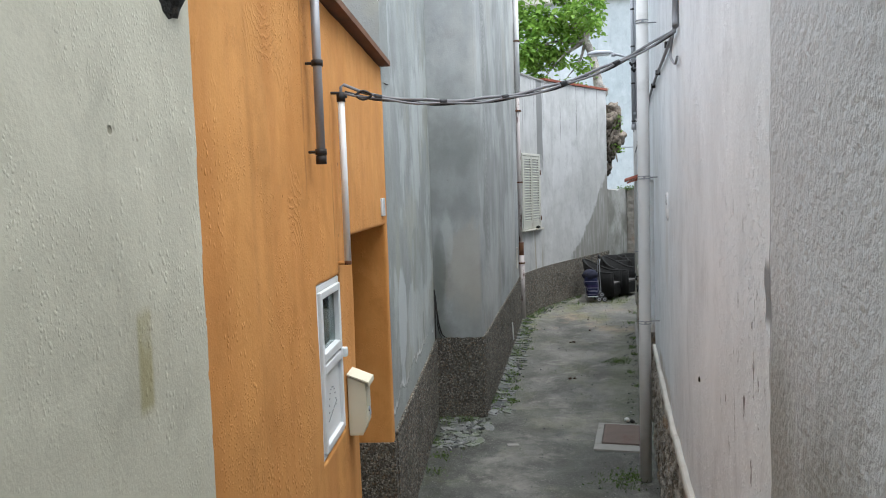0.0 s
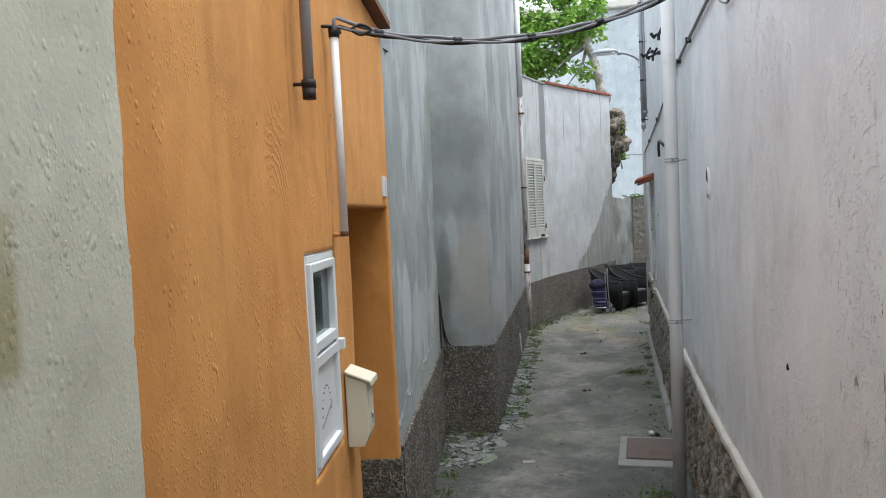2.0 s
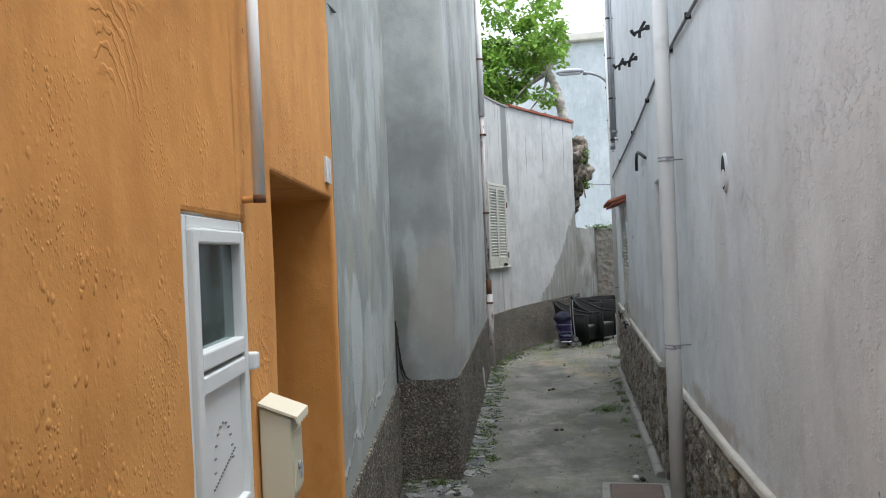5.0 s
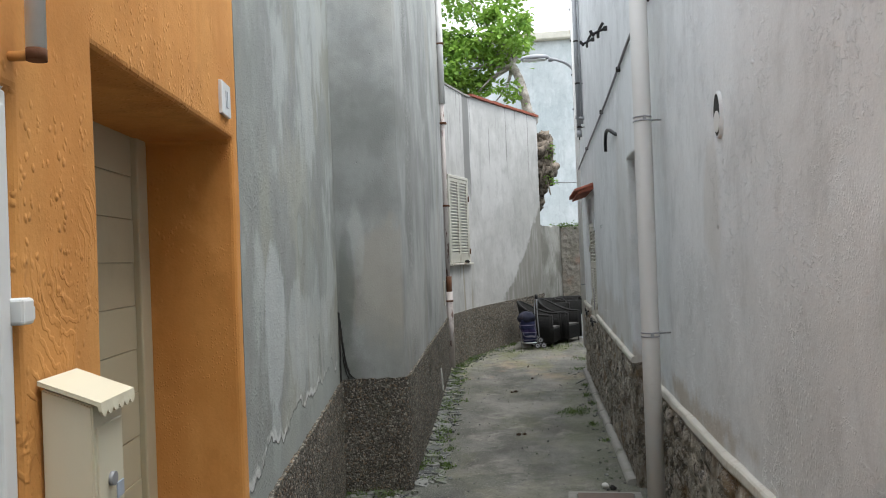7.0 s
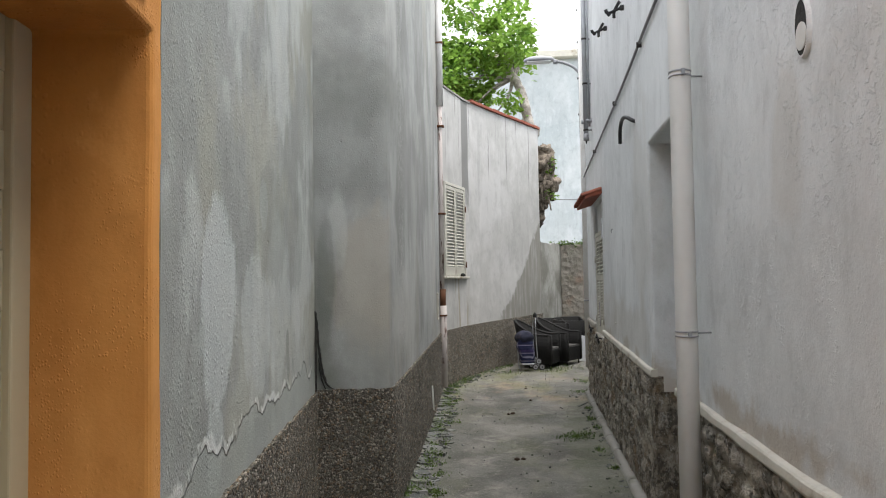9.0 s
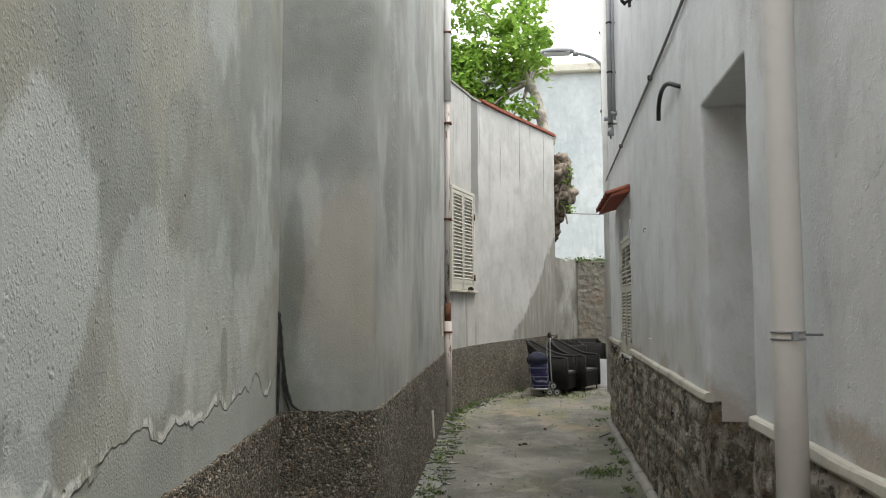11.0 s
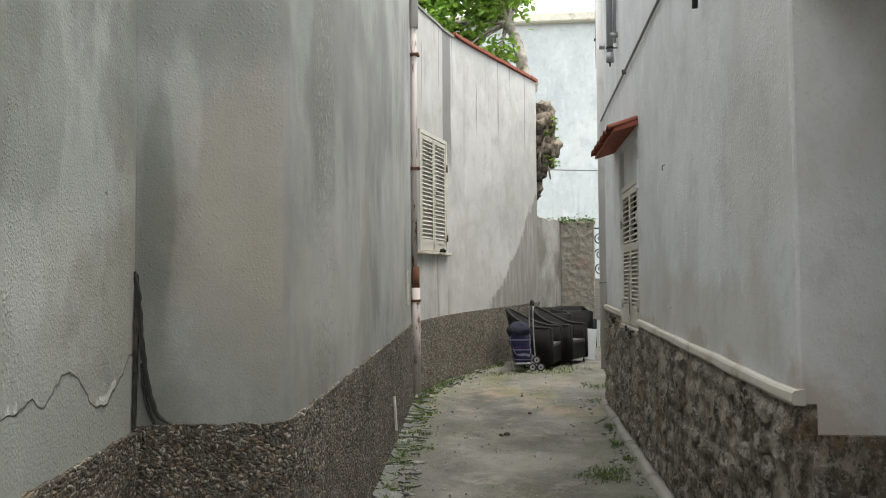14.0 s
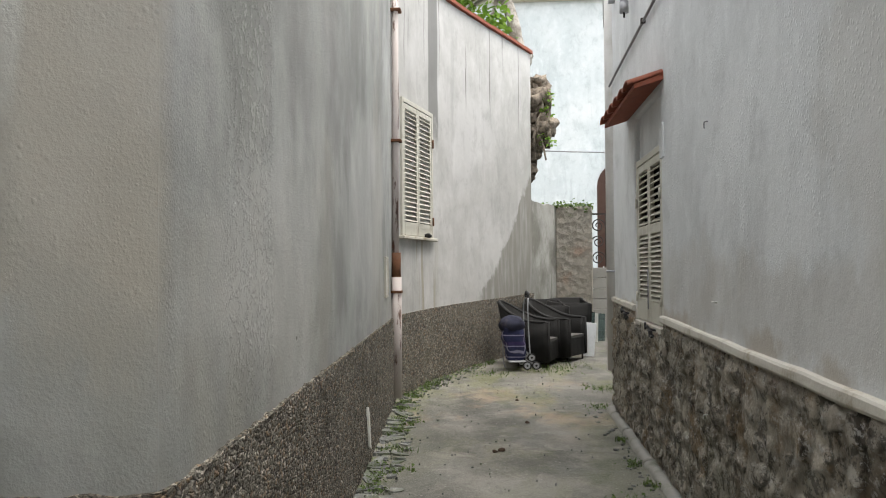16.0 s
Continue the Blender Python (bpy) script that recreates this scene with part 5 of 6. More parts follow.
def build_stop(y, z):
    t = thing("shutter_stay", "black iron shutter stay below the ledge", "shutter stay", pose(RX - 0.04, y, z), "shutter stays")
    part("stay", tube(curve_points([(0.04, 0.0, -0.01), (-0.02, 0.0, 0.0), (-0.03, -0.05, -0.02), (-0.03, -0.11, -0.045), (-0.025, -0.15, -0.03)], 4), 0.009, 8), M_BLACK, t)
    k = box(-0.04, -0.015, -0.09, -0.06, -0.045, 0.0, 0.005, 2)
    part("catch", k, M_BLACK, t)
    part("fork", tube(curve_points([(-0.02, 0.0, 0.0), (-0.03, 0.04, 0.02), (-0.035, 0.075, 0.0), (-0.03, 0.10, 0.04)], 4), 0.009, 8), M_BLACK, t)
    return t


s0 = build_stop(13.14, 1.055)
copy_thing(s0, pose(RX - 0.04, 12.08, 1.0))

# corner pipe, conduits and street lamp at the end of the house
t = thing("corner_pipe", "white pipe standing at the house corner", "pipe")
part("pipe", tube([(RX + 0.0, 14.22, 0.42), (RX + 0.0, 14.22, 6.3)], 0.06, 16), M_PIPE, t)
part("clip", tube([(RX, 14.22, 1.39), (RX, 14.22, 1.41)], 0.065, 16), M_STEEL, t)


def build_lamp():
    t = thing("street_lamp", "grey street lamp on a curved arm from the house corner", "street lamp")
    y = 14.3
    part("arm", tube(curve_points([(0.345, y, 3.95), (0.345, y, 4.5), (0.325, y, 4.75), (0.22, y, 4.92), (0.05, y, 5.01), (-0.08, y, 5.03)], 6), 0.022, 10), M_STEEL, t)
    part("collar", tube([(-0.10, y, 5.03), (-0.03, y, 5.025)], 0.036, 12), M_STEEL, t)
    h = bmesh.new()
    bmesh.ops.create_uvsphere(h, u_segments=20, v_segments=10, radius=1)
    for v in h.verts:
        v.co.z = max(v.co.z, -0.35)
        v.co.y *= 1 - 0.25 * max(0, v.co.x)
    part("head", moved(h, Matrix.Translation((-0.31, y, 5.065)) @ Matrix.Diagonal((0.24, 0.10, 0.065, 1))), M_STEEL, t, smooth=True)
    part("diffuser", box(-0.50, -0.14, y - 0.07, y + 0.07, 5.025, 5.042, 0.006), M_PVC, t, "white diffuser")
    part("junction_box", tube([(0.33, y - 0.06, 3.93), (0.33, y + 0.03, 3.93)], 0.055, 12), M_STEEL, t)
    for x, z0 in ((0.285, 3.86), (0.325, 3.95)):
        part("conduit", tube([(x, y - 0.03, z0), (x, y - 0.03, 6.3)], 0.016, 8), M_STEEL, t)
    for z in (4.2, 4.75, 5.3, 5.8):
        part("clip", box(0.255, 0.36, y - 0.052, y - 0.01, z - 0.014, z + 0.012, 0.003), M_IRON, t)
    part("insulator", tube([(RX + 0.06, 13.9, 4.0), (RX - 0.06, 13.9, 4.0)], 0.03, 10), M_STEEL, t)
    part("drop_wire", tube(curve_points([(0.335, y, 3.88), (0.32, y, 3.6), (0.315, y, 3.3)], 4), 0.005, 6), M_CABLE, t)


build_lamp()


def build_wall_conduit():
    t = thing("wall_conduit", "pair of grey conduits ending high on the white wall", "conduit")
    x, y = RX - 0.075, 12.9
    part("thick_tube", tube([(x, y, 3.58), (x, y, 6.3)], 0.031, 14), M_STEEL, t)
    part("thin_tube", tube([(x + 0.045, y - 0.03, 3.72), (x + 0.045, y - 0.03, 6.3)], 0.015, 10), M_STEEL, t)
    part("end_cap", tube([(x, y, 3.54), (x, y, 3.63)], 0.037, 14), M_STEEL, t)
    part("cable_tip", tube([(x, y, 3.50), (x, y, 3.55)], 0.008, 8), M_BLACK, t)
    part("wall_stub", tube([(x, y - 0.02, 3.80), (RX + 0.02, y - 0.02, 3.80)], 0.026, 12), M_STEEL, t)
    for z in (3.68, 4.3, 4.9, 5.5):
        b = tube([(x, y, z - 0.012), (x, y, z + 0.012)], 0.035, 14)
        tube([(x, y, z), (RX + 0.02, y, z)], 0.007, 6, b)
        part("clip", b, M_IRON, t)


build_wall_conduit()
far_wire = thing("far_wire", "thin wire strung across the far end", "cable")
part("wire", tube([(-0.25, 21.0, 3.68), (0.4, 21.1, 3.66), (2.2, 21.4, 3.64)], 0.012, 6), M_CABLE, far_wire)


# ---- things on the grey and the curved wall ----
def build_left_pipe():
    t = thing("rusty_downpipe", "rusty downpipe with flaking pinkish paint", "pipe")
    x, y = -1.845, 14.27
    part("lower_pipe", tube([(x, y, 0.12), (x, y, 1.35)], 0.053, 16), M_RUSTPIPE, t)
    part("middle_pipe", tube([(x - 0.01, y, 1.35), (x - 0.005, y, 3.1), (x - 0.005, y, 4.42)], 0.036, 14), M_RUSTPIPE, t)
    part("upper_pipe", tube([(x, y, 4.42), (x, y, 6.6)], 0.052, 16), M_PIPE, t, "white painted upper pipe")
    part("socket", tube([(x, y, 1.28), (x, y, 1.60)], 0.047, 14), M_RUST, t, "rust-eaten socket")
    for z in (1.2, 2.75, 4.1, 5.4):
        part("clip", box(x - 0.12, x + 0.06, y - 0.06, y + 0.05, z - 0.014, z + 0.014, 0.004), M_RUST, t)
    part("side_tube", tube([(x - 0.07, y - 0.05, 1.2), (x - 0.07, y - 0.05, 6.6)], 0.011, 8), M_CABLE, t)


build_left_pipe()


def build_left_shutter():
    u0 = curve_wall.u_of(14.92) - 0.10
    m = on_wall(curve_wall, u0 + 0.42, 1.80, 0.008) @ Matrix.Translation((-0.42, 0, 0))
    t = thing("window_shutter", "closed cream louvred shutter with worn paint and two leaves", "shutter", m)
    wd, ht = 0.93, 1.48
    fr = bmesh.new()
    for b in ((-0.045, 0.0, 0, ht + 0.05), (wd, wd + 0.045, 0, ht + 0.05), (0.0, wd, ht, ht + 0.05)):
        box(b[0], b[1], -0.022, 0.06, b[2], b[3], 0.004, 1, fr)
    part("frame", fr, M_SHUT, t)
    for a, b in ((0.004, 0.462), (0.468, wd - 0.004)):
        build_leaf(t, a, b, 0.01, ht - 0.005, 0.12, 0, 24)
    part("sill", box(-0.08, wd + 0.10, -0.06, 0.05, -0.035, 0.0, 0.006), M_LEDGE, t, "chipped white sill")
    for z in (0.2, 1.15):
        part("hinge", tube([(wd + 0.004, -0.035, z - 0.05), (wd + 0.004, -0.035, z + 0.05)], 0.011, 8), M_RUST, t)
    s = bmesh.new()
    bmesh.ops.create_icosphere(s, subdivisions=2, radius=0.05)
    for v in s.verts:
        v.co *= 1 + 0.3 * noise.noise(v.co * 30)
        v.co.z *= 0.6
    part("loose_lump", moved(s, pose(wd - 0.22, -0.04, 0.025)), M_CRACK, t, "dark lump on the sill")


build_left_shutter()


def build_coping():
    u0, u1 = curve_wall.u_of(16.05), curve_wall.len[-1]
    t = thing("wall_coping", "row of red clay tiles on top of the curved wall", "coping")
    n = 10
    for i in range(n):
        a, b = u0 + (u1 - u0) * i / n, u0 + (u1 - u0) * (i + 1) / n - 0.006
        z = ct((a + b) / 2)
        part("coping_tile", curve_wall.solid(a, b, z + 0.002, z + 0.045 + 0.006 * (i % 2), 0.4, 0.2, amp=0.004, out=0.05), M_TERRA, t)
    structure(link("wall_cap", curve_wall.solid(0.0, u0 - 0.01, 4.868, 4.90, 0.36, 0.2, amp=0.006, out=0.02), M_KERB), "grey cement cap on the curved wall", "trim")


build_coping()


def build_wall_box():
    t = thing("meter_flap", "small white flap set in the grey wall", "flap")
    m = on_wall(corner_wall, corner_wall.u_of(13.50), 1.17, 0.004)
    f = bmesh.new()
    for b in ((0, 0.02, 0, 0.38), (0.23, 0.25, 0, 0.38), (0.02, 0.23, 0, 0.02), (0.02, 0.23, 0.36, 0.38)):
        box(b[0], b[1], -0.015, 0.01, b[2], b[3], 0.002, 1, f)
    part("rim", moved(f, m), M_LEDGE, t)
    part("flap", moved(box(0.02, 0.23, -0.006, 0.008, 0.02, 0.36, 0.002), m), M_PIPE, t)


build_wall_box()
t = thing("stub_board", "short white board stub fixed to the roughcast skirt", "board", pose(corner_wall.at(corner_wall.u_of(12.0), 0).x + 0.062, 12.0, 0.0, 0, -3, 3))
sb = bmesh.new()
pr_ = [(-0.02, 0.17), (0.022, 0.15), (0.034, 0.38), (0.016, 0.45), (-0.012, 0.455), (-0.032, 0.40)]
fr_ = [sb.verts.new((0.0, a, z)) for a, z in pr_]
bk_ = [sb.verts.new((-0.015, a, z)) for a, z in pr_]
sb.faces.new(fr_)
sb.faces.new(bk_[::-1])
for i in range(6):
    sb.faces.new((fr_[i], bk_[i], bk_[(i + 1) % 6], fr_[(i + 1) % 6]))
bmesh.ops.recalc_face_normals(sb, faces=sb.faces[:])
part("board", sb, M_PLASTIC, t)


def build_cleft():
    """The dark split in the corner of the grey wall: two cracks round a loose sliver of render."""
    c0 = corner_wall.at(0, 0)
    along = (corner_wall.at(0.3, 0) - c0).normalized()
    out = Vector((along.y, -along.x, 0))
    back = (grey_wall.at(grey_wall.u_of(8.0), 0) - grey_wall.at(grey_wall.u_of(8.28), 0)).normalized()

    def crack(points, widths, seed, side, lift):
        bm, rows_ = bmesh.new(), []
        line = curve_points([Vector((a, 0, z)) for a, z in points], 7)
        for i, p in enumerate(line):
            f = i / (len(line) - 1) * (len(widths) - 1)
            k = min(int(f), len(widths) - 2)
            w = (widths[k] + (widths[k + 1] - widths[k]) * (f - k)) * (1 + 0.7 * noise.noise(Vector((p.z * 25, seed, 0))))
            a = p.x + 0.006 * noise.noise(Vector((p.z * 18, seed, 4)))
            o = side(a)
            row = []
            for e, h in ((-w, -0.012), (-w * 0.7, 0.0), (w * 0.7, 0.0), (w, -0.012)):
                q = c0 + o + (along if side is right else back) * e + lift * (0.017 + h)
                row.append(bm.verts.new((q.x, q.y, p.z)))
            rows_.append(row)
        for p, q in zip(rows_, rows_[1:]):
            for k in range(3):
                bm.faces.new((p[k], p[k + 1], q[k + 1], q[k]))
        bmesh.ops.recalc_face_normals(bm, faces=bm.faces[:])
        return bm

    def right(a):
        return along * a

    def left(a):
        return back * a
    bm = crack([(0.004, 1.50), (0.016, 1.40), (0.022, 1.30), (0.034, 1.20), (0.048, 1.10), (0.065, 1.02), (0.10, 0.955), (0.15, 0.925)], (0.004, 0.011, 0.011, 0.009, 0.008, 0.010, 0.010, 0.004), 1, right, out)
    merge(bm, crack([(0.0, 1.49), (0.006, 1.35), (0.012, 1.2), (0.020, 1.05), (0.03, 0.92)], (0.006, 0.016, 0.011, 0.008, 0.007), 7, left, Vector((-back.y, back.x, 0)) * (1 if Vector((-back.y, back.x, 0)).x > 0 else -1)))
    merge(bm, crack([(0.03, 1.16), (0.036, 1.08), (0.05, 1.0), (0.075, 0.935)], (0.003, 0.007, 0.006, 0.004), 3, right, out))
    tagged(link("wall_cleft", bm, M_CRACK), "dark cleft in the corner of the grey wall", "crack", kind="structure")


build_cleft()


def lump(radius, m, seed, rough=0.35, squash=(1, 1, 1), subdiv=3):
    b = bmesh.new()
    bmesh.ops.create_icosphere(b, subdivisions=subdiv, radius=radius)
    for v in b.verts:
        v.co *= 1 + rough * noise.noise(v.co * (2.2 / radius) * 0.5 + Vector((seed, 0, 0))) + rough * 0.5 * noise.noise(v.co * (2.4 / radius) + Vector((0, seed, 0)))
        v.co = Vector((v.co.x * squash[0], v.co.y * squash[1], v.co.z * squash[2]))
    return moved(b, m)


t = thing("wall_hole", "dark broken hole in the cream wall", "hole")
hp = left_wall.at(ou(1.60), 3.12)
part("hole", lump(0.075, pose(hp.x - 0.035, hp.y, hp.z), 4, 0.4, (0.7, 1.2, 1)), M_CRACK, t)


# ---- the far end: tree, roots, chairs ----
def build_roots():
    t = thing("root_clump", "gnarled grey roots and stones bulging from the wall end", "roots")
    rng = random.Random(5)
    spots = [(-0.10, 4.52, 0.15), (-0.02, 4.40, 0.14), (-0.12, 4.25, 0.17), (0.0, 4.12, 0.13), (-0.12, 4.02, 0.15), (0.05, 3.86, 0.15), (-0.08, 3.75, 0.15), (0.02, 3.65, 0.12), (-0.14, 3.52, 0.12), (-0.15, 3.32, 0.11), (-0.19, 3.12, 0.09), (-0.21, 2.95, 0.07)]
    for i, (x, z, r) in enumerate(spots):
        part("root_knot", lump(r, pose(x - 0.07, 19.35 + rng.uniform(-0.1, 0.1), z, rng.uniform(0, 90), rng.uniform(0, 90), 0), i * 3.1, 0.9, (1, 1.2, 1.15)), M_ROOT, t, smooth=True)
    for i in range(6):
        a = Vector((-0.2 + 0.04 * i, 19.3, 4.65 - 0.03 * i))
        pts = [a + Vector((rng.uniform(-0.05, 0.14), rng.uniform(-0.15, 0.05), -0.28 * k)) for k in range(6 - i // 2)]
        part("root", tube(curve_points(pts, 4), 0.035, 8, radii=[0.045 - 0.03 * j / (4 * (len(pts) - 1)) for j in range(4 * (len(pts) - 1) + 1)]), M_ROOT, t)
    lf = bmesh.new()
    for _ in range(60):
        leaf_quad(lf, Vector((rng.uniform(-0.12, 0.12), 19.15, rng.choice((4.05, 3.55, 4.3)) + rng.uniform(-0.1, 0.1))), 0.07, rng)
    part("leaves", lf, M_LEAF, t, "small green leaves")


def leaf_quad(bm, p, size, rng, droop=0.3):
    """One leaf of two halves folded along its rib."""
    m = Matrix.Translation(p) @ Euler((rng.uniform(-1.0, 0.6), rng.uniform(-0.7, 0.7), rng.uniform(0, 6.28))).to_matrix().to_4x4()
    w, l = size * rng.uniform(0.32, 0.45), size * rng.uniform(0.85, 1.25)
    vs = [bm.verts.new(m @ Vector(v)) for v in ((0, 0, 0), (w, l * 0.4, 0.22 * w), (w * 0.8, l * 0.7, 0.1 * w), (0, l, -droop * l * 0.5), (-w * 0.8, l * 0.7, 0.1 * w), (-w, l * 0.4, 0.22 * w), (0, l * 0.5, -0.05 * l))]
    bm.faces.new((vs[0], vs[1], vs[2], vs[6]))
    bm.faces.new((vs[6], vs[2], vs[3]))
    bm.faces.new((vs[0], vs[6], vs[4], vs[5]))
    bm.faces.new((vs[6], vs[3], vs[4]))


build_roots()


def build_tree():
    t = thing("tree", "bright green broad-leaved tree behind the garden wall", "tree", pose(0, 0, 0))
    rng = random.Random(11)
    trunk = curve_points([(-0.50, 19.6, 0.2), (-0.46, 19.5, 3.5), (-0.45, 19.45, 4.9), (-0.50, 19.5, 5.4), (-0.60, 19.6, 5.9), (-0.78, 19.8, 6.35), (-1.05, 20.1, 6.8)], 5)
    part("trunk", tube(trunk, 0.14, 12, radii=[0.15 - 0.07 * i / (len(trunk) - 1) + 0.02 * noise.noise(Vector((i * 0.7, 0, 0))) for i in range(len(trunk))]), M_BARK, t)
    part("burl", lump(0.15, pose(-0.38, 19.42, 5.02), 2, 0.5), M_BARK, t, smooth=True)
    hub = Vector((-0.78, 19.8, 6.35))
    tips = []
    goals = [(-0.55, 20.0, 7.3), (-0.35, 20.2, 6.9), (-1.0, 19.7, 7.6), (-1.5, 20.0, 7.9), (-1.35, 19.6, 6.9), (-1.9, 19.8, 7.2), (-2.3, 20.1, 6.8), (-1.8, 19.5, 6.3), (-1.2, 19.4, 6.2), (-2.2, 19.7, 6.1), (-1.6, 19.4, 5.7), (-2.4, 20.3, 7.6), (-1.1, 20.4, 8.3), (-0.6, 20.3, 7.9), (-1.9, 20.2, 8.3), (-2.7, 20.0, 6.3), (-1.3, 19.5, 5.35), (-1.9, 19.7, 5.4)]
    for g in goals:
        g = Vector(g)
        mid = hub.lerp(g, 0.5) + Vector((rng.uniform(-0.12, 0.12), rng.uniform(-0.1, 0.1), rng.uniform(0.0, 0.2)))
        pts = curve_points([hub, mid, g], 5)
        part("branch", tube(pts, 0.03, 7, radii=[0.05 - 0.042 * i / (len(pts) - 1) for i in range(len(pts))]), M_BARK, t)
        tips.append(g)
    crown = bmesh.new()
    for g in tips:
        dense = 330 if g.z < 7.4 else 150
        spread = 0.40 if g.z < 7.4 else 0.28
        for k in range(rng.randint(3, 5)):
            c_ = g + Vector((rng.gauss(0, spread), rng.gauss(0, 0.3), rng.gauss(0, spread * 0.8)))
            for _ in range(dense // 3):
                p = c_ + Vector((rng.gauss(0, 0.16), rng.gauss(0, 0.16), rng.gauss(0, 0.11)))
                if p.z > 5.0 and p.x < -0.3:
                    leaf_quad(crown, p, rng.uniform(0.09, 0.17), rng)
    tagged(part("crown", crown, M_LEAF, t, "dense bright green leaves"), kind="stuff")


build_tree()


def build_chair(m, label):
    """A woven tub chair: one bent shell makes the arms and the back. Faces +x."""
    t = thing("rattan_armchair", label, "armchair", m, "stacked armchairs")
    hw, straight, bow, arm, top = 0.29, 0.34, 0.26, 0.60, 0.86
    plan = [(0.30 - straight * k / 5, -hw) for k in range(6)]
    plan += [(0.30 - straight - bow * math.sin(a), -hw * math.cos(a)) for a in [math.pi * k / 14 for k in range(1, 14)]]
    plan += [(0.30 - straight * (5 - k) / 5, hw) for k in range(6)]
    n = len(plan) - 1
    sh, rows_, rim = bmesh.new(), [], []
    for i, (x, y) in enumerate(plan):
        f = i / n * 2 - 1
        rise = 0.5 + 0.5 * math.cos(math.pi * min(1.0, abs(f) / 0.85))
        h = arm + (top - arm) * rise ** 1.2
        lean = 0.17 * rise
        a, b = Vector(plan[max(i - 1, 0)]), Vector(plan[min(i + 1, n)])
        d = (b - a).normalized()
        nx, ny = -d.y * 0.022, d.x * 0.022
        rows_.append([sh.verts.new(v) for v in ((x - nx, y - ny, 0.07), (x - nx - lean * 0.45, y - ny, 0.40), (x - nx - lean, y - ny, h), (x + nx - lean, y + ny, h), (x + nx - lean * 0.45, y + ny, 0.40), (x + nx, y + ny, 0.07))])
        rim.append((x - lean, y, h))
    for p, q in zip(rows_, rows_[1:]):
        for k in range(6):
            sh.faces.new((p[k], p[(k + 1) % 6], q[(k + 1) % 6], q[k])).smooth = k in (0, 1, 3, 4)
    sh.faces.new(rows_[0])
    sh.faces.new(rows_[-1][::-1])
    bmesh.ops.recalc_face_normals(sh, faces=sh.faces[:])
    part("shell", sh, M_CHAIR, t)
    part("rim", tube([(0.305, -hw, 0.08), (0.308, -hw, 0.3)] + rim + [(0.308, hw, 0.3), (0.305, hw, 0.08)], 0.026, 8), M_CHAIR, t, "rounded woven rim")
    st_ = bmesh.new()
    lo, hi = [], []
    for x, y in plan[::2] + [plan[-1]]:
        lo.append(st_.verts.new((x * 0.97, y * 0.92, 0.31)))
        hi.append(st_.verts.new((x * 0.97, y * 0.92, 0.365)))
    st_.faces.new(lo)
    st_.faces.new(hi[::-1])
    for i in range(len(lo)):
        j = (i + 1) % len(lo)
        st_.faces.new((lo[i], lo[j], hi[j], hi[i]))
    bmesh.ops.recalc_face_normals(st_, faces=st_.faces[:])
    part("seat", st_, M_CUSHION, t, "grey woven seat")
    part("apron", box(0.275, 0.306, -hw + 0.028, hw - 0.028, 0.08, 0.335, 0.008, 2), M_CHAIR, t)
    for x, y in ((0.27, -hw + 0.03), (0.27, hw - 0.03), (-0.12, -hw + 0.03), (-0.12, hw - 0.03)):
        part("foot", tube([(x, y, 0.0), (x, y, 0.075)], 0.014, 8), M_IRON, t)
    return t


ch = build_chair(pose(-0.36, 17.10, ground_z(0, 17.10), 0, 0, -18), "black woven rattan armchair pushed against another")
copy_thing(ch, pose(0.03, 17.62, ground_z(0, 17.62), 0, 0, -28))
up = copy_thing(ch, pose(-0.12, 18.42, ground_z(0, 18.7) + 0.84, 188, 0, 10))
tagged(up, "black woven rattan armchair turned upside down")
up2 = copy_thing(ch, pose(0.26, 18.72, ground_z(0, 18.7) + 0.86, 186, 0, 8))
tagged(up2, "black woven rattan armchair turned upside down")
for turned in (up, up2):
    for leg in [c for c in turned.children if c.name.startswith("foot")]:
        bpy.data.objects.remove(leg)


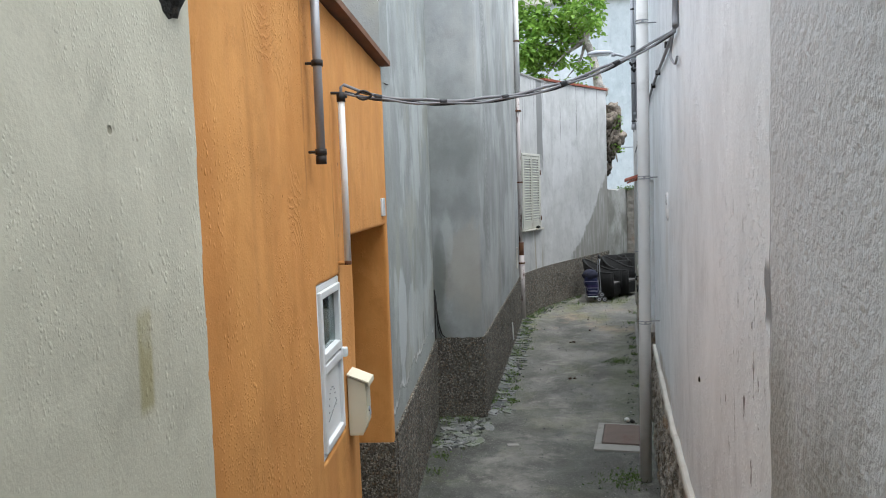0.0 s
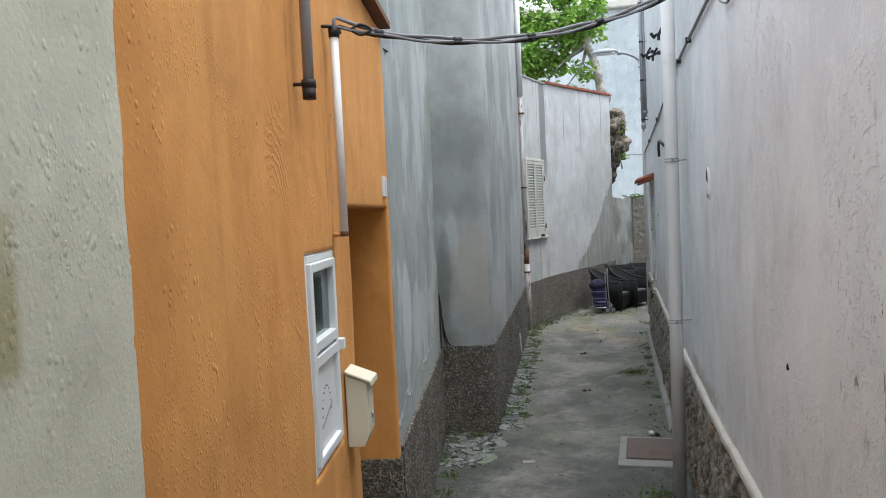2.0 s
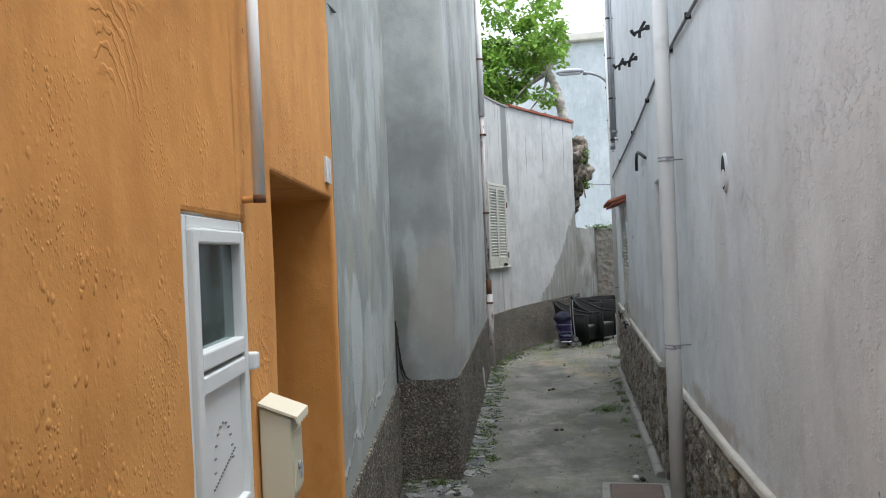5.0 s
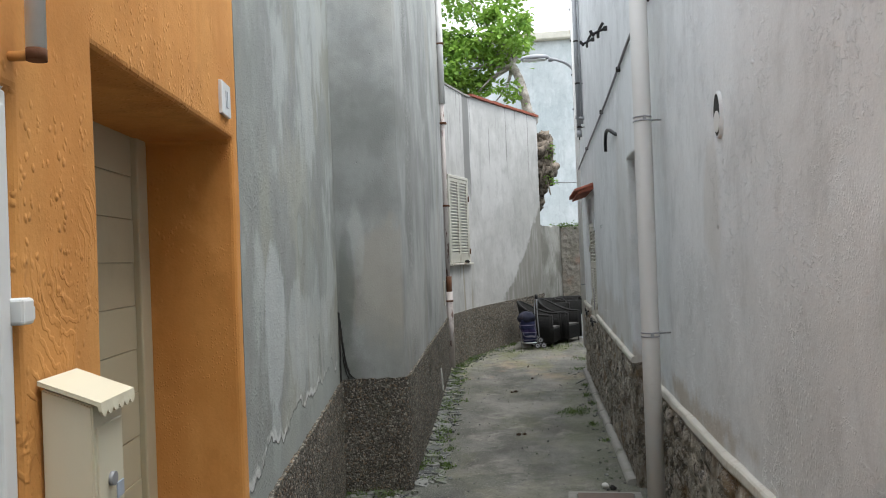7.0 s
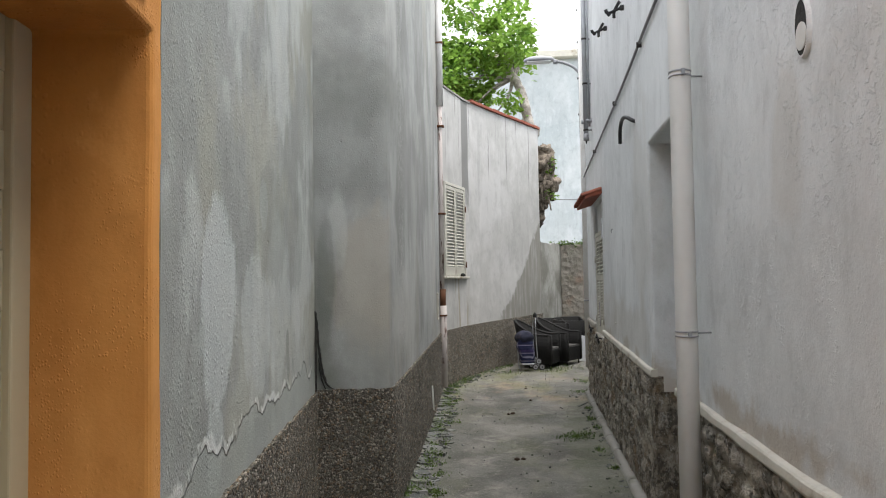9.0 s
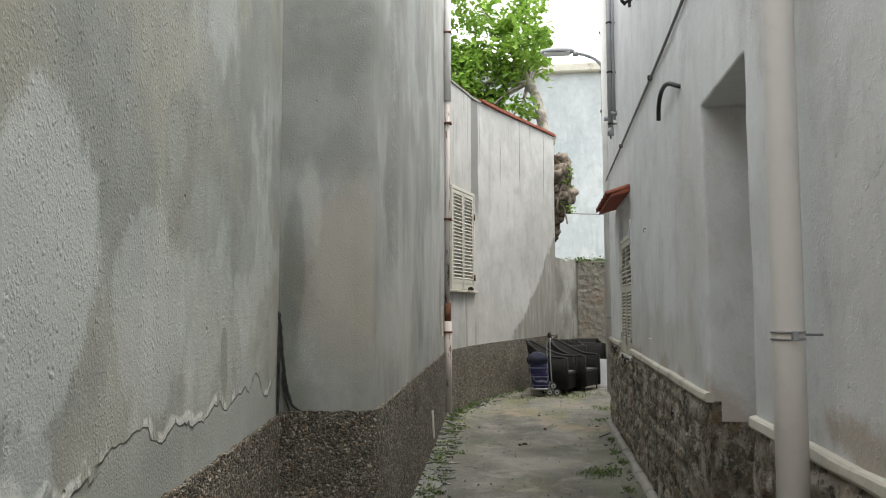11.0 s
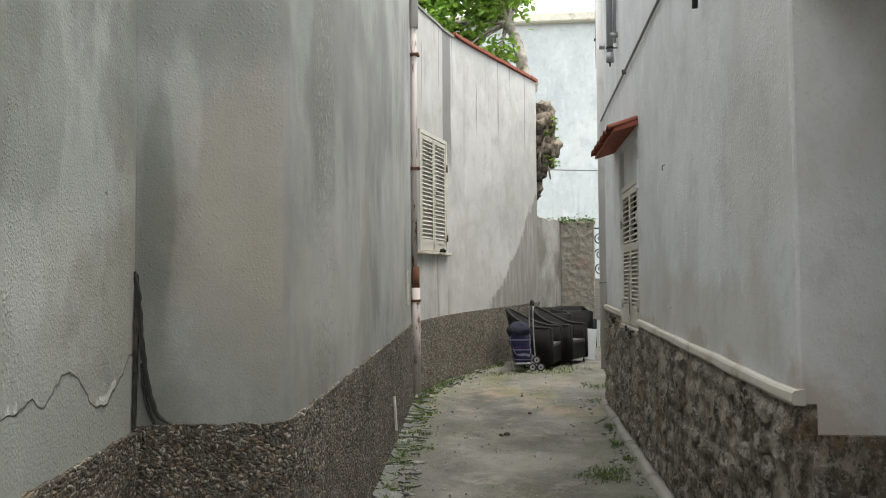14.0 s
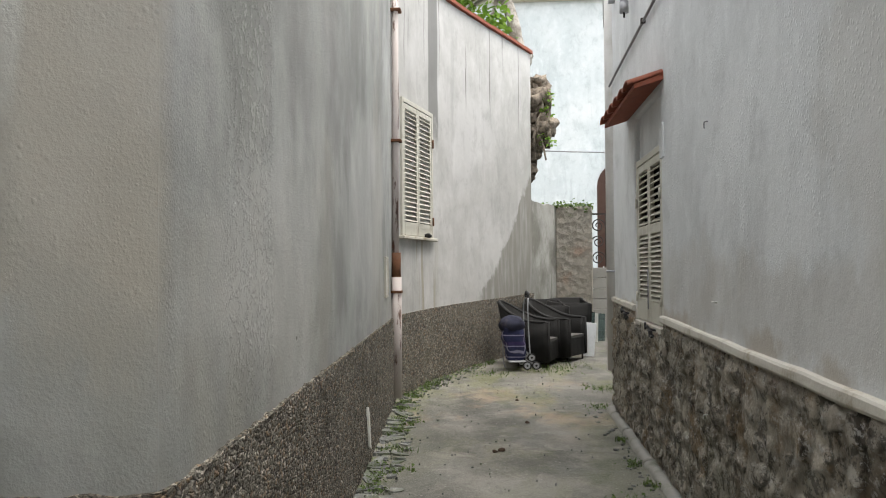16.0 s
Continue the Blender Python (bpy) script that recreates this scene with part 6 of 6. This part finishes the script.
def build_trolley():
    t = thing("shopping_trolley", "navy tartan shopping trolley with stair-climbing wheels", "shopping trolley", pose(-0.60, 16.60, ground_z(0, 16.62), 0, 0, -80))
    b = bmesh.new()
    n = 22
    rows_ = []
    for j in range(n + 1):
        f = j / n
        hw, hd = 0.105 + 0.03 * math.sin(f * 2.2), 0.115 + 0.025 * math.sin(f * 2.4)
        row = []
        for k in range(20):
            a = 2 * math.pi * k / 20
            ca, sa = math.cos(a), math.sin(a)
            r = (abs(ca) ** 4 + abs(sa) ** 4) ** -0.25
            crease = 1 + 0.20 * noise.noise(Vector((ca * 1.6, sa * 1.6, f * 4))) + 0.08 * noise.noise(Vector((ca * 4, sa * 4, f * 11)))
            row.append(b.verts.new((ca * r * hw * crease, sa * r * hd * crease - 0.05 * f * f, 0.14 + 0.42 * f + 0.03 * noise.noise(Vector((ca, sa, f * 3))))))
        rows_.append(row)
    for p, q in zip(rows_, rows_[1:]):
        for k in range(20):
            b.faces.new((p[k], p[(k + 1) % 20], q[(k + 1) % 20], q[k])).smooth = True
    b.faces.new(rows_[0][::-1])
    b.faces.new(rows_[-1])
    part("bag", b, M_TARTAN, t)
    fl = bmesh.new()
    bmesh.ops.create_uvsphere(fl, u_segments=24, v_segments=14, radius=1)
    for v in fl.verts:
        v.co *= 1 + 0.14 * noise.noise(v.co * 2.5)
        v.co.z = max(v.co.z, -0.55)
    moved(fl, Matrix.Translation((0.0, -0.045, 0.585)) @ Matrix.Diagonal((0.158, 0.172, 0.13, 1)))
    for f_ in fl.faces:
        f_.smooth = True
    part("flap", fl, plain("navy_cloth", (0.018, 0.02, 0.04), 0.9, bump=0.5, scale=12, dist=0.01), t, "navy blue flap")
    for x in (-0.14, 0.16):
        part("side_bar", tube(curve_points([(x, 0.17, 0.10), (x, 0.145, 0.5), (x * 0.9, 0.14, 0.85), (x * 0.55, 0.16, 0.96)], 5), 0.009, 8), M_STEEL, t)
    part("grip", tube(curve_points([(-0.08, 0.16, 0.95), (-0.075, 0.16, 1.0), (0, 0.16, 1.025), (0.082, 0.16, 1.0), (0.088, 0.16, 0.95)], 5), 0.017, 10), M_BLACK, t)
    part("foot_bar", tube(curve_points([(-0.16, -0.10, 0.0), (-0.17, -0.13, 0.1), (-0.17, -0.14, 0.42)], 4), 0.008, 8), M_STEEL, t)
    part("base_rack", box(-0.15, 0.16, -0.11, 0.11, 0.115, 0.135, 0.006), M_STEEL, t)
    part("axle", tube([(-0.17, 0.17, 0.115), (0.24, 0.17, 0.115)], 0.008, 8), M_STEEL, t)
    for x in (0.215, -0.165):
        for k in range(3):
            a = radians(90 + 120 * k)
            cy, cz = 0.17 + 0.068 * math.cos(a), 0.115 + 0.068 * math.sin(a)
            wh = part("wheel", tube([(x - 0.012, cy, cz), (x + 0.012, cy, cz)], 0.056, 16), M_BLACK, t)
            part("rim", tube([(x - 0.015, cy, cz), (x + 0.015, cy, cz)], 0.040, 14), M_STEEL, wh, "pale grey rim")
            part("hub", tube([(x - 0.02, cy, cz), (x + 0.02, cy, cz)], 0.014, 10), M_IRON, wh)


build_trolley()


def build_far_corner():
    t = thing("block_pier", "grey concrete block pier at the far corner", "pier")
    for i in range(7):
        z = 0.1 + 0.19 * i
        part("block", box(0.86 + 0.012 * (i % 2), 1.5, 20.5, 20.8, z + 0.004, z + 0.186, 0.006), M_BLOCK, t)
    g = thing("iron_grille", "wrought iron scroll grille above the pier", "grille", pose(1.0, 20.6, 1.44))
    def scroll(cx, cz, r, turns=1.6, sgn=1):
        return [(cx + sgn * r * (1 - 0.75 * k / 30) * math.cos(turns * 2 * math.pi * k / 30), 0, cz + r * (1 - 0.75 * k / 30) * math.sin(turns * 2 * math.pi * k / 30)) for k in range(31)]
    for cx, cz, r, sg in ((0.0, 0.16, 0.13, 1), (0.0, 0.46, 0.12, -1), (0.0, 0.76, 0.13, 1), (0.28, 0.2, 0.13, -1), (0.28, 0.5, 0.12, 1), (0.28, 0.8, 0.12, -1)):
        part("scroll", tube(scroll(cx, cz, r, 1.6, sg), 0.011, 6), M_IRON, g)
    for x in (-0.14, 0.14, 0.42):
        part("bar", tube([(x, 0, -0.02), (x, 0, 0.98)], 0.011, 6), M_IRON, g)
    part("rail", box(-0.16, 0.44, -0.012, 0.012, 0.96, 0.99), M_IRON, g)
    d = thing("arched_door", "tall dark brown arched door leaf", "door", pose(1.07, 21.2, 0.0))
    b = bmesh.new()
    prof = [(0.0, 0.3), (0.9, 0.3), (0.9, 3.1)] + [(0.45 + 0.45 * math.cos(a), 3.0 + 0.45 * math.sin(a)) for a in [math.pi * k / 12 for k in range(1, 12)]] + [(0.0, 3.0)]
    fa = [b.verts.new((x, 0, z)) for x, z in prof]
    fb = [b.verts.new((x, 0.06, z)) for x, z in prof]
    b.faces.new(fa)
    b.faces.new(fb[::-1])
    for i in range(len(prof)):
        b.faces.new((fa[i], fb[i], fb[(i + 1) % len(prof)], fa[(i + 1) % len(prof)]))
    bmesh.ops.recalc_face_normals(b, faces=b.faces[:])
    part("leaf", b, M_WOOD, d)
    part("handle", tube([(0.1, -0.02, 1.3), (0.1, -0.02, 1.45)], 0.012, 8), M_STEEL, d)
    p = thing("glass_pane", "pale glass panes leaning on the pier", "glass", pose(0.74, 19.9, ground_z(0, 19.9)))
    q = part("pane", moved(box(-0.09, 0.09, 0, 0.006, 0, 0.52), pose(0, 0, 0, -6, 0, -18)), M_PANE, p)
    part("pane", moved(box(0.0, 0.24, 0, 0.006, 0, 0.50), pose(0.04, 0.09, 0, -9, 4, 6)), M_PANE, p)
    part("sheet", moved(box(-0.085, 0.12, 0.008, 0.014, 0, 0.50), pose(0.03, 0.01, 0, -6, 0, -18)), M_PLASTIC, p, "white sheet behind the glass")


build_far_corner()


def build_hooks():
    """Small wire hooks left in the house wall and the stone foot."""
    for x, y, z, h in ((RX, 10.72, 2.14, 0.07), (RX, 10.62, 1.26, 0.0), (RX - 0.03, 10.7, 0.62, 0.05)):
        t = thing("wire_hook", "small pale wire hook in the wall", "hook", pose(x, y, z), "wire hooks")
        pts = [(0.02, 0.0, h), (-0.018, 0.0, h), (-0.022, 0.01, h - 0.015), (-0.02, 0.01, h * 0.5)] if h else [(0.02, 0, 0), (-0.015, -0.015, 0.0), (-0.015, 0.03, 0.0)]
        part("hook", tube(curve_points(pts, 4), 0.0045, 6), M_PLASTIC if z < 2 else M_STEEL, t)


build_hooks()


def build_board():
    t = thing("white_board", "pale bluish white board leaning beside the armchairs", "board", pose(0.50, 17.95, ground_z(0.5, 17.95)))
    part("board", moved(box(-0.085, 0.085, 0, 0.014, 0, 0.50, 0.003), pose(0, 0, 0.002, -8, 5, -6)), M_TILE, t)


build_board()


# ---- the alley floor: kerb, cover, litter, weeds ----
def build_kerb():
    """A low uneven strip along the stone foot, in cast lengths."""
    t = thing("kerb_strip", "low mossy concrete strip along the stone foot", "kerb")
    y, i = 8.5, 0
    while y < 14.05:
        ln = 0.9 + 0.25 * math.sin(i * 2.3)
        y1 = min(y + ln, 14.1)
        b, rows_ = bmesh.new(), []
        n = max(2, int((y1 - y) / 0.07))
        for k in range(n + 1):
            yy = y + (y1 - y - 0.004) * k / n
            g = ground_z(0, yy)
            w = 0.085 + 0.016 * noise.noise(Vector((yy * 3, 1, 0)))
            h = 0.045 + 0.012 * noise.noise(Vector((yy * 4, 5, 0)))
            rows_.append([b.verts.new(v) for v in ((RX + 0.0, yy, g - 0.03), (RX + 0.0, yy, g + h + 0.01), (RX - w * 0.8, yy, g + h), (RX - w, yy, g + h * 0.6), (RX - w - 0.01, yy, g - 0.03))])
        for p, q in zip(rows_, rows_[1:]):
            for k in range(4):
                b.faces.new((p[k], p[k + 1], q[k + 1], q[k])).smooth = True
        b.faces.new(rows_[0])
        b.faces.new(rows_[-1][::-1])
        bmesh.ops.recalc_face_normals(b, faces=b.faces[:])
        part("kerb_length", b, M_KERB, t)
        y, i = y1, i + 1


build_kerb()


def build_cover():
    g = ground_z(0, 7.9)
    t = thing("drain_cover", "rust-stained stone drain cover in a cement frame", "drain cover", pose(0.0, 7.9, g, 0, 0, -2))
    fr = bmesh.new()
    for b in ((-0.27, 0.30, -0.50, -0.33), (-0.27, 0.30, 0.30, 0.36), (-0.27, -0.20, -0.33, 0.30), (0.24, 0.30, -0.33, 0.30)):
        box(b[0], b[1], b[2], b[3], -0.03, 0.022, 0.008, 2, fr)
    part("frame", fr, M_KERB, t)
    part("cover", box(-0.195, 0.235, -0.322, 0.292, -0.03, 0.034, 0.01, 2), M_COVER, t)


build_cover()


def scatter_chips():
    """Slate and mortar crumbs along the foot of the walls."""
    rng = random.Random(3)
    bm = bmesh.new()

    def chip(x, y, r, h):
        n = rng.randint(4, 6)
        a0 = rng.uniform(0, 6)
        tilt = Euler((rng.gauss(0, 0.16), rng.gauss(0, 0.16), a0)).to_matrix()
        g = ground_z(x, y) + 0.004
        top, bot = [], []
        for k in range(n):
            a = 2 * math.pi * k / n
            rr = r * rng.uniform(0.6, 1.1)
            p = Vector((math.cos(a) * rr, math.sin(a) * rr * 0.7, 0))
            top.append(bm.verts.new(tilt @ (p * 0.92 + Vector((0, 0, h))) + Vector((x, y, g))))
            bot.append(bm.verts.new(tilt @ p + Vector((x, y, g - 0.01))))
        bm.faces.new(top)
        for k in range(n):
            bm.faces.new((bot[k], bot[(k + 1) % n], top[(k + 1) % n], top[k]))
    def slab_piece(x, y, ln, wd, h):
        """A broken edge of paving that sticks out from the wall foot."""
        turn = rng.gauss(0.2, 0.7)
        m = Matrix.Translation((x, y, ground_z(x, y))) @ Euler((rng.gauss(0, 0.07), rng.gauss(0.05, 0.07), turn)).to_matrix().to_4x4()
        n = 7
        top, bot = [], []
        for k in range(n):
            a = 2 * math.pi * k / n
            e = rng.uniform(0.75, 1.1)
            p = Vector((math.cos(a) * ln * e, math.sin(a) * wd * e, 0))
            top.append(bm.verts.new(m @ (p * 0.94 + Vector((0, 0, h + rng.uniform(-0.004, 0.004))))))
            bot.append(bm.verts.new(m @ (p + Vector((0, 0, -0.02)))))
        bm.faces.new(top)
        for k in range(n):
            bm.faces.new((bot[k], bot[(k + 1) % n], top[(k + 1) % n], top[k]))
    y = 8.5
    while y < 14.4:
        x = corner_wall.at(corner_wall.u_of(y), 0).x
        slab_piece(x + rng.uniform(0.05, 0.14), y, rng.uniform(0.05, 0.15), rng.uniform(0.04, 0.11), rng.uniform(0.002, 0.022))
        if rng.random() < 0.6:
            slab_piece(x + rng.uniform(0.2, 0.28), y + rng.uniform(-0.05, 0.05), rng.uniform(0.05, 0.1), rng.uniform(0.025, 0.05), rng.uniform(0.006, 0.016))
        y += rng.uniform(0.06, 0.13)
    for _ in range(26):
        x, y = rng.uniform(-2.0, -1.45), rng.uniform(7.3, 8.25)
        if x > grey_wall.at(grey_wall.u_of(y), 0).x + 0.1:
            slab_piece(x, y, rng.uniform(0.06, 0.13), rng.uniform(0.04, 0.08), rng.uniform(0.008, 0.02))
    for _ in range(240):
        y = rng.uniform(8.45, 14.9)
        x = corner_wall.at(corner_wall.u_of(min(y, 14.7)), 0).x + 0.05 + abs(rng.gauss(0, 0.12))
        chip(x, y, 0.008 + 0.03 * rng.random() ** 2.2, rng.uniform(0.006, 0.018))
    for _ in range(110):
        x, y = rng.uniform(-2.05, -1.5), rng.uniform(7.2, 8.3)
        if x > grey_wall.at(grey_wall.u_of(y), 0).x + 0.03:
            chip(x, y, rng.uniform(0.02, 0.08), rng.uniform(0.006, 0.02))
    for _ in range(160):
        u = rng.uniform(0.3, 2.6)
        p = curve_wall.at(u, 0, 0.07 + abs(rng.gauss(0, 0.1)))
        chip(p.x, p.y, 0.01 + 0.035 * rng.random() ** 2.2, rng.uniform(0.004, 0.015))
    for _ in range(260):
        chip(rng.uniform(-1.5, 0.3), rng.uniform(6, 17), rng.uniform(0.004, 0.014), rng.uniform(0.002, 0.008))
    for _ in range(120):
        chip(RX - 0.1 - abs(rng.gauss(0, 0.09)), rng.uniform(7, 14), rng.uniform(0.008, 0.03), rng.uniform(0.004, 0.012))
    ob = link("stone_litter", bm, M_SLATE)
    tagged(ob, "grey slate and mortar crumbs along the wall foot", "litter", kind="stuff")


scatter_chips()


def build_weeds():
    """Tufts of small leaves and blades in the joints."""
    rng = random.Random(8)
    bm = bmesh.new()

    def tuft(x, y, r, n, blade=0.06):
        for _ in range(n):
            px_, py_ = x + rng.gauss(0, r), y + rng.gauss(0, r)
            p = Vector((px_, py_, ground_z(px_, py_) + 0.003))
            if rng.random() < 0.5:
                d = Vector((rng.gauss(0, 0.5), rng.gauss(0, 0.5), 1)).normalized() * blade * rng.uniform(0.5, 1.2)
                s = Vector((rng.uniform(-1, 1), rng.uniform(-1, 1), 0)).normalized() * 0.004
                a, b, c = bm.verts.new(p - s), bm.verts.new(p + s), bm.verts.new(p + d)
                bm.faces.new((a, b, c))
            else:
                leaf_quad(bm, p + Vector((0, 0, rng.uniform(0, blade * 0.6))), rng.uniform(0.014, 0.034), rng)
    for _ in range(75):
        y = rng.uniform(8.45, 14.8)
        tuft(corner_wall.at(corner_wall.u_of(min(y, 14.7)), 0).x + 0.07 + abs(rng.gauss(0, 0.09)), y, 0.035, rng.randint(10, 34), 0.05)
    for u in [0.3 + 0.11 * k for k in range(26)]:
        p = curve_wall.at(u, 0, 0.08 + rng.uniform(0, 0.05))
        tuft(p.x, p.y, 0.045, rng.randint(8, 40), 0.055)
    p = curve_wall.at(1.0, 0, 0.12)
    tuft(p.x, p.y, 0.08, 120, 0.10)
    for x, y, r, n in ((-0.086, 11.2, 0.09, 170), (0.02, 11.35, 0.06, 70), (-0.015, 6.62, 0.13, 200), (0.1, 6.75, 0.08, 120), (0.16, 12.2, 0.04, 60), (0.21, 11.7, 0.04, 60), (0.2, 12.9, 0.03, 40), (0.12, 10.6, 0.04, 50), (0.2, 9.9, 0.03, 40), (0.22, 14.2, 0.08, 90), (-1.95, 8.2, 0.07, 110), (-1.7, 8.22, 0.06, 90), (-1.62, 8.9, 0.06, 120), (-1.66, 9.2, 0.05, 120), (-1.60, 9.05, 0.05, 90), (-1.9, 7.4, 0.06, 60), (-1.72, 7.0, 0.05, 50), (-1.72, 6.6, 0.05, 60), (-0.2, 16.6, 0.2, 180), (0.1, 16.9, 0.2, 140), (-0.9, 16.2, 0.15, 120), (0.3, 15.2, 0.12, 110)):
        tuft(x, y, r, n)
    tagged(link("weeds", bm, M_WEED), "small green weeds growing in the floor joints", "weeds", kind="stuff")
    iv = bmesh.new()
    for _ in range(420):
        x = rng.uniform(0.0, 0.84)
        leaf_quad(iv, Vector((x, 20.1 + rng.uniform(-0.03, 0.28), 2.5 + abs(rng.gauss(0, 0.05)) - (rng.random() < 0.3) * rng.uniform(0, 0.14))), rng.uniform(0.04, 0.08), rng)
    tagged(link("ivy", iv, M_WEED), "green creeper trailing over the end wall", "plants", kind="stuff")


build_weeds()


def build_droppings():
    rng = random.Random(21)
    for x, y, r in ((-0.78, 12.57, 0.022), (-0.83, 12.53, 0.017), (-0.55, 13.52, 0.018), (-0.69, 10.2, 0.02), (-0.63, 10.22, 0.018), (-0.62, 14.55, 0.015)):
        t = thing("dry_clod", "small dark dry clod on the concrete", "litter", pose(x, y, ground_z(x, y) + r * 0.5), "clods")
        part("clod", lump(r, pose(0, 0, 0), rng.uniform(0, 9), 0.5, (1.2, 1, 0.75), 2), M_DEBRIS, t, smooth=True)
    t = thing("white_pebble", "white pebble beside the drain cover", "stone", pose(0.05, 8.42, ground_z(0, 8.4) + 0.02))
    part("pebble", lump(0.03, pose(0, 0, 0), 3, 0.3, (1, 1, 0.8), 2), M_PLASTIC, t, smooth=True)
    t = thing("dark_pebble", "dark pebble beside the white one", "stone", pose(0.11, 8.38, ground_z(0, 8.4) + 0.015))
    part("pebble", lump(0.026, pose(0, 0, 0), 6, 0.4, (1, 1, 0.8), 2), M_CRACK, t, smooth=True)
    t = thing("paper_scrap", "crumpled pale paper scrap on the floor", "litter", pose(-1.1, 7.45, ground_z(0, 7.45) + 0.008, 4, 3, 20))
    part("scrap", box(-0.06, 0.06, -0.03, 0.03, -0.003, 0.003, 0.002), M_KERB, t)


build_droppings()
build_plug_hole(3.33, 1.775, 0.009)


# ---- rubble of the stone foot ----
def stone_mesh(seed):
    rng = random.Random(seed)
    bm = bmesh.new()
    n = rng.randint(6, 8)
    rim, mid, top = [], [], []
    for k in range(n):
        a = 2 * math.pi * (k + rng.uniform(-0.25, 0.25)) / n
        r = (abs(math.cos(a)) ** 3 + abs(math.sin(a)) ** 3) ** (-1 / 3) * rng.uniform(0.72, 1.04) * 0.5
        y, z = math.cos(a) * r, math.sin(a) * r
        rim.append(bm.verts.new((0.6, y, z)))
        mid.append(bm.verts.new((-0.35, y * 0.94, z * 0.94)))
        top.append(bm.verts.new((-1 + rng.uniform(-0.7, 0.7), y * rng.uniform(0.5, 0.86), z * rng.uniform(0.5, 0.86))))
    c_ = bm.verts.new((-1.1, 0, 0))
    for k in range(n):
        j = (k + 1) % n
        bm.faces.new((rim[k], rim[j], mid[j], mid[k])).smooth = True
        bm.faces.new((mid[k], mid[j], top[j], top[k])).smooth = True
        bm.faces.new((top[k], top[j], c_)).smooth = False
    bmesh.ops.recalc_face_normals(bm, faces=bm.faces[:])
    me = bpy.data.meshes.new("stone")
    bm.to_mesh(me)
    bm.free()
    me.materials.append(M_STONE)
    return me


def build_rubble():
    kinds = [stone_mesh(k) for k in range(14)]
    rng = random.Random(17)
    rows_ = 7
    rest = bmesh.new()
    count = 0
    for r in range(rows_):
        y = 4.2
        while y < 14.05:
            w = rng.uniform(0.07, 0.24)
            if y < 7.55 < y + w:
                y = 8.45
                continue
            yc, zc = y + w / 2, 0.07 + (r + 0.5) * (0.93 + (max(0, y - 8.6) * 0.0195 if y < 11.7 or y > 12.95 else 0)) / rows_ + rng.gauss(0, 0.012)
            h = 0.93 / rows_ * rng.uniform(0.8, 1.12)
            m = Matrix.LocRotScale((RX - 0.014, yc, zc), Euler((rng.gauss(0, 0.14), 0, 0)), (rng.uniform(0.008, 0.024), w * 1.02, h * 1.05))
            if 7.5 < yc < 8.45:
                pass
            elif count < 300 and yc > 8.45:
                ob = new("stone", rng.choice(kinds))
                ob.parent = stone_foot
                ob.matrix_basis = m
                count += 1
            else:
                b = bmesh.new()
                b.from_mesh(rng.choice(kinds))
                merge(rest, b, m)
            y += w
    tagged(part("rubble", rest, M_STONE, stone_foot), kind="stuff")


build_rubble()
